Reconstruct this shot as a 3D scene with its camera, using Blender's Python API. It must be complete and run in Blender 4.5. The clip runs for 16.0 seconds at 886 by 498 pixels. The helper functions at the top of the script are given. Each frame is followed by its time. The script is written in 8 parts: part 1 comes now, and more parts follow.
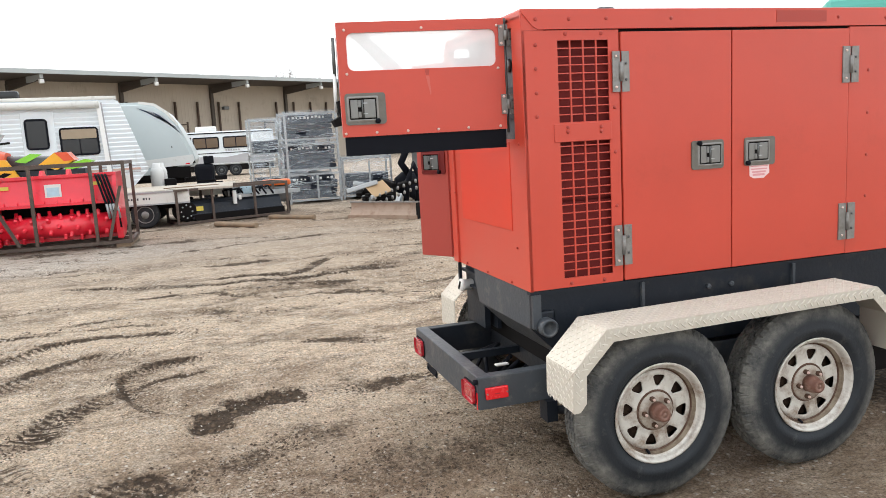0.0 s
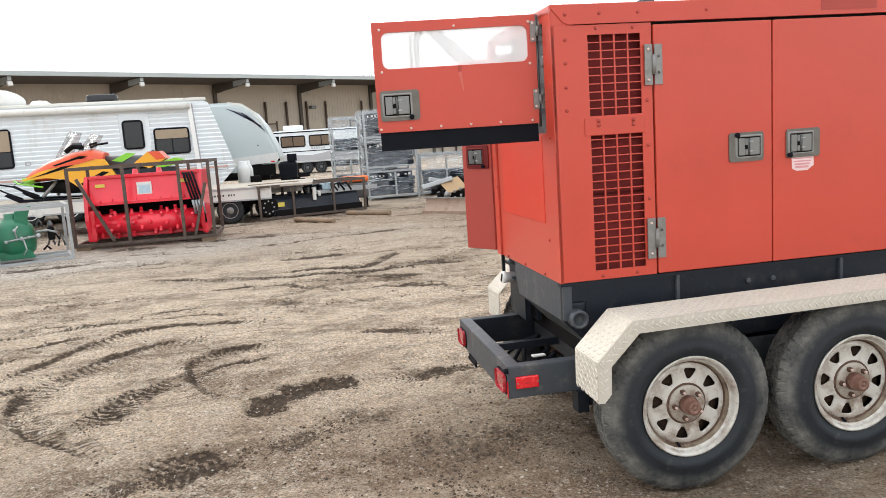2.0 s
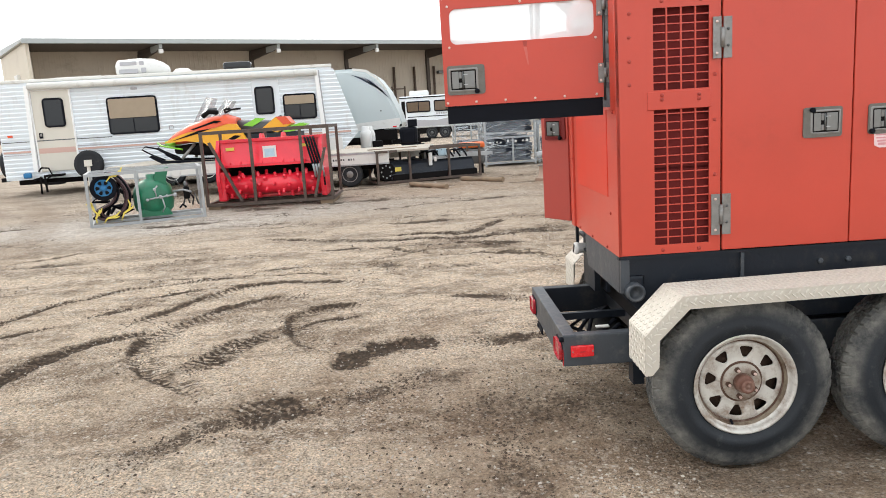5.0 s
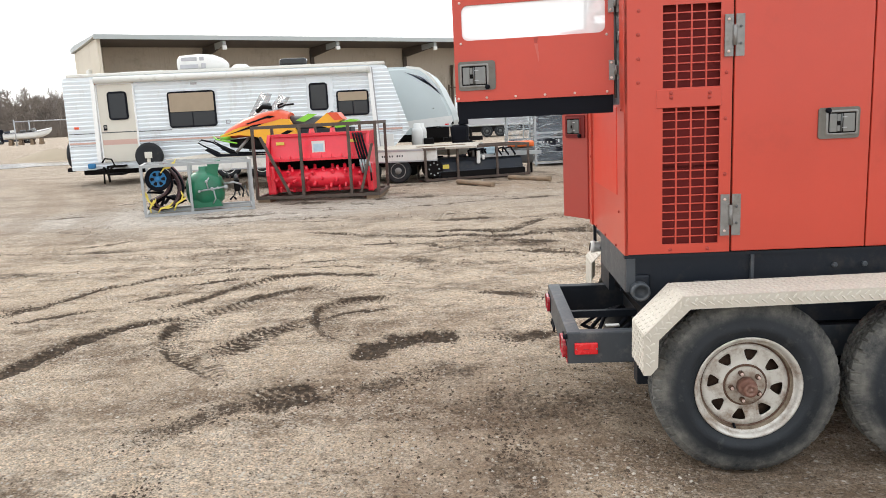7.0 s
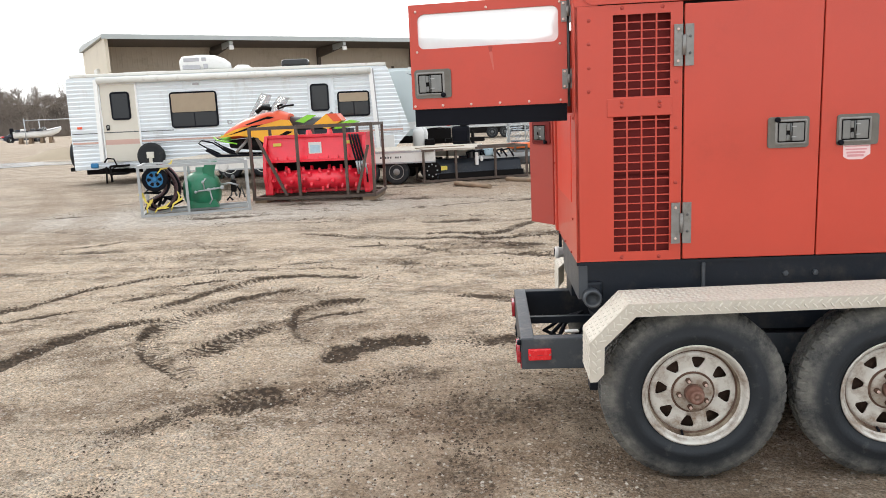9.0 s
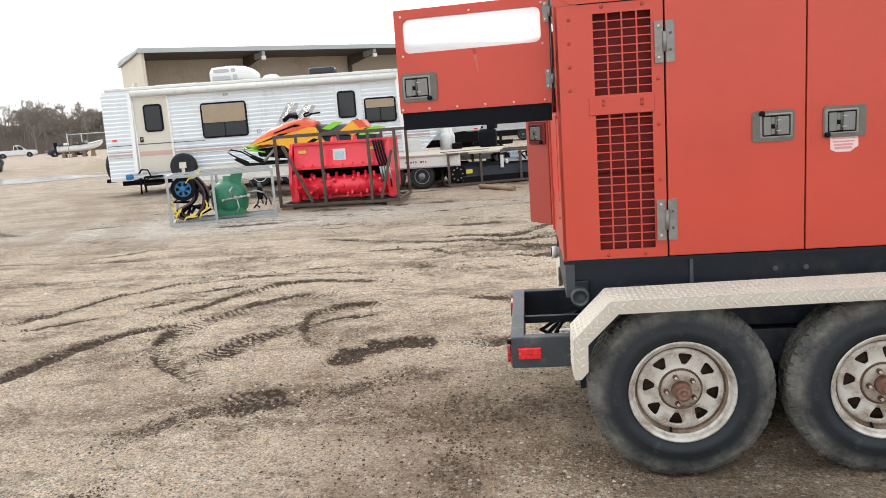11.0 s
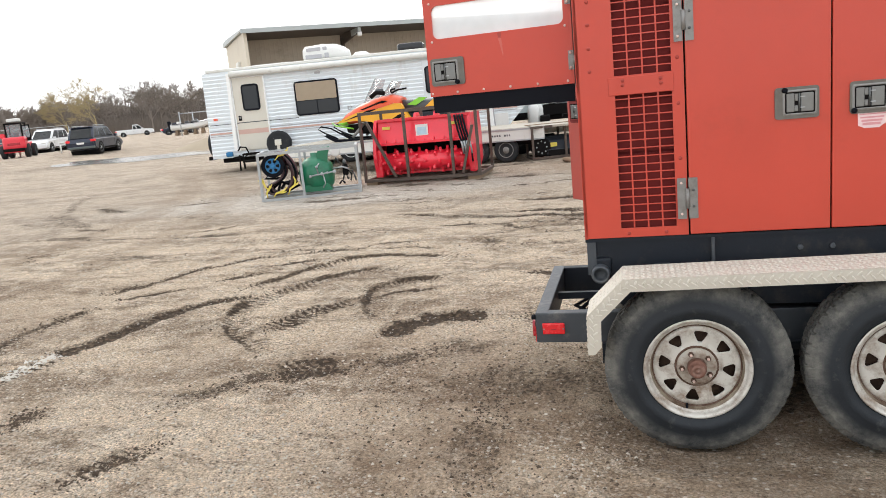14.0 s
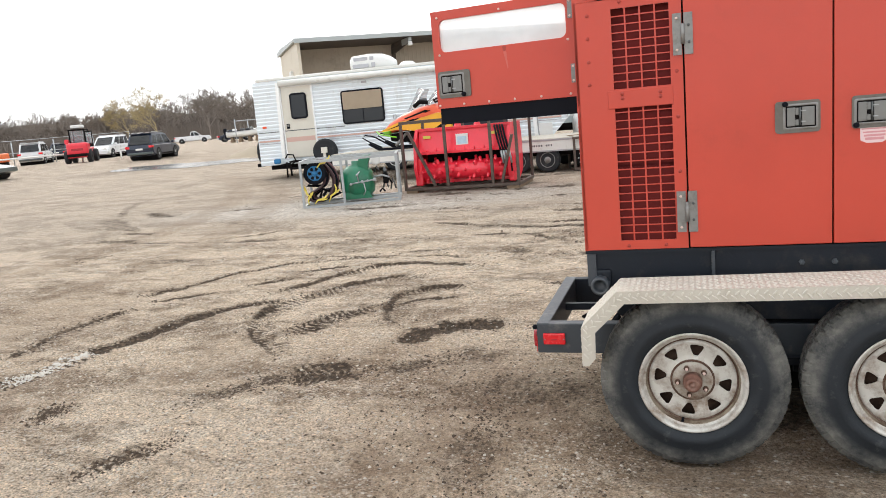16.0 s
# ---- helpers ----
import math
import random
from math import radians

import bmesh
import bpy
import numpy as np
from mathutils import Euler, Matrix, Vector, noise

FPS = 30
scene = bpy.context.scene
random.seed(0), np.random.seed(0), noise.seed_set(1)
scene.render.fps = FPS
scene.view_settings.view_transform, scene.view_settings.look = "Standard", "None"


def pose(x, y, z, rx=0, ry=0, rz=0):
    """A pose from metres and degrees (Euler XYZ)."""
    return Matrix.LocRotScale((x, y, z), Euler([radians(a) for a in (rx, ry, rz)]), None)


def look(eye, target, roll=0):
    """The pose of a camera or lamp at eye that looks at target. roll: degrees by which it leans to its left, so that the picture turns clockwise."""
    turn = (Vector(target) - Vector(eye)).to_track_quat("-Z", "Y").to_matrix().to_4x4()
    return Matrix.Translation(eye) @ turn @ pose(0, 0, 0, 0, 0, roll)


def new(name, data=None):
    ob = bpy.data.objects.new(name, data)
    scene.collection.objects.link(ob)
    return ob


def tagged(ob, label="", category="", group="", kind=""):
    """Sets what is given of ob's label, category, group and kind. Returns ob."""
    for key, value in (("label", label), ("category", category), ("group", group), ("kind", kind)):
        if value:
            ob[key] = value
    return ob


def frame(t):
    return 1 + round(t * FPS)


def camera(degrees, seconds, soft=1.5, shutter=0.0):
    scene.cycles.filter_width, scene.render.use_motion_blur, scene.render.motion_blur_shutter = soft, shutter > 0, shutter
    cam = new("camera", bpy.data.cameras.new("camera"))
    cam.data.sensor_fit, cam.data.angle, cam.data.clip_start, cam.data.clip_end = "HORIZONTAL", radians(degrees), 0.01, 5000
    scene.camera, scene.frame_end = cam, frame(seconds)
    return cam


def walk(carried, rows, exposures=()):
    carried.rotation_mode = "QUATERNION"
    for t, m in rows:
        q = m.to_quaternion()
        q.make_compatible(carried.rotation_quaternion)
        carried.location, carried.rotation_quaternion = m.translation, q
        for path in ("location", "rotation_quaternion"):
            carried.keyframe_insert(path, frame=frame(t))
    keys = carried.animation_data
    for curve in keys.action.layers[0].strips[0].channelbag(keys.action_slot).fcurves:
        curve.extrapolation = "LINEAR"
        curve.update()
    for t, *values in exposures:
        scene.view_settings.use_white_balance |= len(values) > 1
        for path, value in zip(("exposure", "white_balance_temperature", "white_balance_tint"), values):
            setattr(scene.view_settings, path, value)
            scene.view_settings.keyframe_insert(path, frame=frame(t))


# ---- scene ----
cam = camera(60.7, 16.0, soft=0.9)
PATH = [
    (0, (-1.147, -2.954, 1.5), (-0.646, -1.04, 1.205), -3.2),
    (0.5, (-1.097, -2.992, 1.492), (-0.639, -1.066, 1.21), -3.6),
    (1, (-1.045, -3.018, 1.486), (-0.645, -1.078, 1.212), -3.9),
    (1.5, (-1.003, -3.062, 1.484), (-0.659, -1.112, 1.205), -3.7),
    (2, (-0.949, -3.097, 1.479), (-0.667, -1.138, 1.189), -3.8),
    (2.5, (-0.903, -3.141, 1.485), (-0.691, -1.175, 1.185), -3.8),
    (3, (-0.86, -3.185, 1.487), (-0.706, -1.215, 1.182), -3.1),
    (3.5, (-0.815, -3.21, 1.495), (-0.696, -1.24, 1.175), -3.1),
    (4, (-0.763, -3.227, 1.494), (-0.7, -1.256, 1.158), -4.0),
    (4.5, (-0.721, -3.243, 1.502), (-0.718, -1.276, 1.142), -3.9),
    (7, (-0.456, -3.291, 1.472), (-0.656, -1.332, 1.118), -2.8),
    (7.5, (-0.395, -3.286, 1.477), (-0.599, -1.331, 1.112), -2.3),
    (8, (-0.336, -3.304, 1.481), (-0.546, -1.347, 1.127), -1.8),
    (8.5, (-0.275, -3.292, 1.492), (-0.488, -1.336, 1.13), -1.9),
    (9, (-0.212, -3.298, 1.495), (-0.435, -1.342, 1.142), -2.6),
    (11.5, (0.074, -3.322, 1.474), (-0.297, -1.385, 1.142), -5.0),
    (12, (0.145, -3.356, 1.474), (-0.292, -1.433, 1.139), -6.0),
    (12.5, (0.201, -3.357, 1.483), (-0.284, -1.447, 1.14), -5.8),
    (13, (0.265, -3.397, 1.492), (-0.26, -1.498, 1.151), -5.8),
    (13.5, (0.313, -3.39, 1.497), (-0.245, -1.502, 1.145), -5.7),
    (14, (0.367, -3.383, 1.502), (-0.209, -1.507, 1.115), -5.5),
    (14.5, (0.426, -3.39, 1.507), (-0.18, -1.526, 1.112), -5.6),
    (15, (0.48, -3.392, 1.505), (-0.157, -1.535, 1.123), -5.5),
    (15.5, (0.538, -3.389, 1.505), (-0.126, -1.538, 1.138), -5.2),
    (16, (0.596, -3.374, 1.496), (-0.104, -1.534, 1.143), -5.2),
]
EXPOSURES = [(0.0, 0.6), (4.5, 0.59), (7.0, 0.55), (12.0, 0.52), (16.0, 0.51)]
walk(cam, [(t, look(eye, target, roll)) for t, eye, target, roll in PATH], EXPOSURES)

# ---- sky and light: an overcast spring day, a veiled sun low over the far woods ----
SUN_AZ, SUN_EL = 42.0, 38.0
sky_world = bpy.data.worlds.new("overcast_sky")
scene.world = sky_world
sky_world.use_nodes = True
wn, wl = sky_world.node_tree.nodes, sky_world.node_tree.links
wn.clear()
w_out, w_bg = wn.new("ShaderNodeOutputWorld"), wn.new("ShaderNodeBackground")
w_sky = wn.new("ShaderNodeTexSky")
w_sky.sky_type, w_sky.sun_disc = "NISHITA", False
w_sky.sun_elevation, w_sky.sun_rotation = radians(SUN_EL), radians(-SUN_AZ)
w_sky.air_density, w_sky.dust_density = 1.0, 4.0
w_co, w_map, w_cl = wn.new("ShaderNodeTexCoord"), wn.new("ShaderNodeMapping"), wn.new("ShaderNodeTexNoise")
w_map.inputs["Scale"].default_value = (1.0, 1.0, 4.0)
w_cl.inputs["Scale"].default_value, w_cl.inputs["Detail"].default_value = 2.2, 6.0
w_ramp = wn.new("ShaderNodeValToRGB")
w_ramp.color_ramp.elements[0].position, w_ramp.color_ramp.elements[1].position = 0.32, 0.6
w_ramp.color_ramp.elements[0].color = (7.2, 7.9, 8.8, 1)
w_ramp.color_ramp.elements[1].color = (10.6, 10.6, 10.5, 1)
w_mix = wn.new("ShaderNodeMixRGB")
w_mix.inputs["Fac"].default_value = 0.88
wl.new(w_co.outputs["Generated"], w_map.inputs["Vector"])
wl.new(w_map.outputs["Vector"], w_cl.inputs["Vector"])
wl.new(w_cl.outputs["Fac"], w_ramp.inputs["Fac"])
wl.new(w_sky.outputs["Color"], w_mix.inputs["Color1"])
wl.new(w_ramp.outputs["Color"], w_mix.inputs["Color2"])
wl.new(w_mix.outputs["Color"], w_bg.inputs["Color"])
w_bg.inputs["Strength"].default_value = 0.125
wl.new(w_bg.outputs["Background"], w_out.inputs["Surface"])
sun_data = bpy.data.lights.new("veiled_sun", "SUN")
sun_data.energy, sun_data.angle, sun_data.color = 0.7, radians(20), (1.0, 0.95, 0.88)
sun = new("veiled_sun", sun_data)
az, el = radians(SUN_AZ), radians(SUN_EL)
sun.matrix_world = look((0, 0, 30), (30 * math.sin(az), -30 * math.cos(az), 30 - 30 * math.tan(el)))

# ---- materials ----
def mat(name, base, rough=0.5, metal=0.0, var=0.12, scale=5.0, bump=0.0, bscale=80.0, dirt=None, dirt_amt=0.0, dirt_scale=3.0, coat=0.0, rand=0.0, stretch=(1, 1, 1), spec=0.5):
    m = bpy.data.materials.new(name)
    m.use_nodes = True
    n, l = m.node_tree.nodes, m.node_tree.links
    b = n["Principled BSDF"]
    tc, mp = n.new("ShaderNodeTexCoord"), n.new("ShaderNodeMapping")
    mp.inputs["Scale"].default_value = stretch
    l.new(tc.outputs["Object"], mp.inputs["Vector"])
    n1 = n.new("ShaderNodeTexNoise")
    n1.inputs["Scale"].default_value, n1.inputs["Detail"].default_value, n1.inputs["Roughness"].default_value = scale, 8.0, 0.6
    l.new(mp.outputs["Vector"], n1.inputs["Vector"])
    mx = n.new("ShaderNodeMixRGB")
    mx.inputs["Color1"].default_value = (*[c * (1 - var) for c in base], 1)
    mx.inputs["Color2"].default_value = (*[min(1, c * (1 + var)) for c in base], 1)
    l.new(n1.outputs["Fac"], mx.inputs["Fac"])
    col = mx.outputs["Color"]
    if dirt:
        n2, rp, m2 = n.new("ShaderNodeTexNoise"), n.new("ShaderNodeValToRGB"), n.new("ShaderNodeMixRGB")
        n2.inputs["Scale"].default_value, n2.inputs["Detail"].default_value, n2.inputs["Roughness"].default_value = dirt_scale, 10.0, 0.7
        l.new(mp.outputs["Vector"], n2.inputs["Vector"])
        rp.color_ramp.elements[0].position, rp.color_ramp.elements[1].position = 0.62 - 0.35 * dirt_amt, 0.85 - 0.3 * dirt_amt
        l.new(n2.outputs["Fac"], rp.inputs["Fac"])
        l.new(rp.outputs["Color"], m2.inputs["Fac"])
        l.new(col, m2.inputs["Color1"])
        m2.inputs["Color2"].default_value = (*dirt, 1)
        col = m2.outputs["Color"]
    if rand:
        oi, hv, ma = n.new("ShaderNodeObjectInfo"), n.new("ShaderNodeHueSaturation"), n.new("ShaderNodeMapRange")
        ma.inputs["To Min"].default_value, ma.inputs["To Max"].default_value = 1 - rand, 1 + rand
        l.new(oi.outputs["Random"], ma.inputs["Value"])
        l.new(ma.outputs["Result"], hv.inputs["Value"])
        l.new(col, hv.inputs["Color"])
        col = hv.outputs["Color"]
    l.new(col, b.inputs["Base Color"])
    rr = n.new("ShaderNodeMapRange")
    rr.inputs["To Min"].default_value, rr.inputs["To Max"].default_value = max(0.02, rough - 0.08), min(1, rough + 0.1)
    l.new(n1.outputs["Fac"], rr.inputs["Value"])
    l.new(rr.outputs["Result"], b.inputs["Roughness"])
    b.inputs["Metallic"].default_value = metal
    b.inputs["Specular IOR Level"].default_value = spec
    if coat:
        b.inputs["Coat Weight"].default_value, b.inputs["Coat Roughness"].default_value = coat, 0.15
    if bump:
        n3, bp = n.new("ShaderNodeTexNoise"), n.new("ShaderNodeBump")
        n3.inputs["Scale"].default_value, n3.inputs["Detail"].default_value = bscale, 5.0
        l.new(mp.outputs["Vector"], n3.inputs["Vector"])
        l.new(n3.outputs["Fac"], bp.inputs["Height"])
        bp.inputs["Strength"].default_value, bp.inputs["Distance"].default_value = bump, 0.02
        l.new(bp.outputs["Normal"], b.inputs["Normal"])
    return m


def clear(name, tint, rough, mix):
    """A see-through sheet: part clear, part milky or tinted gloss."""
    m = bpy.data.materials.new(name)
    m.use_nodes = True
    n, l = m.node_tree.nodes, m.node_tree.links
    b, out = n["Principled BSDF"], n["Material Output"]
    b.inputs["Base Color"].default_value, b.inputs["Roughness"].default_value = (*tint, 1), rough
    t, x = n.new("ShaderNodeBsdfTransparent"), n.new("ShaderNodeMixShader")
    ns, tc, rp = n.new("ShaderNodeTexNoise"), n.new("ShaderNodeTexCoord"), n.new("ShaderNodeMapRange")
    ns.inputs["Scale"].default_value, ns.inputs["Detail"].default_value = 6.0, 6.0
    rp.inputs["To Min"].default_value, rp.inputs["To Max"].default_value = max(0, mix - 0.12), min(1, mix + 0.12)
    l.new(tc.outputs["Object"], ns.inputs["Vector"])
    l.new(ns.outputs["Fac"], rp.inputs["Value"])
    l.new(rp.outputs["Result"], x.inputs["Fac"])
    l.new(t.outputs["BSDF"], x.inputs[1])
    l.new(b.outputs["BSDF"], x.inputs[2])
    l.new(x.outputs["Shader"], out.inputs["Surface"])
    return m


# brighter copy of the red, with the sky's light put into the colour
RED_SKYLIT = mat("skylit_red_enamel", (0.62, 0.040, 0.014), 0.38, 0, 0.1, 2.5, coat=0.05)
RED = mat("red_enamel", (0.55, 0.064, 0.038), 0.36, 0, 0.13, 2.5, 0.025, 140, (0.44, 0.055, 0.032), 0.15, 2.0, coat=0.16, spec=0.42)
RED_IN = mat("darker_red_enamel", (0.38, 0.045, 0.03), 0.5, 0, 0.1, 3)
# red darkened in its colour for the shade behind the grilles
RED_DK = mat("shaded_inside_red", (0.15, 0.018, 0.017), 0.7, 0, 0.3, 6, spec=0.2)
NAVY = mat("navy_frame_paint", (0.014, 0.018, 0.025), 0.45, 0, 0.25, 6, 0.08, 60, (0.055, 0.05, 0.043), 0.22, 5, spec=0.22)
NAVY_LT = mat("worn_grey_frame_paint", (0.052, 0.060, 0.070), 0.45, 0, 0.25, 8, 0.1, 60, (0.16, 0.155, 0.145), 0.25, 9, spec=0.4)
BLACK = mat("black_rubber", (0.007, 0.008, 0.012), 0.65, 0, 0.3, 12, spec=0.1)
# near-black; on slots, arches and recesses the shade is put into the colour
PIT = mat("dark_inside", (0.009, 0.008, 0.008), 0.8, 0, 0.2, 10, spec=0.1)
TYRE = mat("worn_tyre_rubber", (0.022, 0.024, 0.027), 0.7, 0, 0.25, 9, 0.15, 90, (0.085, 0.078, 0.068), 0.16, 7, spec=0.25)
RIMW = mat("silver_painted_steel", (0.61, 0.59, 0.54), 0.38, 0.15, 0.2, 9, 0.04, 80, (0.20, 0.12, 0.07), 0.46, 12)
RIMB = mat("browned_rim_barrel", (0.34, 0.285, 0.21), 0.5, 0.1, 0.3, 9, 0.06, 80, (0.10, 0.060, 0.037), 0.62, 10)
RIMH = mat("rust_stained_hub_plate", (0.46, 0.42, 0.36), 0.5, 0.1, 0.2, 16, 0.1, 80, (0.17, 0.092, 0.055), 0.55, 16)
RUST = mat("rusty_hub", (0.105, 0.056, 0.036), 0.75, 0.1, 0.4, 30, 0.3, 90, (0.30, 0.24, 0.19), 0.3, 14)
DRUM = mat("dark_rusted_drum", (0.050, 0.030, 0.021), 0.85, 0, 0.4, 20, 0.2, 60, (0.12, 0.075, 0.05), 0.35, 12, spec=0.2)
RUSTC = mat("red_brown_hub_cap", (0.19, 0.088, 0.062), 0.55, 0.15, 0.4, 30, 0.2, 90, (0.33, 0.235, 0.19), 0.35, 18)
ALU_TOP = mat("bright_worn_tread_bars", (0.645, 0.61, 0.535), 0.55, 0.02, 0.10, 20, spec=0.3)
ALU = mat("aluminium_tread_plate", (0.585, 0.545, 0.47), 0.5, 0.08, 0.10, 6, 0.03, 100, (0.42, 0.38, 0.31), 0.30, 3)
STEEL = mat("zinc_hardware", (0.25, 0.245, 0.235), 0.42, 0.45, 0.3, 25, 0.05, 90, (0.15, 0.135, 0.115), 0.35, 18)
LATCH = mat("weathered_latch_zinc", (0.15, 0.142, 0.125), 0.45, 0.3, 0.25, 25, 0.05, 90, (0.10, 0.085, 0.07), 0.3, 14)
PADDLE = mat("grey_latch_paddle", (0.21, 0.212, 0.205), 0.32, 0.45, 0.2, 30)
SCREW = mat("bright_worn_screw_head", (0.70, 0.53, 0.47), 0.35, 0.2, 0.2, 60)
RED_FADE = mat("sun_faded_red_enamel", (0.57, 0.13, 0.10), 0.45, 0, 0.15, 6, spec=0.3)
STEEL_D = mat("dark_latch_steel", (0.13, 0.135, 0.135), 0.35, 0.7, 0.25, 30)
REDLENS = mat("red_lens", (0.75, 0.012, 0.02), 0.25, 0, 0.1, 40, coat=0.5)
REDLENS_D = mat("dark_red_lens", (0.40, 0.016, 0.026), 0.25, 0, 0.1, 40, coat=0.5)
WHITE = mat("white_plastic", (0.72, 0.72, 0.70), 0.4, 0, 0.06, 8, 0, 80, (0.5, 0.47, 0.42), 0.15, 5)
POLY = clear("hazy_polycarbonate", (0.90, 0.92, 0.93), 0.35, 0.52)
WRAP = clear("stretch_wrap", (0.72, 0.80, 0.87), 0.14, 0.17)
SIDING = mat("white_aluminium_siding", (0.76, 0.815, 0.85), 0.42, 0, 0.05, 2, 0.02, 60, (0.50, 0.49, 0.45), 0.18, 1.5, stretch=(1, 1, 0.35))
CREAM = mat("cream_door_skin", (0.66, 0.63, 0.55), 0.45, 0, 0.05, 4)
ROOFW = mat("off_white_trim", (0.70, 0.70, 0.66), 0.45, 0, 0.08, 3, 0, 80, (0.40, 0.37, 0.32), 0.22, 4)
GLASS_D = mat("tinted_window_glass", (0.012, 0.014, 0.016), 0.12, 0, 0.2, 2, coat=0.15, spec=0.4)
BLIND = mat("tan_window_blind", (0.34, 0.265, 0.18), 0.5, 0, 0.12, 6, coat=0.3)
BRONZE = mat("bronze_window_glass", (0.13, 0.085, 0.05), 0.2, 0, 0.3, 3, coat=0.3)
ARMW = mat("bright_white_extrusion", (0.88, 0.89, 0.88), 0.4, 0, 0.03, 4)
SALMON = mat("salmon_stripe", (0.60, 0.40, 0.34), 0.5, 0, 0.08, 3)
GREYST = mat("grey_stripe", (0.42, 0.42, 0.44), 0.5, 0, 0.08, 3)
RVGREY = mat("pale_grey_fibreglass", (0.52, 0.58, 0.585), 0.35, 0, 0.05, 2)
RVDARK = mat("dark_blue_decal", (0.035, 0.05, 0.09), 0.4, 0, 0.1, 3)
TILLER = mat("bright_red_implement_paint", (0.82, 0.020, 0.045), 0.32, 0, 0.12, 4, 0.05, 50, (0.44, 0.015, 0.025), 0.10, 5, coat=0.5)
CAGE = mat("brown_cage_steel", (0.085, 0.062, 0.05), 0.6, 0.2, 0.3, 12, 0.1, 70, (0.17, 0.12, 0.09), 0.3, 8)
GALV = mat("galvanised_cage_steel", (0.40, 0.42, 0.43), 0.42, 0.55, 0.15, 14, 0.05, 70, (0.36, 0.35, 0.33), 0.25, 9)
GREEN = mat("green_tank_paint", (0.012, 0.17, 0.085), 0.35, 0, 0.2, 5, 0.05, 50, (0.02, 0.09, 0.05), 0.3, 4, coat=0.2)
BLUE = mat("blue_plastic_wheel", (0.015, 0.16, 0.36), 0.4, 0, 0.15, 10)
HOSE_P = mat("faded_pink_brown_hose", (0.17, 0.075, 0.085), 0.5, 0, 0.3, 20)
HOSE = mat("maroon_hose", (0.055, 0.026, 0.03), 0.5, 0, 0.35, 20)
YELLOW = mat("yellow_strap", (0.72, 0.58, 0.10), 0.6, 0, 0.15, 12)
SLED_O = mat("orange_sled_plastic", (0.74, 0.085, 0.018), 0.3, 0, 0.15, 3, coat=0.4)
SLED_Y = mat("yellow_sled_plastic", (0.82, 0.40, 0.01), 0.3, 0, 0.12, 3, coat=0.4)
SLED_G = mat("lime_sled_plastic", (0.22, 0.62, 0.03), 0.3, 0, 0.12, 3, coat=0.4)
SEAT = mat("grey_vinyl_seat", (0.075, 0.08, 0.085), 0.5, 0, 0.2, 8)
SCREEN = clear("smoked_windshield", (0.29, 0.32, 0.32), 0.12, 0.46)
CABGLASS = clear("cab_glass", (0.42, 0.47, 0.49), 0.08, 0.35)
PLANKW = mat("bleached_deck_plank", (0.44, 0.40, 0.34), 0.8, 0, 0.2, 9, 0.2, 60, (0.25, 0.21, 0.17), 0.3, 6, stretch=(0.3, 1, 1))
FOLD = mat("wrap_fold_glint", (0.74, 0.80, 0.85), 0.2, 0, 0.2, 12, spec=0.6)
CUTTER = mat("dark_blue_grey_implement", (0.020, 0.025, 0.034), 0.5, 0, 0.25, 6, 0.05, 60, (0.06, 0.055, 0.05), 0.22, 4, spec=0.3)
WOOD = mat("weathered_timber", (0.235, 0.165, 0.105), 0.8, 0, 0.3, 9, 0.2, 60, (0.13, 0.10, 0.075), 0.35, 6, stretch=(0.3, 1, 1))
CARD = mat("cardboard", (0.40, 0.27, 0.15), 0.8, 0, 0.12, 6)
ORANGE = mat("orange_tool_paint", (0.70, 0.14, 0.025), 0.45, 0, 0.15, 8)
PLOW = mat("worn_plow_steel", (0.34, 0.25, 0.19), 0.5, 0.2, 0.25, 5, 0.06, 60, (0.22, 0.13, 0.08), 0.35, 6)
GOODS = mat("dark_boxed_goods", (0.014, 0.019, 0.032), 0.5, 0, 0.4, 7, 0, 80, (0.07, 0.075, 0.085), 0.2, 9, spec=0.25)
TANWALL = mat("tan_ribbed_metal_wall", (0.49, 0.425, 0.345), 0.6, 0, 0.06, 0.4, 0, 80, (0.30, 0.25, 0.195), 0.2, 0.5)
# cream wall made lighter in colour for the stronger light on the end
CREAMWALL = mat("lit_cream_metal_wall", (0.62, 0.56, 0.455), 0.6, 0, 0.06, 0.4, 0, 80, (0.48, 0.42, 0.33), 0.2, 0.5)
SOFFIT = mat("brown_soffit_metal", (0.075, 0.06, 0.05), 0.7, 0, 0.15, 1.0)
FASCIA = mat("pale_fascia_metal", (0.40, 0.43, 0.43), 0.5, 0.1, 0.08, 1.0)
POST = mat("brown_downpipe", (0.10, 0.068, 0.048), 0.6, 0, 0.15, 2)
NAVYCAR = mat("navy_car_paint", (0.010, 0.018, 0.040), 0.3, 0.0, 0.1, 2, coat=0.6, spec=0.4)
CARGLASS = mat("car_window_glass", (0.02, 0.024, 0.026), 0.06, 0, 0.1, 2, coat=0.8, spec=0.6)
WHITECAR = mat("white_car_paint", (0.68, 0.69, 0.70), 0.3, 0, 0.05, 2, coat=0.5)
GREYCAR = mat("grey_car_paint", (0.09, 0.11, 0.11), 0.3, 0.3, 0.08, 2, coat=0.5)
LOADER = mat("red_loader_paint", (0.74, 0.028, 0.05), 0.35, 0, 0.1, 3, coat=0.3)
# bark lifted in its colour for the haze over the far woods
BARK = mat("grey_brown_bark", (0.175, 0.148, 0.126), 0.9, 0, 0.3, 0.5, rand=0.2)
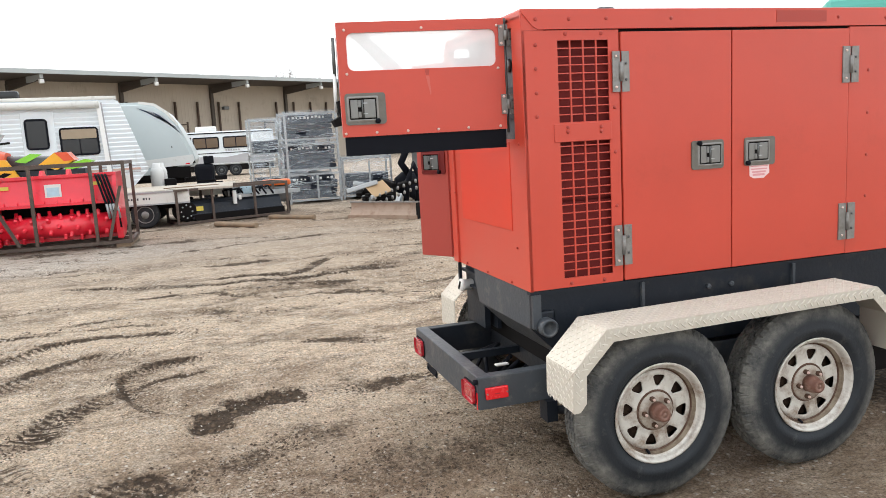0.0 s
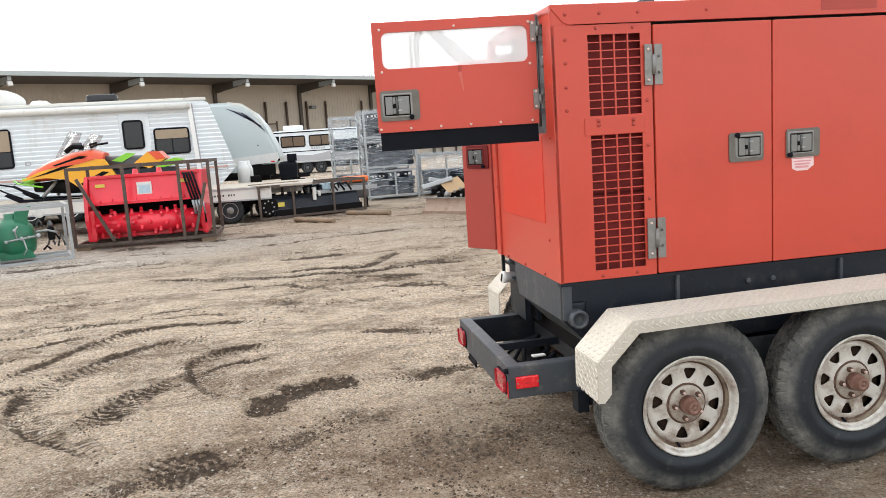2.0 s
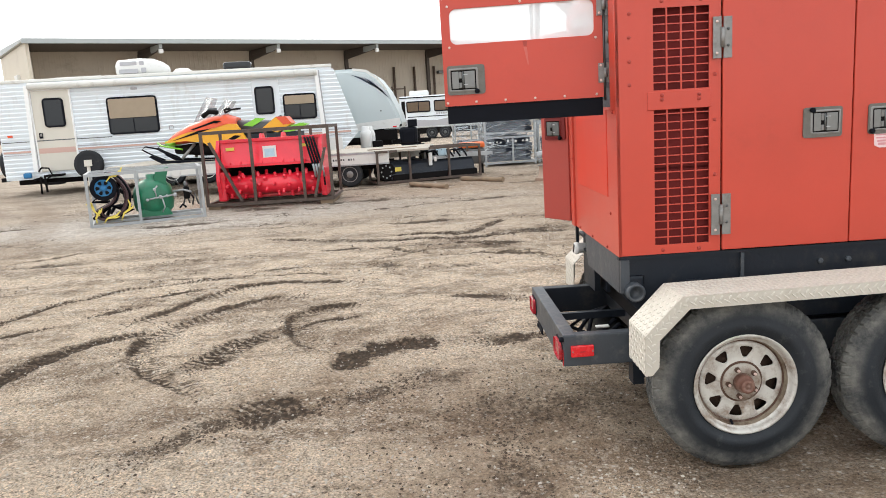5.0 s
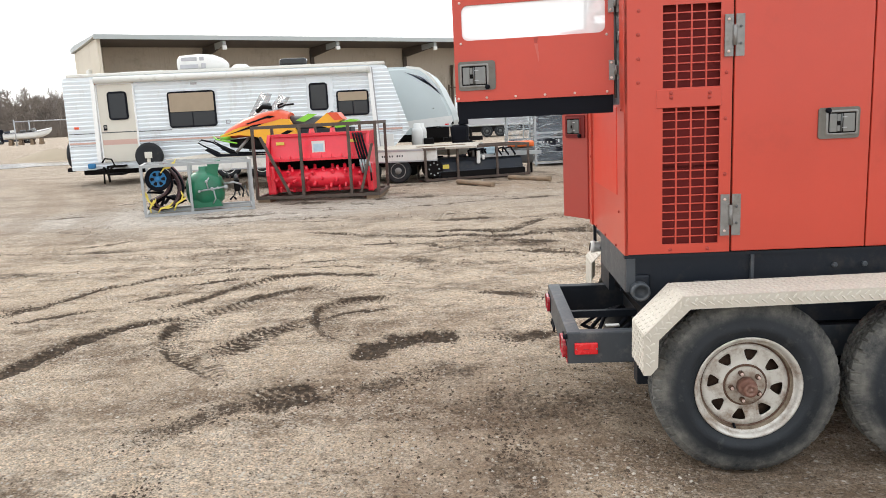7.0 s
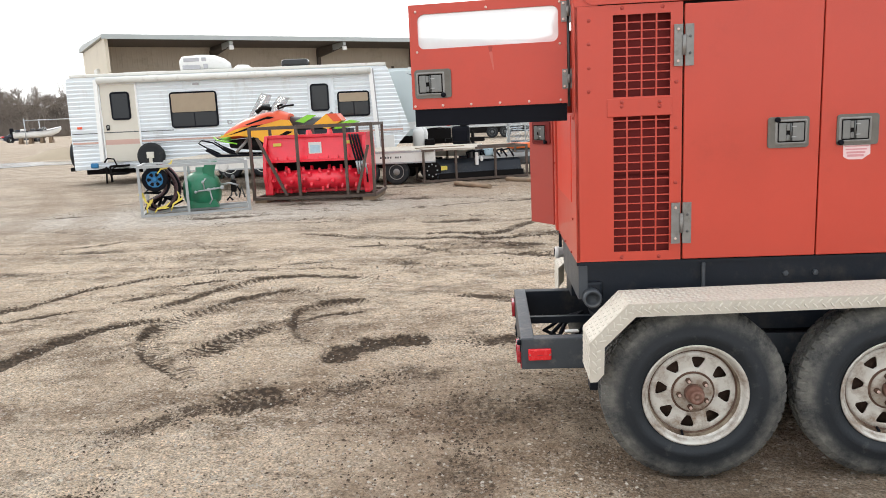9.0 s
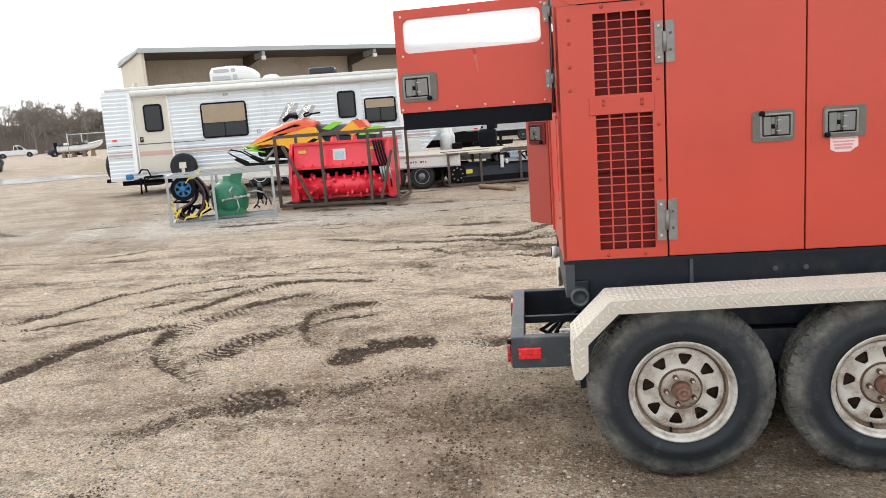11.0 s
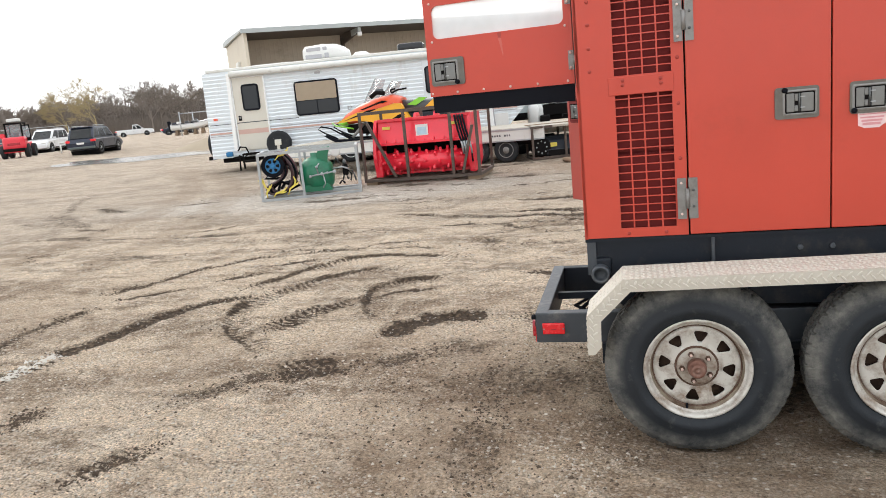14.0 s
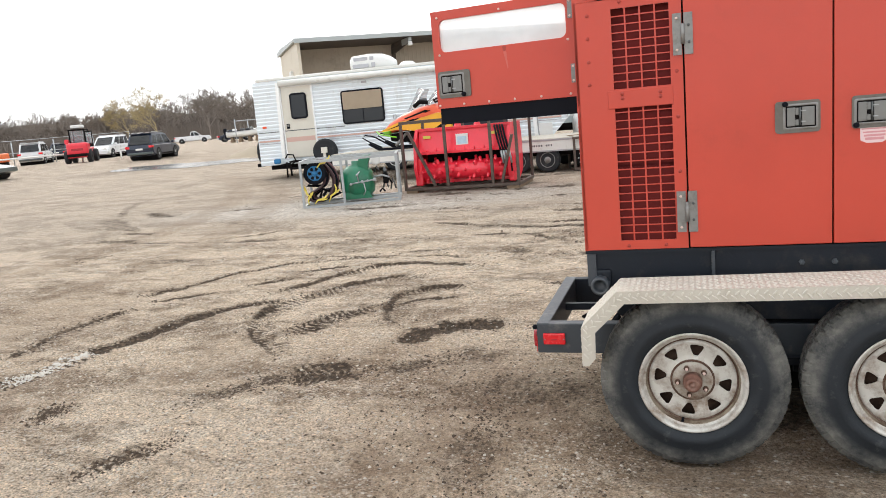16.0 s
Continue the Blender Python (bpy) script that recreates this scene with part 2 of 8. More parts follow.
BARK_Y = mat("ochre_willow_twigs", (0.36, 0.29, 0.16), 0.9, 0, 0.25, 0.5)
HILL = mat("leafless_wood_floor", (0.150, 0.120, 0.098), 0.95, 0, 0.3, 0.5, dirt=(0.105, 0.082, 0.066), dirt_amt=0.55, dirt_scale=0.9, stretch=(1, 1, 0.16))
TEAL = mat("teal_tarpaulin", (0.10, 0.42, 0.36), 0.6, 0, 0.1, 1)
INK = mat("printing_ink", (0.05, 0.05, 0.055), 0.6)
LABELW = mat("label_paper", (0.75, 0.74, 0.72), 0.6, 0, 0.05, 20)
LABELP = mat("pink_faded_label", (0.80, 0.60, 0.60), 0.6, 0, 0.1, 30)
LABELR = mat("faded_red_print", (0.66, 0.30, 0.32), 0.6, 0, 0.2, 60)
LABELB = mat("pale_blue_label", (0.45, 0.62, 0.72), 0.5, 0, 0.3, 10)
CHALK = mat("whitish_gravel", (0.62, 0.58, 0.52), 0.85, 0, 0.2, 15)
STONE = mat("pale_pebble", (0.52, 0.465, 0.395), 0.85, 0, 0.3, 15, 0.1, 60)
CLOD = mat("damp_soil_clod", (0.085, 0.059, 0.040), 0.95, 0, 0.3, 15, 0.2, 60)
SANDM = mat("sand_heap", (0.36, 0.30, 0.22), 0.95, 0, 0.15, 2, 0.1, 20)
WATER = mat("still_water", (0.05, 0.048, 0.042), 0.16, 0, 0.1, 1, 0.5, 3)


def ground_material():
    m = bpy.data.materials.new("packed_dirt_and_gravel")
    m.use_nodes = True
    n, l = m.node_tree.nodes, m.node_tree.links
    b = n["Principled BSDF"]
    tc = n.new("ShaderNodeTexCoord")

    def noise_at(scale, detail=8.0, rough=0.65, stretch=None):
        t = n.new("ShaderNodeTexNoise")
        t.inputs["Scale"].default_value, t.inputs["Detail"].default_value, t.inputs["Roughness"].default_value = scale, detail, rough
        if stretch:
            mp = n.new("ShaderNodeMapping")
            mp.inputs["Scale"].default_value = stretch
            l.new(tc.outputs["Object"], mp.inputs["Vector"])
            l.new(mp.outputs["Vector"], t.inputs["Vector"])
        else:
            l.new(tc.outputs["Object"], t.inputs["Vector"])
        return t.outputs["Fac"]

    def ramp(fac, a, c):
        r = n.new("ShaderNodeMapRange")
        r.inputs["From Min"].default_value, r.inputs["From Max"].default_value = a, c
        l.new(fac, r.inputs["Value"])
        return r.outputs["Result"]

    def mix(fac, c1, c2):
        x = n.new("ShaderNodeMixRGB")
        for key, v in (("Fac", fac), ("Color1", c1), ("Color2", c2)):
            if isinstance(v, tuple):
                x.inputs[key].default_value = (*v, 1)
            elif isinstance(v, float):
                x.inputs[key].default_value = v
            else:
                l.new(v, x.inputs[key])
        return x.outputs["Color"]

    def times(a, c):
        x = n.new("ShaderNodeMath")
        x.operation = "MULTIPLY"
        l.new(a, x.inputs[0])
        if isinstance(c, float):
            x.inputs[1].default_value = c
        else:
            l.new(c, x.inputs[1])
        return x.outputs["Value"]

    def shifted(value, offset, factor):
        x = n.new("ShaderNodeMath")
        x.operation = "MULTIPLY_ADD"
        l.new(value, x.inputs[0])
        x.inputs[1].default_value, x.inputs[2].default_value = factor, offset
        return x.outputs["Value"]

    def attribute(name):
        a = n.new("ShaderNodeAttribute")
        a.attribute_name = name
        return a.outputs["Fac"]

    def cells(scale, stretch=None):
        v = n.new("ShaderNodeTexVoronoi")
        v.inputs["Scale"].default_value = scale
        l.new(tc.outputs["Object"], v.inputs["Vector"])
        hs = n.new("ShaderNodeSeparateColor")
        l.new(v.outputs["Color"], hs.inputs["Color"])
        return v.outputs["Distance"], hs.outputs["Red"]

    col = mix(ramp(noise_at(0.55), 0.35, 0.68), (0.615, 0.495, 0.372), (0.52, 0.405, 0.292))
    # drifts of darker, damper earth at several sizes
    col = mix(times(ramp(noise_at(1.0, 12.0, 0.66, (0.7, 1.3, 1)), 0.48, 0.57), 0.80), col, (0.235, 0.168, 0.114))
    col = mix(times(ramp(noise_at(2.6, 11.0, 0.78, (0.4, 1.6, 1)), 0.52, 0.60), 0.74), col, (0.185, 0.130, 0.087))
    col = mix(times(ramp(noise_at(5.0, 9.0, 0.75), 0.49, 0.62), 0.6), col, (0.68, 0.58, 0.465))
    col = mix(times(attribute("gravel"), ramp(noise_at(9.0, 8.0), 0.25, 0.55)), col, (0.345, 0.293, 0.242))
    col = mix(times(ramp(attribute("gravel"), 0.68, 1.0), ramp(noise_at(6.0, 9.0, 0.75), 0.36, 0.58)), col, (0.60, 0.55, 0.49))
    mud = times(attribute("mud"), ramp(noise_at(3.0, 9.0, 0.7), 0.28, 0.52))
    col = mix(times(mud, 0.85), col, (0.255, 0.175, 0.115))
    # grit: fine broken grain, and single crumbs of three sizes gathered in drifts
    d1, c1 = cells(31.0)
    d2, c2 = cells(85.0)
    d4 = cells(26.0)[0]
    drift = ramp(noise_at(2.4, 9.0, 0.7), 0.40, 0.62)
    rough = times(shifted(ramp(noise_at(1.5, 8.0, 0.7), 0.38, 0.58), 0.22, 0.78), shifted(mud, 1.0, -0.6))
    d3, c3 = cells(150.0)
    fine, grain = noise_at(80.0, 3.0, 0.7), noise_at(30.0, 4.0, 0.8)

    def plus(a, c):
        x = n.new("ShaderNodeMath")
        l.new(a, x.inputs[0])
        l.new(c, x.inputs[1])
        return x.outputs["Value"]

    grit = times(plus(times(shifted(c3, -0.5, 1.0), rough), plus(shifted(fine, -1.5, 3.0), shifted(grain, -1.0, 2.0))), shifted(mud, 1.0, -0.45))
    shade, gritty = n.new("ShaderNodeCombineColor"), n.new("ShaderNodeMixRGB")
    tone = shifted(grit, 1.03, 0.96)
    for key in ("Red", "Green", "Blue"):
        l.new(tone, shade.inputs[key])
    gritty.blend_type = "MULTIPLY"
    gritty.inputs["Fac"].default_value = 1.0
    l.new(col, gritty.inputs["Color1"])
    l.new(shade.outputs["Color"], gritty.inputs["Color2"])
    col = gritty.outputs["Color"]
    col = mix(times(times(ramp(c2, 0.78, 0.93), rough), 0.66), col, (0.74, 0.65, 0.54))
    col = mix(times(times(times(ramp(c2, 0.26, 0.02), ramp(d2, 0.5, 0.3)), drift), 0.8), col, (0.10, 0.068, 0.045))
    col = mix(times(times(ramp(c1, 0.83, 0.92), ramp(d1, 0.34, 0.20)), 0.9), col, (0.79, 0.73, 0.64))
    col = mix(times(times(ramp(c1, 0.16, 0.06), ramp(d1, 0.32, 0.20)), 0.75), col, (0.135, 0.093, 0.062))
    clump = times(ramp(noise_at(3.4, 13.0, 0.88, (0.8, 1.3, 1)), 0.575, 0.64), ramp(grain, 0.36, 0.52))
    col = mix(times(clump, 0.78), col, (0.098, 0.067, 0.045))
    # wheel tracks: damp soil that breaks up into crumbs, cut across by the lugs of the tyres
    turn = n.new("ShaderNodeMath")
    turn.operation = "SINE"
    l.new(shifted(plus(attribute("run"), times(noise_at(6.0, 6.0, 0.7), 2.6)), 0.0, 6.2832), turn.inputs[0])
    lug = times(turn.outputs["Value"], attribute("tread"))
    crumb = noise_at(38.0, 7.0, 0.8)
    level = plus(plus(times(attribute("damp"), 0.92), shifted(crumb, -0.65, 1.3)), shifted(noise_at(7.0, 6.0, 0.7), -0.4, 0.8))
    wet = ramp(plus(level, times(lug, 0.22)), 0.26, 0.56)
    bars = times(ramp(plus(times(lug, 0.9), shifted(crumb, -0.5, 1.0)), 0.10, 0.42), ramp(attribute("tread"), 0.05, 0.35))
    # shade in the crevices between crumbs is put into the soil colour
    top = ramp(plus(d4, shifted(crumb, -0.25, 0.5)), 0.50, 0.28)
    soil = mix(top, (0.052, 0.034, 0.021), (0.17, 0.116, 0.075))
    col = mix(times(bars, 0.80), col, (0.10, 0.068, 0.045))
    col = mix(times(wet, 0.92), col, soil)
    l.new(col, b.inputs["Base Color"])
    b.inputs["Roughness"].default_value = 0.93
    b.inputs["Specular IOR Level"].default_value = 0.25
    bp = n.new("ShaderNodeBump")
    bp.inputs["Strength"].default_value, bp.inputs["Distance"].default_value = 1.0, 0.045
    relief = plus(noise_at(22.0, 9.0, 0.8), times(ramp(d1, 0.5, 0.1), 0.30))
    relief = plus(relief, plus(times(fine, 0.22), times(ramp(d2, 0.5, 0.1), 0.12)))
    l.new(plus(relief, plus(times(lug, -0.35), times(times(top, wet), 0.5))), bp.inputs["Height"])
    l.new(bp.outputs["Normal"], b.inputs["Normal"])
    return m


GROUND = ground_material()


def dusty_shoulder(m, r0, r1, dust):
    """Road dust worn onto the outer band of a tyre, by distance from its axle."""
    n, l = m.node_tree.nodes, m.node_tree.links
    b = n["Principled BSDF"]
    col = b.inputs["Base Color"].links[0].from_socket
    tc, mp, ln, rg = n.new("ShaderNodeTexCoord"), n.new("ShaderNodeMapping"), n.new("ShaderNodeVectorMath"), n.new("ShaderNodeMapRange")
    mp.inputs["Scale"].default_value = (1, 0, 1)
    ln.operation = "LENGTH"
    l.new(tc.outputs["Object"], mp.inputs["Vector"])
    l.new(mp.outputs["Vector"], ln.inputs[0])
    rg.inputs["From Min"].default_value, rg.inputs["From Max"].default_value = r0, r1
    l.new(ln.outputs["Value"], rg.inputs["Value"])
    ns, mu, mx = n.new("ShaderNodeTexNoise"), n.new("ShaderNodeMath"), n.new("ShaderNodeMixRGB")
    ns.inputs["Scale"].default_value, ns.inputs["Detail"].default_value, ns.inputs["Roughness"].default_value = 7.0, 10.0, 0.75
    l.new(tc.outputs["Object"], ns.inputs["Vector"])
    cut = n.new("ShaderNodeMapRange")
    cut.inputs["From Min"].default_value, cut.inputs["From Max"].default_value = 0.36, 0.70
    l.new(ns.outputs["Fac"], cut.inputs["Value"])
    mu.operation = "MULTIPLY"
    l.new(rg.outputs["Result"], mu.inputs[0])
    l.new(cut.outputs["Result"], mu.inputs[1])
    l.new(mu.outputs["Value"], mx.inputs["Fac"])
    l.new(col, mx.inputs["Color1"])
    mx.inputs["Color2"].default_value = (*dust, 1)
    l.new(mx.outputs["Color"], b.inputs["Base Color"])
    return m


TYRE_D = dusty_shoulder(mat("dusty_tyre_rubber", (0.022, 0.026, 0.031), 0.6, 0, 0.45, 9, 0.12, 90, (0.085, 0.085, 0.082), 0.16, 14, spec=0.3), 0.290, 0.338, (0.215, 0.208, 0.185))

# ---- mesh helpers ----
def box(bm, x0, x1, y0, y1, z0, z1, m=None):
    vs = [bm.verts.new((x, y, z) if m is None else m @ Vector((x, y, z))) for x in (x0, x1) for y in (y0, y1) for z in (z0, z1)]
    for f in ((0, 1, 3, 2), (4, 6, 7, 5), (0, 4, 5, 1), (2, 3, 7, 6), (0, 2, 6, 4), (1, 5, 7, 3)):
        bm.faces.new([vs[i] for i in f])
    return bm


def boxes(*rows):
    bm = bmesh.new()
    for r in rows:
        box(bm, *r)
    return bm


def rbox(x0, x1, y0, y1, z0, z1, r=0.01, seg=2):
    bm = boxes((x0, x1, y0, y1, z0, z1))
    bmesh.ops.bevel(bm, geom=bm.edges[:], offset=r, segments=seg, affect="EDGES", profile=0.6)
    return bm


def sweep(bm, pts, r, seg=8, closed=False):
    """A round bar of radius r (or one radius a point) along a line of points."""
    pts = [Vector(p) for p in pts]
    rs = r if isinstance(r, (list, tuple)) else [r] * len(pts)
    rings = []
    side = None
    for i, p in enumerate(pts):
        a = pts[i - 1] if (i or closed) else p
        c = pts[(i + 1) % len(pts)] if (i < len(pts) - 1 or closed) else p
        d = (c - a).normalized()
        if side is None or abs(side.dot(d)) > 0.98:
            side = d.orthogonal().normalized()
        side = (side - d * side.dot(d)).normalized()
        up = d.cross(side)
        rings.append([bm.verts.new(p + rs[i] * (side * math.cos(k * math.tau / seg) + up * math.sin(k * math.tau / seg))) for k in range(seg)])
    n = len(rings)
    for i in range(n if closed else n - 1):
        a, c = rings[i], rings[(i + 1) % n]
        for k in range(seg):
            bm.faces.new((a[k], a[(k + 1) % seg], c[(k + 1) % seg], c[k])).smooth = seg > 5
    if not closed:
        bm.faces.new(rings[0][::-1])
        bm.faces.new(rings[-1])
    return bm


def bar(bm, p, q, w=0.05):
    """A square steel bar from p to q."""
    p, q = Vector(p), Vector(q)
    d = (q - p).normalized()
    s = d.cross(Vector((0, 0, 1))) if abs(d.z) < 0.95 else Vector((1, 0, 0))
    s = s.normalized() * w / 2
    u = d.cross(s).normalized() * w / 2
    vs = [bm.verts.new(o + a * s + c * u) for o in (p, q) for a, c in ((-1, -1), (1, -1), (1, 1), (-1, 1))]
    for f in ((0, 1, 2, 3), (7, 6, 5, 4), (0, 4, 5, 1), (1, 5, 6, 2), (2, 6, 7, 3), (3, 7, 4, 0)):
        bm.faces.new([vs[i] for i in f])
    return bm


def prism(bm, outline, a, c, axis="y"):
    """A flat outline pushed from a to c along an axis; the outline's pairs are the two other axes in order."""
    def at(p, v):
        return {"x": (v, p[0], p[1]), "y": (p[0], v, p[1]), "z": (p[0], p[1], v)}[axis]
    lo, hi = [bm.verts.new(at(p, a)) for p in outline], [bm.verts.new(at(p, c)) for p in outline]
    bm.faces.new(lo[::-1])
    bm.faces.new(hi)
    k = len(outline)
    for i in range(k):
        bm.faces.new((lo[i], lo[(i + 1) % k], hi[(i + 1) % k], hi[i]))
    bmesh.ops.recalc_face_normals(bm, faces=bm.faces[:])
    return bm


def lathe(bm, profile, seg=48, axis="y", centre=(0, 0, 0), smooth=True, caps=True):
    """Turns pairs of radius and place along the axis round that axis."""
    rings = []
    for r, h in profile:
        ring = []
        for k in range(seg):
            a = k * math.tau / seg
            u, v = r * math.cos(a), r * math.sin(a)
            p = {"y": (u, h, v), "z": (u, v, h), "x": (h, u, v)}[axis]
            ring.append(bm.verts.new(Vector(p) + Vector(centre)))
        rings.append(ring)
    for a, c in zip(rings, rings[1:]):
        for k in range(seg):
            bm.faces.new((a[k], a[(k + 1) % seg], c[(k + 1) % seg], c[k])).smooth = smooth
    for ring, flip in ((rings[0], True), (rings[-1], False)) if caps else ():
        bm.faces.new(ring[::-1] if flip else ring)
    bmesh.ops.recalc_face_normals(bm, faces=bm.faces[:])
    return bm


def skin(bm, sections, n=12):
    """A rounded hull through sections of (x, half width, z low, z high)."""
    rings = []
    for x, w, z0, z1 in sections:
        ring = []
        for k in range(n):
            a = k * math.tau / n
            c, s = math.cos(a), math.sin(a)
            e = 0.7
            ring.append(bm.verts.new((x, w * math.copysign(abs(c) ** e, c), (z0 + z1) / 2 + (z1 - z0) / 2 * math.copysign(abs(s) ** e, s))))
        rings.append(ring)
    for a, c in zip(rings, rings[1:]):
        for k in range(n):
            bm.faces.new((a[k], a[(k + 1) % n], c[(k + 1) % n], c[k])).smooth = True
    bm.faces.new(rings[0])
    bm.faces.new(rings[-1])
    bmesh.ops.recalc_face_normals(bm, faces=bm.faces[:])
    return bm


def holed(bm, us, vs, filled, place, depth):
    """A plate made of the cells between the lines us and vs where filled(i, j); place(u, v) gives a point, depth a vector."""
    grid = {}
    def vert(i, j):
        if (i, j) not in grid:
            grid[i, j] = bm.verts.new(place(us[i], vs[j]))
        return grid[i, j]
    fs = [bm.faces.new((vert(i, j), vert(i + 1, j), vert(i + 1, j + 1), vert(i, j + 1)))
          for i in range(len(us) - 1) for j in range(len(vs) - 1) if filled(i, j)]
    got = bmesh.ops.extrude_face_region(bm, geom=fs, use_keep_orig=True)["geom"]
    for g in got:
        if isinstance(g, bmesh.types.BMVert):
            g.co += Vector(depth)
    bmesh.ops.recalc_face_normals(bm, faces=bm.faces[:])
    return bm


def rounded(x0, x1, z0, z1, r, k=4):
    """The outline of a rectangle with round corners."""
    pts = []
    for cx, cz, a in ((x1 - r, z1 - r, 0), (x0 + r, z1 - r, 90), (x0 + r, z0 + r, 180), (x1 - r, z0 + r, 270)):
        pts += [(cx + r * math.cos(radians(a + 90 * i / k)), cz + r * math.sin(radians(a + 90 * i / k))) for i in range(k + 1)]
    return pts


def thing(name, label, category, m=None, group="", kind=""):
    ob = new(name)
    ob.empty_display_size = 0.1
    if m is not None:
        ob.matrix_world = m
    return tagged(ob, label, category, group, kind)


def part(name, bm, material, parent, label=""):
    me = bpy.data.meshes.new(name)
    bm.to_mesh(me)
    bm.free()
    me.materials.append(material)
    ob = new(name, me)
    ob.parent = parent
    if label:
        tagged(ob, label)
    return ob


def again(ob, x, y, z, parent=None):
    """Another piece on the same mesh."""
    o = new(ob.name.split(".")[0], ob.data)
    o.parent = parent or ob.parent
    o.location = (x, y, z)
    return o


def solid(name, bm, material, label="", category="", group="", kind="", m=None):
    ob = part(name, bm, material, None)
    if m is not None:
        ob.matrix_world = m
    return tagged(ob, label, category, group, kind)

# ---- the ground: one sheet, rutted near the trailer, level to the horizon ----
def graded(lo, a, c, hi, step, grow, grow2):
    mid = [a + i * step for i in range(int((c - a) / step) + 1)]
    left, right, s = [], [], step
    x = mid[0]
    while x > lo:
        s *= grow
        x -= s
        left.append(max(x, lo))
    s, x = step, mid[-1]
    while x < hi:
        s *= grow2
        x += s
        right.append(min(x, hi))
    return np.array(left[::-1] + mid + right)


TABLE = np.random.RandomState(5).rand(257, 257)


def value_noise(x, y):
    xi, yi = np.floor(x).astype(int), np.floor(y).astype(int)
    fx, fy = x - xi, y - yi
    fx, fy = fx * fx * (3 - 2 * fx), fy * fy * (3 - 2 * fy)
    g = lambda i, j: TABLE[(xi + i) % 257, (yi + j) % 257]
    return (g(0, 0) * (1 - fx) + g(1, 0) * fx) * (1 - fy) + (g(0, 1) * (1 - fx) + g(1, 1) * fx) * fy - 0.5


def smooth_line(pts, per=14):
    p = [np.array(v, float) for v in pts]
    p = [2 * p[0] - p[1]] + p + [2 * p[-1] - p[-2]]
    out = []
    for i in range(1, len(p) - 2):
        for k in range(per):
            t = k / per
            out.append(0.5 * (2 * p[i] + (p[i + 1] - p[i - 1]) * t + (2 * p[i - 1] - 5 * p[i] + 4 * p[i + 1] - p[i + 2]) * t * t
                              + (3 * p[i] - p[i - 1] - 3 * p[i + 1] + p[i + 2]) * t ** 3))
    return np.array(out + [p[-2]])


# wheel tracks, each a line with the width of its print; edge: 1 or -1 where only that side of the print
# is thrown up dark (left or right of the way along), 0 where the whole print is damp; pitch: lug spacing
TRACKS = []


def rut(line, width, depth, wet, pitch=0.0, edge=0, fade=0.18):
    TRACKS.append((line, width, depth, wet, pitch, edge, fade))


rut([(-4.3, -0.9), (-3.95, -0.2), (-3.82, 0.25), (-3.76, 0.5), (-3.72, 0.72)], 0.24, 0.016, 0.36, 0.055)
rut([(-3.76, 0.62), (-3.72, 0.86), (-3.66, 1.14), (-3.60, 1.4), (-3.55, 1.67), (-3.44, 1.9), (-3.27, 2.06), (-3.0, 2.16)], 0.21, 0.026, 0.95, 0.052, 0, 0.1)
rut([(-2.12, 0.70), (-2.42, 0.91), (-2.72, 1.18), (-2.9, 1.42), (-3.0, 1.66), (-3.03, 1.99), (-2.98, 2.33), (-2.86, 2.56), (-2.65, 2.82), (-2.42, 3.06), (-2.15, 3.12), (-1.8, 3.16)], 0.24, 0.022, 0.95, 0.058, 1, 0.5)
rut([(-3.42, 2.3), (-3.28, 2.73), (-3.1, 3.02), (-2.95, 3.33), (-2.71, 3.6), (-2.32, 3.68), (-1.87, 3.59), (-1.4, 3.44)], 0.16, 0.016, 0.86, 0.052, 1, 0.5)
rut([(-3.75, 2.80), (-3.64, 2.91), (-3.49, 2.99)], 0.19, 0.02, 1.05)
rut([(-3.46, 3.26), (-3.32, 3.43), (-3.10, 3.53)], 0.13, 0.016, 0.95)
rut([(-4.36, 3.15), (-4.09, 3.46), (-3.86, 3.74), (-3.27, 3.95), (-2.7, 4.0)], 0.11, 0.012, 0.74, 0.05, 1)
rut([(-4.43, 0.45), (-4.47, 0.82), (-4.53, 1.13), (-4.56, 1.45), (-4.55, 1.75), (-4.42, 1.90)], 0.17, 0.016, 0.84, 0.052, 1)
rut([(-4.72, 2.36), (-4.63, 2.55), (-4.48, 2.70)], 0.17, 0.018, 1.0, 0.05)
rut([(-4.55, 2.7), (-4.39, 3.03), (-4.27, 3.3)], 0.10, 0.012, 0.70)
rut([(-4.45, 2.15), (-4.18, 2.36), (-3.97, 2.48)], 0.09, 0.012, 0.62)
rut([(-2.03, 2.06), (-2.22, 1.83), (-2.33, 1.61), (-2.38, 1.35), (-2.42, 1.2)], 0.26, 0.014, 0.50, 0.056)
rut([(-1.66, 1.55), (-1.82, 1.66), (-1.94, 1.88), (-2.0, 2.08), (-2.05, 2.36), (-1.97, 2.58), (-1.82, 2.70), (-1.48, 2.78)], 0.22, 0.022, 0.98, 0.052, 1)
rut([(-1.93, 2.14), (-1.72, 2.29), (-1.5, 2.31)], 0.08, 0.010, 0.85)
rut([(-1.42, 1.08), (-1.38, 1.34), (-1.24, 1.48), (-1.08, 1.54), (-0.84, 1.55)], 0.27, 0.028, 1.15, 0.056, 0, 0.1)
rut([(-1.90, 0.36), (-1.74, 0.48), (-1.56, 0.60)], 0.36, 0.022, 1.25, 0.056, 0, 0.06)
rut([(-1.78, 0.42), (-2.0, 0.28), (-2.13, 0.10), (-2.3, -0.2)], 0.24, 0.012, 0.42)
rut([(-1.5, 0.56), (-1.2, 0.72), (-0.95, 0.95)], 0.24, 0.012, 0.40)
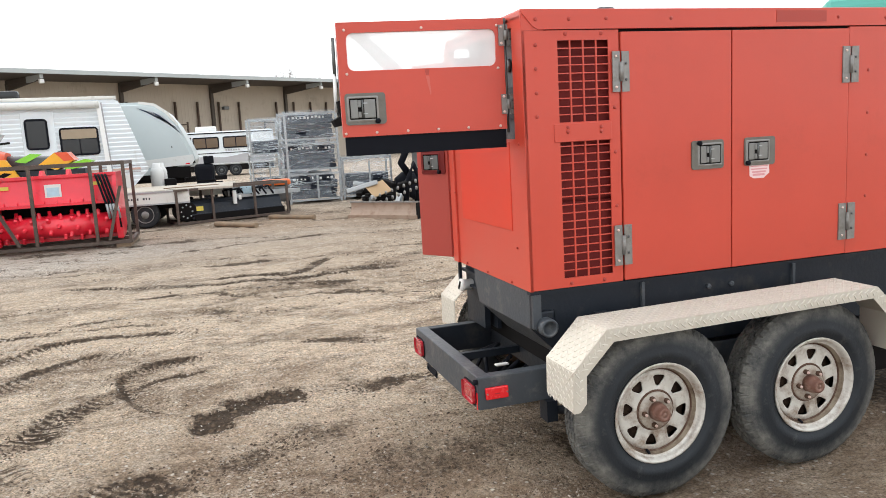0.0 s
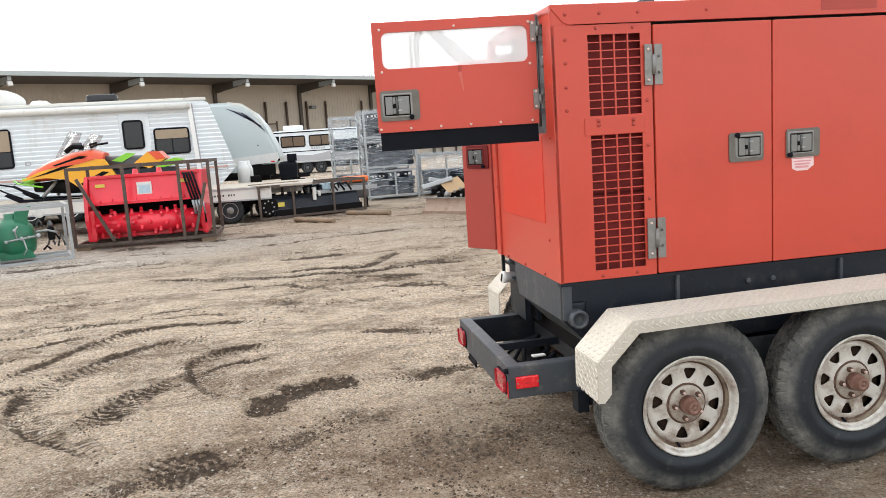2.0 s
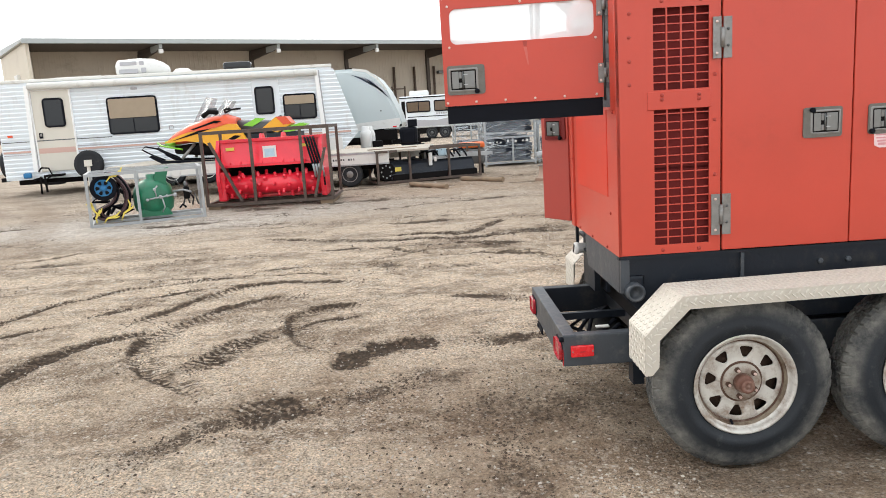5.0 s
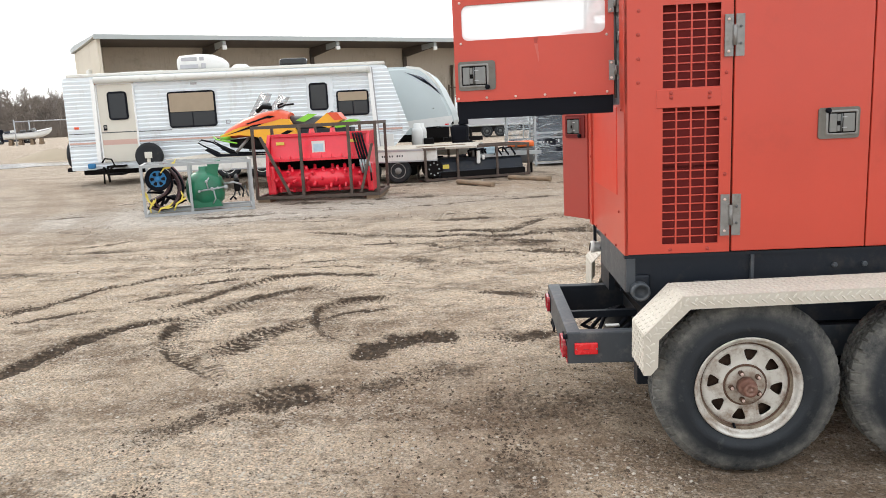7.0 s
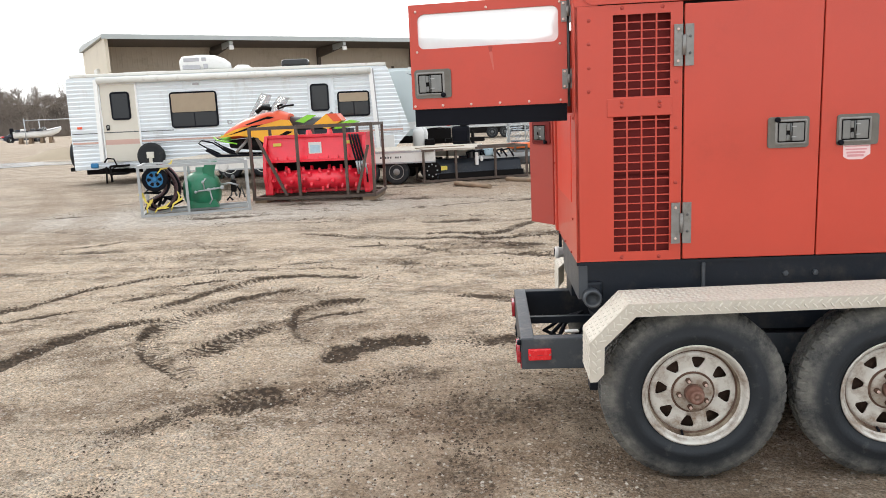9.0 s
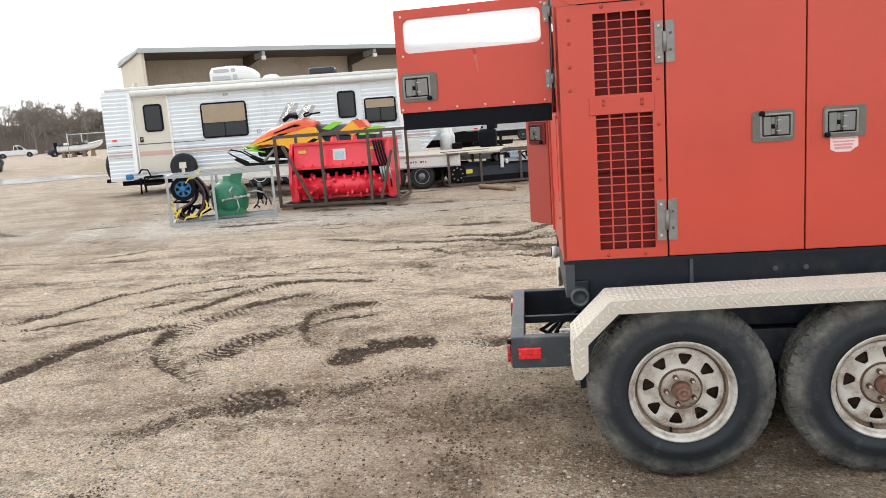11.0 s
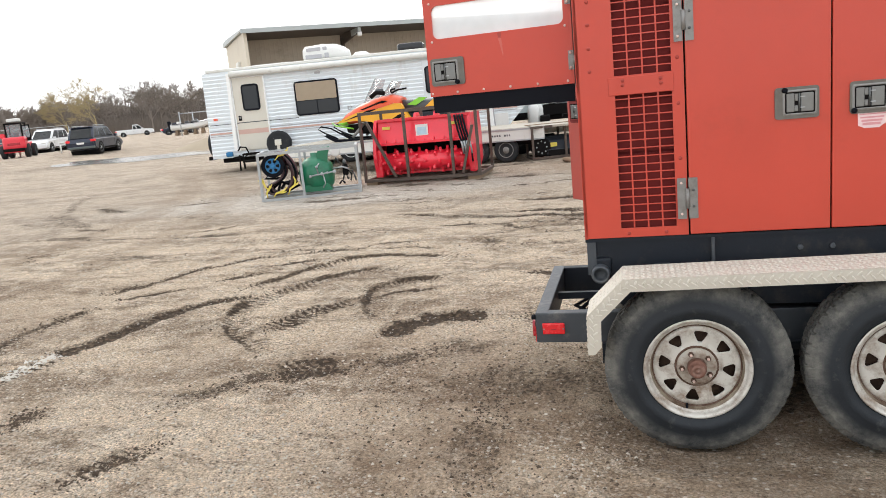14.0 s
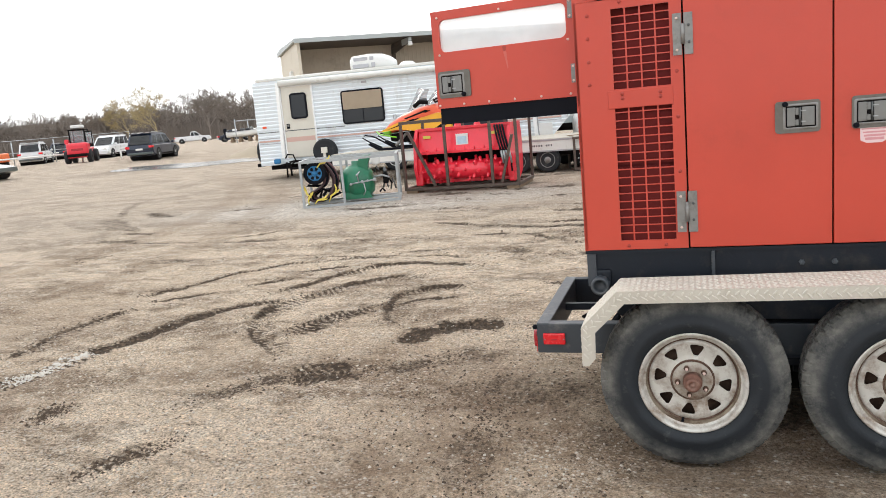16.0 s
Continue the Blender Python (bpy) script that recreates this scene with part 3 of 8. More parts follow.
rut([(-0.80, 2.77), (-0.68, 2.76), (-0.48, 2.65), (-0.24, 2.56)], 0.19, 0.016, 0.85)
rut([(-0.64, 1.52), (-0.42, 1.54), (-0.17, 1.63), (0.1, 1.7)], 0.16, 0.014, 0.86)
rut([(-0.5, 0.2), (-0.52, -0.1), (-0.48, -0.42), (-0.40, -0.85)], 0.22, 0.016, 0.34)
rut([(-3.06, -0.42), (-3.11, -0.2)], 0.16, 0.014, 0.75, 0.05)
rut([(-2.25, -1.0), (-2.12, -0.7), (-2.02, -0.55)], 0.16, 0.014, 0.6, 0.05)
rut([(-1.6, 6.22), (-1.37, 6.2), (-0.64, 5.98), (-0.3, 6.6), (-0.1, 6.95)], 0.20, 0.02, 0.90, 0.06)
rut([(-0.3, 5.55), (-0.04, 5.58), (0.33, 5.86), (0.48, 6.14), (0.30, 6.44)], 0.18, 0.02, 0.95, 0.06, -1)
rut([(-3.2, 6.3), (-2.63, 6.19), (-1.36, 5.73), (-0.03, 5.70), (0.7, 5.8)], 0.16, 0.016, 0.72, 0.06)
rut([(-2.4, 5.3), (-1.96, 5.27), (-0.88, 5.31), (0.1, 5.1)], 0.16, 0.016, 0.76)
rut([(-0.55, 4.67), (0.0, 4.5), (0.6, 4.12)], 0.14, 0.012, 0.7)
rut([(-2.85, 4.32), (-2.2, 4.37)], 0.13, 0.012, 0.6)
rut([(-1.85, 7.3), (-1.28, 7.15), (-0.7, 7.2)], 0.18, 0.018, 0.8)
rut([(-2.2, 8.8), (-1.29, 9.13), (-0.68, 9.42), (0.4, 9.6)], 0.18, 0.018, 0.75)
rut([(-13.4, 12.6), (-12.21, 10.36), (-10.89, 8.65), (-9.55, 7.31), (-8.2, 6.3)], 0.30, 0.014, 0.46, 0, 0, 0.8)
rut([(-11.5, 8.85), (-9.79, 7.24), (-8.7, 6.6)], 0.36, 0.014, 0.42, 0, 0, 0.8)
rut([(-11.3, 7.7), (-10.03, 7.1), (-9.0, 6.9)], 0.26, 0.012, 0.40, 0, 0, 0.6)
rut([(-10.6, 9.2), (-10.0, 8.7), (-9.3, 8.25)], 0.26, 0.018, 0.7, 0.06)


def minor_tracks():
    """Older, broken ruts that cross the yard, mostly along it."""
    rnd = random.Random(33)
    for k in range(170):
        x, y = rnd.uniform(-9, 3), 3.9 + 11.0 * rnd.random() ** 1.2
        if x < -5 and rnd.random() < 0.6:
            continue
        a, bend, ln = rnd.gauss(0.02, 0.22), rnd.gauss(0, 0.5), rnd.uniform(0.4, 1.9)
        pts = []
        for i in range(5):
            pts.append((x, y))
            x, y, a = x + ln / 4 * math.cos(a), y + ln / 4 * math.sin(a), a + bend / 4
        # the wet value also paints rut shadows as dark streaks along the line
        rut(pts, rnd.uniform(0.1, 0.3) * (0.8 + y * 0.05), rnd.uniform(0.010, 0.026), rnd.uniform(0.36, 0.66), 0, 0, 0.4)


minor_tracks()


def broad_lanes():
    """Wide lanes where vehicles drive, swept of gravel."""
    return [(smooth_line([(-7.5, 2.0), (-7.6, 4.5), (-8.4, 8.0), (-11.0, 13.0), (-16.0, 19.0)]), 0.34),
            (smooth_line([(-5.6, 1.0), (-6.0, 4.0), (-7.2, 8.0), (-10.0, 13.0), (-15.0, 18.5)]), 0.34)]


# damp places and, under the trailer, painted shade: x, y, radius, strength
DAMP_SHADE_SPOTS = [(-0.85, 0.85, 0.30, 0.42), (-0.5, 0.42, 0.42, 0.42), (-0.15, 0.35, 0.38, 0.45), (0.7, 0.50, 0.45, 0.9), (1.4, 0.60, 0.55, 0.95), (2.2, 0.60, 0.7, 0.9), (-0.6, 1.75, 0.2, 0.35),
              (-3.6, 10.9, 0.9, 0.6), (-5.0, 14.0, 1.4, 0.8), (-8.0, 17.0, 2.6, 0.7), (-1.2, 13.6, 0.8, 0.6), (-28, 27.5, 5.0, 0.4)]
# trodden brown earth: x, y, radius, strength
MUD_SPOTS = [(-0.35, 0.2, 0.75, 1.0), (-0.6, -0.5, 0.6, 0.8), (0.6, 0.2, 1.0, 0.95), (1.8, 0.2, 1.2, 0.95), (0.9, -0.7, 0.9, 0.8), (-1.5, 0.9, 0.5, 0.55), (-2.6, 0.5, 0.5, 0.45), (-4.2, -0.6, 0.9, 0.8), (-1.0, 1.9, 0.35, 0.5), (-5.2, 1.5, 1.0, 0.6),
             (-0.6, 12.2, 2.4, 0.9), (1.8, 11.4, 2.0, 0.9), (-1.4, 10.2, 2.4, 0.5), (1.8, 8.6, 2.2, 0.6), (0.6, 6.2, 1.6, 0.45), (-4.2, 10.6, 1.5, 0.7)]


def ground():
    xs = graded(-420, -5.0, 0.6, 300, 0.017, 1.021, 1.06)
    ys = graded(-60, -1.3, 3.4, 420, 0.017, 1.06, 1.0125)
    X, Y = np.meshgrid(xs, ys, indexing="ij")
    near = np.exp(-((X + 1.5) ** 2 + (Y - 2) ** 2) / 260.0)
    Z = 0.02 * value_noise(X * 0.5, Y * 0.5) + 0.026 * near * value_noise(X * 1.9 + 7, Y * 1.9) + 0.010 * near * value_noise(X * 2.6 + 9, Y * 3.2) + 0.018 * near * value_noise(X * 6 + 3, Y * 7) + 0.011 * near * value_noise(X * 17, Y * 17) + 0.008 * near * value_noise(X * 37, Y * 37)
    D, RUN, TREAD, MUD = (np.zeros_like(X) for _ in range(4))

    def beside(line, reach):
        """Cells near a line: their index, signed distance (left is positive) and run along it."""
        x0, y0 = line.min(0) - reach
        x1, y1 = line.max(0) + reach
        ix, iy = np.where((xs > x0) & (xs < x1))[0], np.where((ys > y0) & (ys < y1))[0]
        if not len(ix) or not len(iy):
            return None
        sub = np.ix_(ix, iy)
        px, py = X[sub], Y[sub]
        run = np.concatenate([[0], np.cumsum(np.hypot(*np.diff(line, axis=0).T))])
        best, along, side = np.full(px.shape, 9.0), np.zeros(px.shape), np.ones(px.shape)
        for i in range(len(line) - 1):
            d = line[i + 1] - line[i]
            rx, ry = px - line[i, 0], py - line[i, 1]
            t = np.clip((rx * d[0] + ry * d[1]) / (d @ d + 1e-9), 0, 1)
            dist = np.hypot(rx - t * d[0], ry - t * d[1])
            hit = dist < best
            best, along = np.where(hit, dist, best), np.where(hit, run[i] + t * (run[i + 1] - run[i]), along)
            side = np.where(hit, np.sign(d[0] * ry - d[1] * rx), side)
        return sub, px, py, best * side, along, run[-1]

    for pts, w, depth, wet, pitch, edge, fade in TRACKS:
        got = beside(smooth_line(pts, 10), 2.2 * w)
        if got is None:
            continue
        sub, px, py, off, along, total = got
        ends = np.clip(np.minimum(along, total - along) / fade, 0.15, 1)
        broken = np.clip(1.0 + 1.3 * value_noise(px * 2.3 + depth * 999, py * 2.3) + 0.5 * value_noise(px * 9, py * 9 + depth * 999), 0.2, 1)
        ragged = 1.0 + 0.5 * value_noise(px * 5, py * 5) + 0.45 * value_noise(px * 14, py * 14) + 0.35 * value_noise(px * 33, py * 33)
        if edge:
            # the print lies to one side of the line, its outer lip thrown up dark
            q = -off * edge
            lip = np.exp(-((q - 0.01) / (0.040 * ragged)) ** 2)
            inside = np.clip(np.minimum(q + 0.02, w - q) / 0.05, 0, 1) * ends
            fadeaway = np.clip(1.5 - 1.3 * q / w, 0, 1)
            Z[sub] += (0.65 * depth * np.exp(-((q + 0.035) / 0.03) ** 2) - 0.6 * depth * inside * fadeaway) * ends * broken
            worn = np.clip(1.05 + 1.5 * value_noise(px * 3.1 + 17, py * 3.1 + depth * 99), 0.25, 1)
            d = np.clip(lip, 0, 1) * 0.92 * wet * ends * broken * worn
            tread = inside * fadeaway * np.clip(0.8 + 1.6 * value_noise(px * 1.7 + 31, py * 1.7), 0, 1)
            across = q * 0.25
        else:
            u = np.abs(off) / (0.5 * w * ragged)
            inside = np.clip(1 - u * u, 0, 1)
            Z[sub] += (-0.75 * depth * inside + 0.45 * depth * np.exp(-((u - 1.25) / 0.22) ** 2)) * ends * broken
            d = np.clip(inside * 2.0, 0, 1) * wet * ends * broken
            tread = (u < 1.5) * ends * 0.8
            across = np.abs(off) * 0.3
        top = (d > D[sub]) | (inside > 0.1)
        D[sub] = np.maximum(D[sub], d)
        if pitch:
            RUN[sub] = np.where(top, (along + across) / pitch, RUN[sub])
            TREAD[sub] = np.where(top, tread, TREAD[sub])
    for line, w in broad_lanes():
        sub, px, py, off, along, total = beside(line, 2 * w)
        MUD[sub] = np.maximum(MUD[sub], 0.42 * np.clip(2 - 2 * (off / w) ** 2, 0, 1))
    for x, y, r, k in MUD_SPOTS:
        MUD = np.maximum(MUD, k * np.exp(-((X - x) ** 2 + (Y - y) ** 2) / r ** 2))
    # the spots under the trailer carry its painted shade in the damp field
    for x, y, r, wet in DAMP_SHADE_SPOTS:
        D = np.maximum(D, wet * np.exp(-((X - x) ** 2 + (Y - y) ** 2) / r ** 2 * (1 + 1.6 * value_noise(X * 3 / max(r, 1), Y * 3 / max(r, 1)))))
    # lugs pressed into the print
    Z -= 0.005 * TREAD * np.clip(np.sin(math.tau * RUN + 5 * value_noise(X * 9, Y * 9)) * 1.5, -1, 1)
    Z += np.clip(0.05 * (-X - 33), 0, 0.3)
    for wx, wy in ((0.43, -0.19), (1.22, -0.16), (0.38, 1.15), (1.17, 1.19)):
        Z -= 0.068 * np.exp(-((X - wx) ** 2 + (Y - wy) ** 2) / 0.16)
    V = np.clip(0.75 * np.exp(-((X + 5.9) ** 2 / 7 + (Y - 8.3) ** 2 / 1.6)) + 0.35 * np.exp(-((X + 3) ** 2 / 12 + (Y - 9.4) ** 2 / 1.5)) + np.minimum(0.62, 0.62 * np.clip((Y - 4.0) / 6, 0, 1) + 0.5 * np.clip((-X - 6) / 8, 0, 1)), 0, 1)
    nx, ny = X.shape
    idx = np.arange(nx * ny).reshape(nx, ny)
    quads = np.stack([idx[:-1, :-1], idx[1:, :-1], idx[1:, 1:], idx[:-1, 1:]], -1).reshape(-1, 4)
    me = bpy.data.meshes.new("ground")
    me.from_pydata(np.stack([X, Y, Z], -1).reshape(-1, 3).tolist(), [], quads.tolist())
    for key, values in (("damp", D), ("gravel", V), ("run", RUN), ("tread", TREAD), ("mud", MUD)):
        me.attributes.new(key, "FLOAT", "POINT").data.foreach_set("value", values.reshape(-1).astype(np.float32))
    me.polygons.foreach_set("use_smooth", [True] * len(me.polygons))
    me.materials.append(GROUND)
    tagged(new("ground", me), "packed brown dirt yard with wheel ruts and gravel", "ground", kind="structure")
    return xs, ys, Z


GX, GY, GZ = ground()


def height(x, y):
    i = min(max(int(np.searchsorted(GX, x)), 1), len(GX) - 1)
    j = min(max(int(np.searchsorted(GY, y)), 1), len(GY) - 1)
    return float((GZ[i, j] + GZ[i - 1, j - 1]) / 2)


def scatter(name, count, material, label, spread, sizes, seed):
    rnd = random.Random(seed)
    verts, faces = [], []
    for _ in range(count):
        x, y = spread(rnd)
        r = rnd.uniform(*sizes) * (0.5 + rnd.random() ** 3)
        z = height(x, y) + r * 0.15
        a = rnd.random() * 6.3
        k = len(verts)
        for dx, dy, dz in ((1, 0, 0), (0.2, 0.9, 0), (-0.9, 0.3, 0.1), (-0.3, -0.9, 0), (0.15, 0.1, 0.75), (0.5, 0.4, 0.5)):
            dx, dy = dx * rnd.uniform(0.6, 1.2), dy * rnd.uniform(0.6, 1.2)
            verts.append((x + r * (dx * math.cos(a) - dy * math.sin(a)), y + r * (dx * math.sin(a) + dy * math.cos(a)), z + r * dz - r * 0.2))
        faces += [(k, k + 1, k + 5), (k + 1, k + 2, k + 4), (k + 2, k + 3, k + 4), (k + 3, k, k + 4), (k, k + 5, k + 4), (k + 1, k + 4, k + 5)]
    me = bpy.data.meshes.new(name)
    me.from_pydata(verts, [], faces)
    me.materials.append(material)
    return tagged(new(name, me), label, name, kind="stuff")


def yard(r):
    while True:
        d = r.random() ** 1.6 * 11
        a = r.uniform(-0.3, 1.25)
        x, y = -0.2 - d * math.sin(a), -1.9 + d * math.cos(a) * 1.1
        # few stones where the earth is trodden or freshly rutted
        bare = max(k * math.exp(-((x - mx) ** 2 + (y - my) ** 2) / q ** 2) for mx, my, q, k in MUD_SPOTS)
        if r.random() > bare and r.random() < 0.35 + 1.3 * float(value_noise(np.array(x * 1.5), np.array(y * 1.5)) + 0.5):
            return x, y


def along_track(r):
    pts, w, depth, wet, pitch, edge, fade = r.choice(TRACKS[1:24])
    i = r.randrange(len(pts) - 1)
    t = r.random()
    return (pts[i][0] * (1 - t) + pts[i + 1][0] * t + r.gauss(0, w * 0.3), pts[i][1] * (1 - t) + pts[i + 1][1] * t + r.gauss(0, w * 0.3))


def far_ruts(r):
    pts, w = r.choice(TRACKS[23:])[:2]
    i = r.randrange(len(pts) - 1)
    t = r.random()
    return (pts[i][0] * (1 - t) + pts[i + 1][0] * t + r.gauss(0, w * 0.5), pts[i][1] * (1 - t) + pts[i + 1][1] * t + r.gauss(0, w * 0.5))


def mid_yard(r):
    return r.uniform(-8, 2.5), 3.2 + 10 * r.random() ** 1.3


def by_wheels(r):
    return r.gauss(-0.5, 0.55), r.gauss(0.15, 0.6)


def pale_streak(r):
    t = r.random()
    return -3.90 + 0.12 * t + r.gauss(0, 0.045), 0.08 + 0.62 * t + r.gauss(0, 0.04)


scatter("pebbles", 24000, STONE, "small pale pebbles strewn over the dirt", yard, (0.0035, 0.009), 3)
scatter("soil_crumbs", 11000, CLOD, "dark soil crumbs strewn over the dirt", yard, (0.003, 0.006), 13)
scatter("clods", 8000, CLOD, "dark crumbled soil clods beside the wheel ruts", along_track, (0.004, 0.012), 4)
scatter("broken_clods", 9000, CLOD, "dark broken clods thrown up along the far ruts", far_ruts, (0.005, 0.015), 14)
scatter("loose_stones", 9000, STONE, "pale stones strewn over the middle of the yard", mid_yard, (0.006, 0.015), 15)
scatter("trodden_clods", 1500, CLOD, "damp earth crumbs around the trailer wheels", by_wheels, (0.004, 0.011), 16)
scatter("gravel", 520, CHALK, "streak of whitish gravel in a rut", pale_streak, (0.007, 0.017), 6)


def outline_disc(bm, cx, cy, rx, ry, z, turn, seed, n=60):
    rnd = random.Random(seed)
    ph = [rnd.random() * 6.3 for _ in range(4)]
    vs = []
    for i in range(n):
        a = i * math.tau / n
        k = 1 + 0.16 * math.sin(2 * a + ph[0]) + 0.12 * math.sin(3 * a + ph[1]) + 0.08 * math.sin(5 * a + ph[2]) + 0.05 * math.sin(9 * a + ph[3])
        u, v = rx * k * math.cos(a), ry * k * math.sin(a)
        vs.append(bm.verts.new((cx + u * math.cos(turn) - v * math.sin(turn), cy + u * math.sin(turn) + v * math.cos(turn), z)))
    bm.faces.new(vs)
    return bm


solid("puddle", outline_disc(bmesh.new(), -25.2, 29.6, 6.3, 2.5, 0.016, -0.22, 2), WATER, "long shallow rainwater puddle on the dirt", "puddle", kind="structure")

# ---- the long warehouse behind the yard ----
U = Vector((-8.018 + 23.25, 49.72 - 38.07, 0)).normalized()
HALL = Matrix.Translation((-23.25, 38.07, 0)) @ pose(0, 0, 0, 0, 0, math.degrees(math.atan2(U.y, U.x)))
EAVE, DEEP, HALL_LONG = 6.5, 4.6, 74.0


def warehouse():
    hall = thing("warehouse", "long tan metal warehouse with a deep open overhang", "warehouse", HALL, kind="structure")
    bm = bmesh.new()
    # ribbed front wall under the overhang
    n = int(HALL_LONG / 0.3)
    outline = []
    for i in range(n):
        x = i * 0.3
        outline += [(x, DEEP), (x + 0.2, DEEP), (x + 0.23, DEEP - 0.010), (x + 0.27, DEEP - 0.010)]
    outline += [(HALL_LONG, DEEP), (HALL_LONG, DEEP + 0.3), (0, DEEP + 0.3)]
    part("front_wall", prism(bm, outline, 0, EAVE + 0.3, "z"), TANWALL, hall)
    part("end_wall", boxes((-0.12, 0.06, 0.1, 10, 0, EAVE - 0.02)), CREAMWALL, hall, "cream metal end wall, lit lighter in its colour")
    part("back_wall", boxes((0.06, HALL_LONG, 9.8, 10, 0, EAVE)), TANWALL, hall)
    part("far_end_wall", boxes((HALL_LONG, HALL_LONG + 0.2, DEEP, 10, 0, EAVE)), TANWALL, hall)
    part("roof", prism(bmesh.new(), [(-0.25, EAVE + 0.12), (8, EAVE + 0.36), (10.3, EAVE + 0.3), (10.3, EAVE + 0.02), (-0.25, EAVE + 0.0)], -0.3, HALL_LONG + 0.3, "x"), FASCIA, hall)
    part("soffit", boxes((0.06, HALL_LONG, 0.0, DEEP - 0.05, EAVE - 0.1, EAVE - 0.01)), SOFFIT, hall, "brown metal underside of the overhang")
    part("fascia", boxes((-0.32, HALL_LONG + 0.32, -0.32, -0.26, EAVE - 0.12, EAVE + 0.14)), FASCIA, hall, "pale metal roof edge")
    seams = bmesh.new()
    for i in range(240):
        box(seams, i * 0.305 - 0.2, i * 0.305 - 0.15, -0.3, 0.5, EAVE + 0.105, EAVE + 0.128)
    part("roof_seams", seams, FASCIA, hall)
    truss = None
    for i in range(9):
        x = 6.95 + i * 7.45
        if truss is None:
            bm = boxes((-0.08, 0.08, 0.25, DEEP, EAVE - 0.4, EAVE - 0.12))
            prism(bm, [(0.3, EAVE - 0.35), (0.3, EAVE - 0.45), (DEEP - 0.2, EAVE - 0.78), (DEEP - 0.2, EAVE - 0.35)], -0.05, 0.05, "x")
            box(bm, -0.12, 0.12, DEEP - 0.25, DEEP - 0.04, 0, EAVE - 0.3)
            truss = part("bracket", bm, SOFFIT, hall, "brown steel bracket and column")
            truss.location = (x, 0, 0)
            arm = part("outrigger", prism(bmesh.new(), [(-0.05, EAVE - 0.13), (-0.05, EAVE - 0.36), (0.9, EAVE - 0.50), (1.7, EAVE - 0.50), (1.7, EAVE - 0.13)], -0.10, 0.10, "x"), FASCIA, hall, "pale steel outrigger under the eave")
            arm.location = (x, 0, 0)
            lamp = part("lamp", rbox(-0.14, 0.14, -0.10, 0.12, EAVE - 0.66, EAVE - 0.4, 0.06, 3), WHITE, hall, "pale floodlight under the eave")
            lamp.location = (x, 0, 0)
        else:
            again(truss, x, 0, 0)
            again(lamp, x, 0, 0)
            again(arm, x, 0, 0)
    pipe = None
    for i in range(22):
        x = 18.3 + i * 1.93
        if pipe is None:
            bm = bmesh.new()
            sweep(bm, [(0, DEEP - 0.16, 0), (0, DEEP - 0.16, 5.1)], 0.1, 6)
            pipe = part("downpipe", bm, POST, hall, "brown vertical bollard pipe")
            pipe.location = (x, 0, 0)
        elif i % 5 != 3:
            again(pipe, x, 0, 0)
    bm = bmesh.new()
    for x in (19.4, 25.5, 34.0):
        bar(bm, (x, DEEP - 0.5, 0), (x, DEEP - 0.5, 3.6), 0.1)
        bar(bm, (x + 1.2, DEEP - 0.5, 0), (x + 1.2, DEEP - 0.5, 3.6), 0.1)
        bar(bm, (x, DEEP - 0.5, 3.4), (x + 1.2, DEEP - 0.5, 3.4), 0.09)
    part("rack_frame", bm, POST, hall, "brown steel door guard frames")
    part("wall_lamp", rbox(30.2, 30.7, DEEP - 0.4, DEEP - 0.05, 4.5, 4.75, 0.04), STEEL_D, hall)
    part("vent", rbox(-0.3, -0.12, 3.2, 4.2, 4.6, 5.0, 0.03), ROOFW, hall)


warehouse()

# ---- the generator on its two-axle trailer ----
TURN = pose(0, 0, 0, 0, 0, 2.5)
LONG, WIDE, LOW, HIGH = 2.75, 0.99, 0.823, 1.985


def rivet_mesh(r=0.008, h=0.005):
    return lathe(bmesh.new(), [(r, 0), (r, -h * 0.4), (r * 0.7, -h * 0.85), (r * 0.25, -h)], 8, "y")


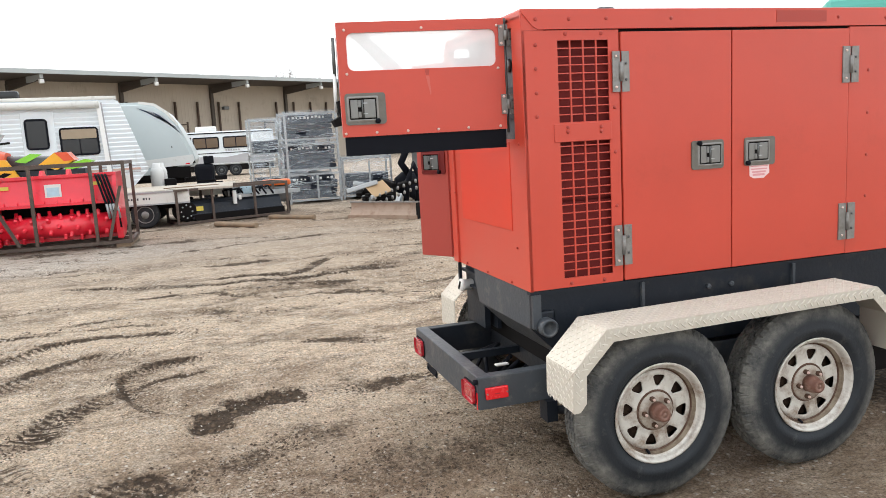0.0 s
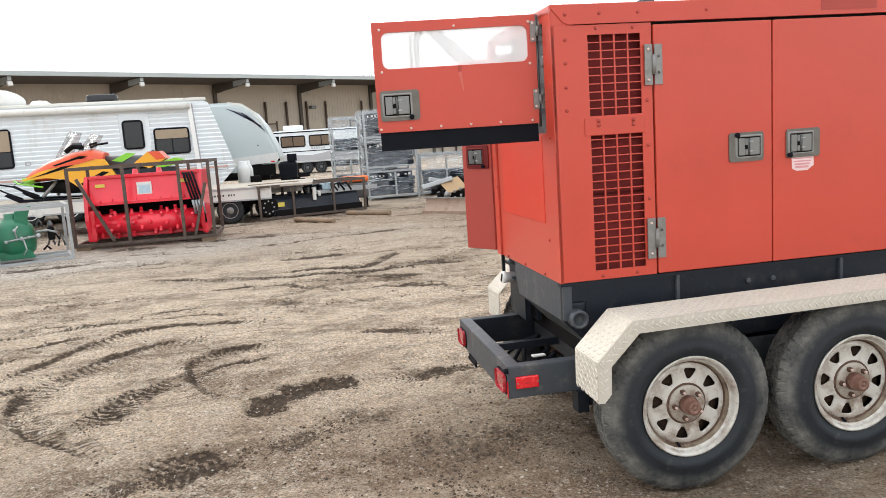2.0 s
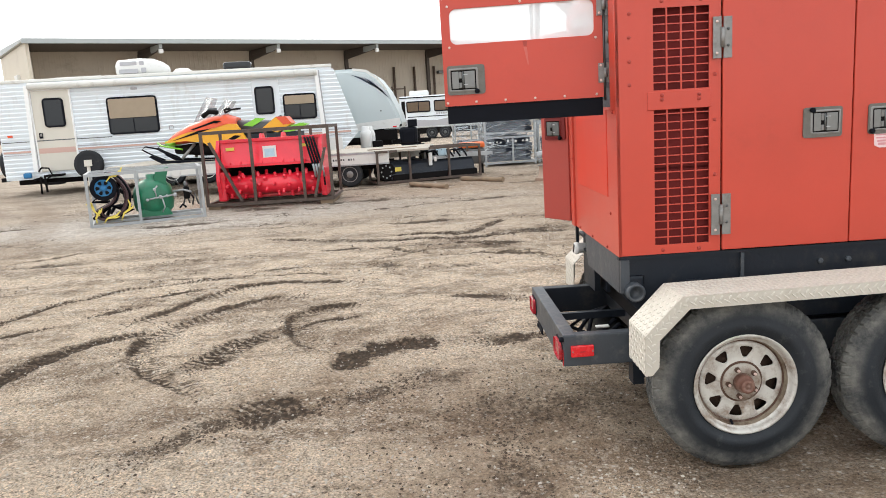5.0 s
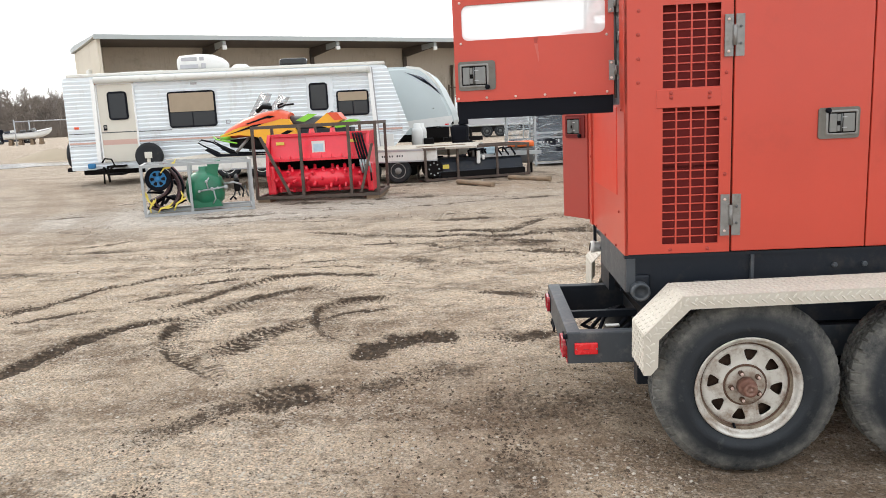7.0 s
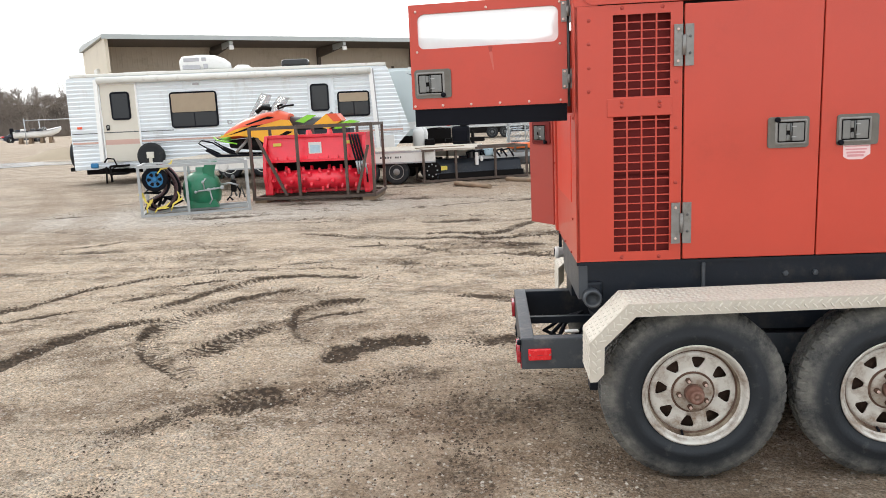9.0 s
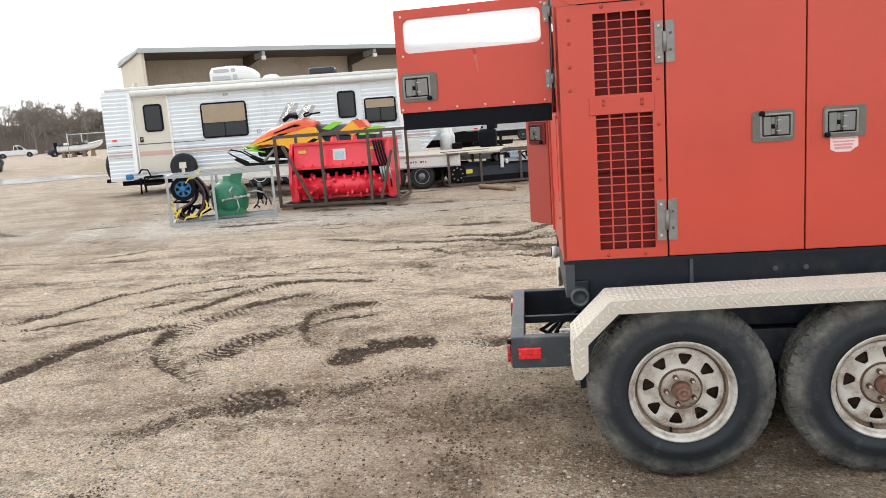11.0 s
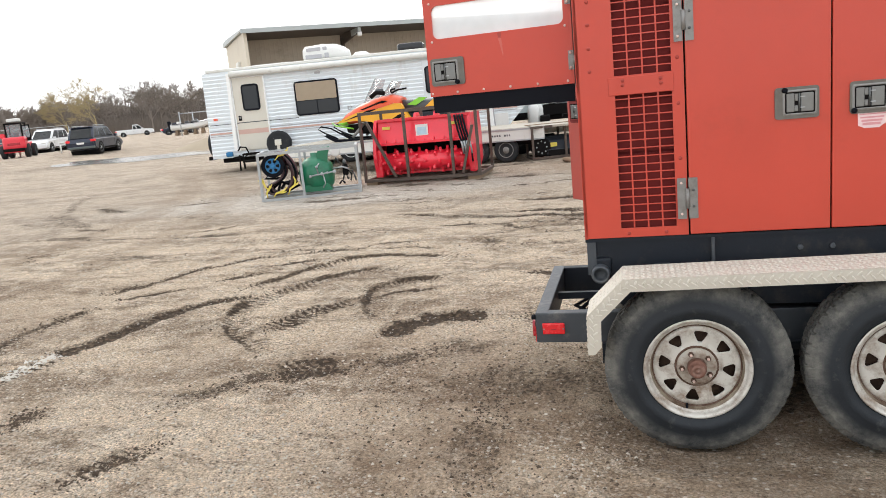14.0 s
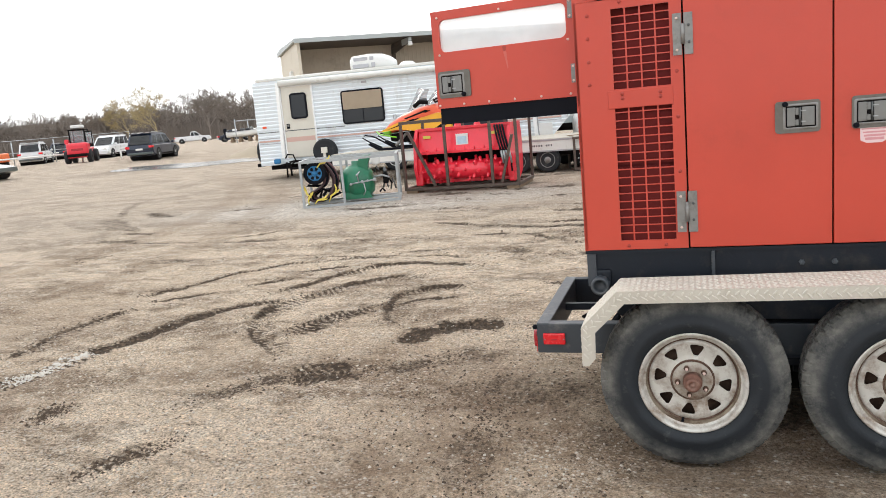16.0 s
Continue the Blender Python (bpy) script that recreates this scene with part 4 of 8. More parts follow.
def wheel(parent_thing, x, y, z, side, rivets=True):
    """A spoked trailer wheel with its outer face towards side (-1 or 1) along y."""
    w = new("wheel")
    w.parent = parent_thing
    w.location = (x, y, z)
    w.scale = (1, -side, 1)
    R = 0.377
    bm = bmesh.new()
    seg, per = 312, 6
    prof = [(0.205, 0.030), (0.222, 0.012), (0.240, 0.006), (0.243, 0.003), (0.268, 0.0), (0.271, 0.003), (0.292, 0.002), (0.297, 0.006), (0.322, 0.007), (0.348, 0.016), (0.365, 0.028), (R, 0.042), (R, 0.064), (R - 0.009, 0.067), (R - 0.009, 0.072), (R, 0.075), (R, 0.093), (R - 0.008, 0.096),
            (R - 0.008, 0.100), (R, 0.103), (R, 0.120), (R - 0.009, 0.123), (R - 0.009, 0.127), (R, 0.130), (R, 0.145), (0.363, 0.160), (0.346, 0.170), (0.285, 0.186), (0.222, 0.176), (0.205, 0.160)]
    rings = []
    for i, (r, h) in enumerate(prof):
        ring = []
        for k in range(seg):
            a = k * math.tau / seg
            rr, hh = r, h
            # blocks: cut across at each pitch, every row set off against the last, and its edges zigzag
            row = 0 if i <= 12 else 2 if i <= 16 else 5 if i <= 20 else 1
            if 10 <= i <= 25 and (k + row + (i % 2)) % per == 0:
                rr -= 0.009 if 11 <= i <= 24 else 0.006
            if 13 <= i <= 23:
                hh += 0.0035 if (k // 3) % 2 else -0.0035
            if i in (8, 9) and k % per < 3:
                rr -= 0.003
                hh -= 0.0015
            ring.append(bm.verts.new((rr * math.cos(a), hh, rr * math.sin(a))))
        rings.append(ring)
    for i, (a, c) in enumerate(zip(rings, rings[1:])):
        for k in range(seg):
            bm.faces.new((a[k], a[(k + 1) % seg], c[(k + 1) % seg], c[k])).smooth = not 8 <= i <= 25
    # a slight flat where it bears on the ground
    for v in bm.verts:
        if v.co.z < -0.366:
            v.co.z = -0.366 + (v.co.z + 0.366) * 0.3
            v.co.y -= 0.004
    bmesh.ops.recalc_face_normals(bm, faces=bm.faces[:])
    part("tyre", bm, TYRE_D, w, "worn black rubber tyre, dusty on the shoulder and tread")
    bm = bmesh.new()
    lathe(bm, [(0.205, 0.034), (0.214, 0.014), (0.2175, 0.008), (0.212, 0.005), (0.203, 0.011), (0.199, 0.022), (0.195, 0.032), (0.188, 0.034)], 96, caps=False)
    part("rim", bm, RIMW, w, "silver painted steel rim with rust stains")
    part("rim_barrel", lathe(bmesh.new(), [(0.189, 0.0335), (0.186, 0.044), (0.183, 0.054), (0.1790, 0.057), (0.1775, 0.066), (0.172, 0.072)], 96, caps=False), RIMB, w, "brown-stained inner rim")
    part("rust_seam", lathe(bmesh.new(), [(0.1815, 0.0545), (0.1800, 0.0530), (0.1765, 0.0545), (0.1750, 0.0600)], 96, caps=False), RUST, w, "rusty seam between rim and disc")
    # spoke disc with eight windows
    bm = bmesh.new()
    rs, n = [0.055, 0.080, 0.106, 0.110, 0.117, 0.125, 0.133, 0.141, 0.148, 0.153, 0.159, 0.170, 0.1785], 384
    hs = [0.050, 0.052, 0.057, 0.057, 0.0565, 0.056, 0.0555, 0.055, 0.0545, 0.054, 0.054, 0.055, 0.062]
    half = [10, 8, 3.8, 5.8, 7.6, 9.2, 10.4, 11.4, 11.6, 9.2, 10, 10, 10]
    spin = radians(14)
    g = []
    for r, h, wide in zip(rs, hs, half):
        ring = []
        for k in range(n):
            # columns are drawn together so that the window's edge runs along one of them
            c = (k % 48) - 24
            c = wide * c / 12 if abs(c) <= 12 else math.copysign(wide + (abs(c) - 12) * (24 - wide) / 12, c)
            ang = (k // 48 * 48 + 24 + c) * math.tau / n + spin
            ring.append(bm.verts.new((r * math.cos(ang), h, r * math.sin(ang))))
        g.append(ring)
    fs = []
    for i in range(len(rs) - 1):
        for k in range(n):
            if not (2 <= i <= 8 and 12 <= k % 48 < 36):
                fs.append(bm.faces.new((g[i][k], g[i][(k + 1) % n], g[i + 1][(k + 1) % n], g[i + 1][k])))
    for f in fs:
        f.smooth = True
    got = bmesh.ops.extrude_face_region(bm, geom=fs, use_keep_orig=True)["geom"]
    for e in got:
        if isinstance(e, bmesh.types.BMVert):
            e.co.y += 0.006
    bmesh.ops.recalc_face_normals(bm, faces=bm.faces[:])
    part("spoke_disc", bm, RIMW, w, "silver eight-window spoke disc, rust-streaked")
    part("brake_drum", lathe(bmesh.new(), [(0.05, 0.086), (0.162, 0.088), (0.165, 0.10), (0.165, 0.17), (0.05, 0.18)], 48), DRUM, w, "rusted brake drum behind the spokes")
    part("rust_ring", lathe(bmesh.new(), [(0.091, 0.0565), (0.088, 0.0505), (0.083, 0.0500), (0.079, 0.0525)], 48, caps=False), RUST, w, "rusty seam round the hub plate")
    part("hub_flange", lathe(bmesh.new(), [(0.082, 0.054), (0.080, 0.046), (0.062, 0.043), (0.045, 0.043)], 32), RIMH, w, "silver hub plate stained with rust")
    part("hub_cap", lathe(bmesh.new(), [(0.040, 0.05), (0.038, 0.014), (0.036, 0.009), (0.031, 0.007), (0.0305, -0.014), (0.027, -0.021), (0.016, -0.022), (0.0145, -0.017), (0.008, -0.0165), (0.007, -0.021), (0.001, -0.021)], 28), RUSTC, w, "rusty red-brown hub cap")
    nut = lathe(bmesh.new(), [(0.0115, 0.05), (0.0115, 0.030), (0.009, 0.026)], 6, smooth=False)
    nut = part("lug_nut", nut, RUST, w)
    stud = part("stud", lathe(bmesh.new(), [(0.0062, 0.03), (0.0062, 0.020), (0.003, 0.0185)], 10), SCREW, w, "bright worn stud end")
    for k in range(5):
        a = 0.70 + k * math.tau / 5
        px, pz = 0.060 * math.cos(a), 0.060 * math.sin(a)
        if k == 0:
            nut.location = stud.location = (px, 0, pz)
        else:
            again(nut, px, 0, pz)
            again(stud, px, 0, pz)
    valve = bmesh.new()
    sweep(valve, [(-0.043, 0.056, -0.170), (-0.045, 0.030, -0.176)], 0.0055, 6)
    part("valve", valve, BLACK, w)
    return w


def tread_bars(bm, place, us, vs, tall=0.0026, half=0.0128, wide=0.0036, staggered=False):
    """Raised bars of tread plate, leaning this way and that in turn; place(u, v, h) gives a point.
    Staggered, each row leans one way only and the next fills its gaps."""
    for i, u in enumerate(us):
        for j, v in enumerate(vs):
            if staggered and (i + j) % 2:
                continue
            s = (1 if j % 2 else -1) if staggered else (1 if (i + j) % 2 else -1)
            du, dv = 0.7071 * half, 0.7071 * half * s
            wu, wv = -0.7071 * wide * s, 0.7071 * wide
            base = [(u - du, v - dv), (u - 0.55 * du + wu, v - 0.55 * dv + wv), (u + 0.55 * du + wu, v + 0.55 * dv + wv), (u + du, v + dv), (u + 0.55 * du - wu, v + 0.55 * dv - wv), (u - 0.55 * du - wu, v - 0.55 * dv - wv)]
            lo = [bm.verts.new(place(p, q, 0.0002)) for p, q in base]
            hi = [bm.verts.new(place(u + (p - u) * 0.7, v + (q - v) * 0.7, tall)) for p, q in base]
            bm.faces.new(hi)
            for k in range(6):
                bm.faces.new((lo[k], lo[(k + 1) % 6], hi[(k + 1) % 6], hi[k]))


def fender(parent_thing, mirror):
    """Folded tread-plate mudguard over both wheels; mirror turns it to the far side."""
    fd = new("fender")
    fd.parent = parent_thing
    if mirror:
        fd.location, fd.scale = (0, WIDE, 0), (1, -1, 1)
    yo, yi = -0.354, -0.110
    top = [(0.008, 0.402), (0.010, 0.569), (0.160, 0.721), (1.503, 0.739), (1.665, 0.585), (1.665, 0.41)]
    low = [(0.040, 0.402), (0.067, 0.547), (0.189, 0.669), (1.479, 0.690), (1.605, 0.560), (1.605, 0.41)]
    t = 0.004
    # top plates
    for (x0, z0), (x1, z1) in zip(top, top[1:]):
        bm = bmesh.new()
        n = Vector((-(z1 - z0), 0, x1 - x0)).normalized() * t
        lo0 = 0.016 if z0 == 0.402 else 0.0
        lo1 = 0.0
        vs = [bm.verts.new(p) for p in ((x0, yo, z0), (x1, yo, z1), (x1, yi, z1 + lo1), (x0, yi, z0 + lo0))]
        ws = [bm.verts.new(v.co - n) for v in vs]
        bm.faces.new(vs)
        bm.faces.new(ws[::-1])
        for k in range(4):
            bm.faces.new((vs[k], ws[k], ws[(k + 1) % 4], vs[(k + 1) % 4]))
        bmesh.ops.recalc_face_normals(bm, faces=bm.faces[:])
        part("top_plate", bm, ALU, fd)
    for i in range(len(top) - 1):
        q = [(top[i], low[i]), (top[i + 1], low[i + 1])]
        pts = [q[0][0], q[1][0], q[1][1], q[0][1]]
        part("side_lip", prism(bmesh.new(), pts if i else pts[:3] + [(0.064, 0.436), (0.036, 0.403)], yo - 0.001, yo + 0.003, "y"), ALU, fd)
    bm = bmesh.new()
    for i in range(len(top) - 1):
        a, b2 = Vector((top[i][0], 0, top[i][1])), Vector((top[i + 1][0], 0, top[i + 1][1]))
        d = (b2 - a)
        ln = d.length
        d = d.normalized()
        nn = Vector((-d.z, 0, d.x))
        k = max(2, int(ln / 0.0235))
        us = [(j + 0.5) * ln / k for j in range(k)]
        tread_bars(bm, lambda u, v, h: a + d * u + Vector((0, yo + v, 0)) + nn * h, us, [0.0135 + 0.0238 * j for j in range(10)])
        la, lb = Vector((low[i][0], 0, low[i][1])), Vector((low[i + 1][0], 0, low[i + 1][1]))
        def lip(u, v, h):
            """Across the folded lip: v runs down it in metres."""
            f = min(1.0, max(0.0, u / ln))
            top_p, low_p = a + d * u, la + (lb - la) * f
            return top_p + (low_p - top_p).normalized() * v + Vector((0, yo - 0.001 - h, 0))
        n2 = max(2, int(ln / 0.0172))
        tread_bars(bm, lip, [(j + 0.5) * ln / n2 for j in range(n2) if i or j > 1], [0.0170, 0.0340], tall=0.0032, half=0.0150, staggered=True)
    bmesh.ops.recalc_face_normals(bm, faces=bm.faces[:])
    tagged(part("tread_pattern", bm, ALU_TOP, fd, "raised bright bars of the tread plate"), kind="stuff")
    for x in (0.3, 1.38):
        part("bracket", boxes((x, x + 0.06, yi, 0.06, 0.66, 0.7)), NAVY, fd)
    return fd


def latch(parent_part, cx, y, cz, flip, turn_m=None, frame_mat=LATCH, cup_mat=PADDLE, knob=(-1, 1)):
    """A paddle latch: folded zinc frame, flat dark plate for the shaded recess, split paddle with tabs and pins, and a
    key knob.
    flip sets the wide margin of the frame to the left (1) or right (-1)."""
    m = turn_m or Matrix.Identity(4)
    def put(name, bm, material, label=""):
        bm.transform(m @ Matrix.Translation((cx, y, cz)))
        return part(name, bm, material, parent_part, label)
    w, h = 0.084, 0.064
    a, c = (-0.045, 0.067) if flip > 0 else (-0.067, 0.045)
    z0, z1 = -0.042, 0.043
    put("latch_frame", prism(bmesh.new(), rounded(-w, w, -h, h, 0.013), -0.006, 0.002, "y"), frame_mat)
    # folded ring round the recess
    ring = bmesh.new()
    o, i = rounded(a - 0.009, c + 0.009, z0 - 0.010, z1 + 0.009, 0.008), rounded(a, c, z0, z1, 0.005)
    rows = [[ring.verts.new((u, yy, v)) for u, v in line] for line, yy in ((o, -0.0062), (rounded(a - 0.004, c + 0.004, z0 - 0.004, z1 + 0.004, 0.006), -0.0105), (i, -0.0095), (i, -0.0062))]
    for p, q in zip(rows, rows[1:]):
        for k in range(len(p)):
            ring.faces.new((p[k], p[(k + 1) % len(p)], q[(k + 1) % len(p)], q[k])).smooth = True
    bmesh.ops.recalc_face_normals(ring, faces=ring.faces[:])
    put("recess_ring", ring, STEEL if frame_mat == LATCH else frame_mat)
    # thin dark plate on the frame paints the shade of a recess
    put("recess_shade", boxes((a, c, -0.0068, -0.0062, z0, z1)), PIT)
    mid = a + 0.43 * (c - a)
    put("paddle", rbox(a + 0.005, mid - 0.013, -0.0100, -0.0064, z0 + 0.005, z1 - 0.005, 0.0025, 2), cup_mat)
    put("paddle", rbox(mid + 0.012, c - 0.005, -0.0105, -0.0064, z0 + 0.005, z1 - 0.005, 0.0025, 2), cup_mat)
    put("paddle_hinge", sweep(bmesh.new(), [(mid + 0.006, -0.0075, z0 + 0.006), (mid + 0.006, -0.0075, z1 - 0.006)], 0.004, 8), STEEL_D)
    for t0, t1 in ((z0 + 0.007, z0 + 0.031), (z1 - 0.036, z1 - 0.007)):
        put("tab", rbox(mid - 0.0125, mid + 0.001, -0.0118, -0.0064, t0, t1, 0.002, 1), cup_mat)
    for z in (z0 + 0.022, z1 - 0.020):
        put("pin", rbox(mid + 0.008, mid + 0.027, -0.0120, -0.009, z - 0.0022, z + 0.0022, 0.001, 1), GALV, "bright worn pin")
    put("lock_knob", lathe(bmesh.new(), [(0.011, -0.006), (0.011, -0.018), (0.006, -0.021)], 14, "y", (a - 0.002 if knob[0] < 0 else c + 0.002, 0, -0.051 if knob[1] < 0 else 0.052)), BLACK)


def hinge(parent_part, x0, x1, z0, z1, y, turn_m=None):
    m = turn_m or Matrix.Identity(4)
    mid = (x0 + x1) / 2
    h = (z1 - z0)
    bm = bmesh.new()
    for a, c in ((x0, mid - 0.005), (mid + 0.005, x1)):
        box(bm, a, c, y - 0.006, y, z0, z1)
    sweep(bm, [(mid, y - 0.008, z0 + 0.26 * h), (mid, y - 0.008, z1 - 0.26 * h)], 0.009, 10)
    bm.transform(m)
    part("hinge", bm, STEEL, parent_part)
    for x, material, k in (((x0 + mid) / 2 - 0.004, SCREW, 0.12), ((x1 + mid) / 2 + 0.004, STEEL_D, 0.30)):
        for z in (z0 + k * h, z1 - k * h):
            bm = lathe(bmesh.new(), [(0.006, y - 0.005), (0.006, y - 0.009), (0.003, y - 0.011)], 8, "y", (x, 0, z))
            bm.transform(m)
            part("hinge_screw", bm, material, parent_part)


def generator_trailer():
    g = thing("generator_trailer", "red enclosed diesel generator on a grey two-axle trailer", "generator trailer", TURN)
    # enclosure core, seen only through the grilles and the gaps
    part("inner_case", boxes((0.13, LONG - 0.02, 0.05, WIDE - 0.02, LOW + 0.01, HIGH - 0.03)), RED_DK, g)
    # grille panel with punched holes
    cols = []
    for k in range(4):
        cols += [0.161 + k * 0.0605, 0.161 + k * 0.0605 + 0.0540]
    us = [0.002] + cols + [0.446]
    rows = []
    for k in range(17):
        rows += [0.866 + k * 0.0353, 0.866 + k * 0.0353 + 0.0308]
    for k in range(10):
        rows += [1.528 + k * 0.0338, 1.528 + k * 0.0338 + 0.0294]
    vs = [LOW + 0.002] + rows + [1.902]
    bm = bmesh.new()
    holed(bm, us, vs, lambda i, j: not (i % 2 == 1 and j % 2 == 1), lambda u, v: (u, 0, v), (0, 0.006, 0))
    side = part("grille_panel", bm, RED, g, "red side panel with punched cooling grilles")
    part("grille_strip", rbox(0.134, 0.404, -0.005, 0.001, 1.446, 1.522, 0.002, 1), RED, side)
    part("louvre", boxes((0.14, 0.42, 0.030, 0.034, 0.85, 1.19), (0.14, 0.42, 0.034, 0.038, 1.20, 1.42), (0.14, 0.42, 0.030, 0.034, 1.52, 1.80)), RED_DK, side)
    # doors
    for x0, x1, lx, flip, hx in ((0.453, 1.008, 0.880, 1, 0.409), (1.014, 1.668, 1.160, -1, 1.627)):
        d = part("door", rbox(x0, x1, -0.006, 0.03, LOW + 0.004, 1.893, 0.004), RED, g, "flat red sheet-metal access door")
        latch(d, lx, -0.006, 1.353, flip, knob=(-1, flip))
        hinge(d, hx, hx + 0.080 if hx < 1 else hx + 0.094, 1.644, 1.812, -0.006)
        hinge(d, hx - 0.006, hx + 0.078 if hx < 1 else hx + 0.092, 0.897, 1.074, -0.006)
        if flip < 0:
            bm = prism(bmesh.new(), [(1.106, 1.296), (1.215, 1.296), (1.217, 1.250), (1.198, 1.238), (1.185, 1.228), (1.13, 1.229), (1.108, 1.24)], -0.0075, -0.006, "y")
            part("sticker", bm, LABELP, d, "faded pink and white warning sticker")
            part("sticker_text", boxes(*[(1.112 + 0.004 * k, 1.208 - 0.006 * k, -0.0085, -0.0076, 1.282 - k * 0.014, 1.286 - k * 0.012) for k in range(4)]), LABELR, d, "faded red lines of print")
    part("front_panel", rbox(1.674, LONG, 0.0, 0.03, LOW + 0.002, 1.902, 0.003), RED, g)
    # gasket lines behind the door gaps
    part("gasket", boxes((0.444, 0.456, 0.012, 0.03, LOW, 1.902), (1.004, 1.018, 0.012, 0.03, LOW, 1.902), (1.664, 1.68, 0.012, 0.032, LOW, 1.902), (0.446, 1.68, 0.012, 0.03, 1.888, 1.904)), PIT, g)
    part("far_panel", boxes((0.0, LONG, WIDE - 0.02, WIDE, LOW, 1.902)), RED, g)
    part("nose_panel", boxes((LONG - 0.02, LONG, 0.03, WIDE - 0.02, LOW, 1.902)), RED, g)
    # roof with its folded side band
    bm = prism(bmesh.new(), [(0.0, HIGH), (LONG, HIGH), (LONG, 1.906), (0.075, 1.906), (0.052, 1.918), (0.004, HIGH - 0.012)], -0.006, 0.012, "y")
    lid = part("lid", bm, RED, g)
    part("corner_plate", boxes((0.002, 0.10, -0.001, 0.004, 1.9025, HIGH - 0.004)), RED, g)
    part("lid_top", rbox(0.0, LONG, 0.0, WIDE, 1.945, HIGH + 0.004, 0.008), RED, lid)
    part("lid_seam", boxes((1.25, 1.53, -0.0075, -0.006, 1.925, 1.975)), RED_IN, lid)
    # rear face: corner posts, lower panel, opening of the control bay
    us = [0.0, 0.10, 0.135, 0.86, 0.895, WIDE]
    vs = [LOW, 0.845, 1.44, 1.47, 1.93, HIGH - 0.02]
    bm = bmesh.new()
    holed(bm, us, vs, lambda i, j: not (1 <= i <= 3 and j == 3), lambda u, v: (0, u, v), (0.015, 0, 0))
    rear = part("rear_panel", bm, RED, g)
    part("rear_inset", rbox(-0.004, 0.004, 0.165, 0.83, 1.07, 1.46, 0.003), RED_SKYLIT, rear, "red plate on the rear face, sky light in its colour")
    part("rear_post", rbox(-0.012, 0.004, 0.915, 0.99, LOW, 1.95, 0.004), RED, rear)
    bay = part("control_panel", boxes((0.10, 0.11, 0.10, 0.90, 1.45, 1.94)), NAVY_LT, g, "dark grey control panel inside the rear bay")
    for k in range(5):
        dial = lathe(bmesh.new(), [(0.03, 0.10), (0.03, 0.088), (0.02, 0.084)], 20, "x", (0, 0.25 + 0.12 * k, 1.80))
        part("gauge", dial, STEEL_D, bay)
    part("display", boxes((0.085, 0.10, 0.3, 0.55, 1.56, 1.70)), NAVY, bay)
    # bolts
    spots = [(0.064, 1.946), (0.213, 1.946), (0.386, 1.947), (0.062, 1.845), (0.060, 1.750), (0.060, 1.652), (0.059, 1.556), (0.198, 1.888), (0.363, 1.887), (0.421, 1.581), (0.420, 1.392), (0.421, 1.16),
             (0.195, 1.507), (0.195, 1.488), (0.352, 1.503), (0.352, 1.484), (0.194, 0.842), (0.353, 0.842), (1.79, 1.70), (1.79, 1.50), (1.79, 1.30), (1.79, 1.10), (1.88, 1.94), (1.60, 1.945), (0.70, 1.946)]
    first = None
    for x, z in spots:
        y = -0.006 if z > 1.906 or (0.134 < x < 0.404 and 1.446 < z < 1.522) else 0.0
        if first is None:
            first = part("bolt", rivet_mesh(), RED_IN, g, "painted button-head bolt")
            first.location = (x, y, z)
        else:
            again(first, x, y, z)
    bm = bmesh.new()
    lathe(bm, [(0.006, 0.0), (0.006, -0.004), (0.003, -0.006)], 8, "x")
    rb = part("rear_bolt", bm, RED_IN, g)
    rb.location = (-0.001, 0.055, 1.448)
    for y, z in ((0.12, 1.0), (0.9, 1.2), (0.5, 0.835), (0.2, 0.835), (0.8, 0.835)):
        again(rb, -0.001 if y < 0.9 else -0.014, y, z)
    # lifting eye
    bm = bmesh.new()
    prism(bm, [(0.60, HIGH), (0.605, 2.05), (0.63, 2.075), (0.705, 2.075), (0.73, 2.05), (0.735, HIGH), (0.70, HIGH), (0.70, 2.025), (0.685, 2.04), (0.65, 2.04), (0.635, 2.025), (0.635, HIGH)], 0.48, 0.50, "y")
    part("lifting_eye", bm, NAVY_LT, g, "dark steel lifting eye on the roof")

    # skid base between enclosure and trailer
    bm = prism(bmesh.new(), [(0.006, LOW - 0.001), (LONG - 0.02, LOW - 0.001), (LONG - 0.02, 0.50), (0.16, 0.50), (0.006, 0.655)], 0.012, 0.03, "y")
    base = part("skid_base", bm, NAVY, g, "dark navy steel skid base under the enclosure")
    part("skid_flange", boxes((0.0, LONG - 0.01, 0.004, 0.04, LOW - 0.016, LOW - 0.001)), NAVY, base)
    for x0, x1, z0 in ((0.538, 0.552, 0.62), (1.362, 1.376, 0.62), (0.006, 0.045, 0.66)):
        part("skid_rib", boxes((x0, x1, -0.004, 0.012, z0, LOW - 0.016)), NAVY_LT, base)
    bm = prism(bmesh.new(), [(0.031, LOW - 0.002), (0.72, LOW - 0.002), (0.715, 0.755), (0.665, 0.655), (0.031, 0.655)], 0.006, 0.018, "x")
    part("skid_rear", bm, NAVY_LT, base)
    part("skid_slope", prism(bmesh.new(), [(0.006, 0.655), (0.018, 0.655), (0.172, 0.500), (0.160, 0.500)], 0.031, 0.650, "y"), NAVY_LT, base, "sloping plate under the rear of the skid")
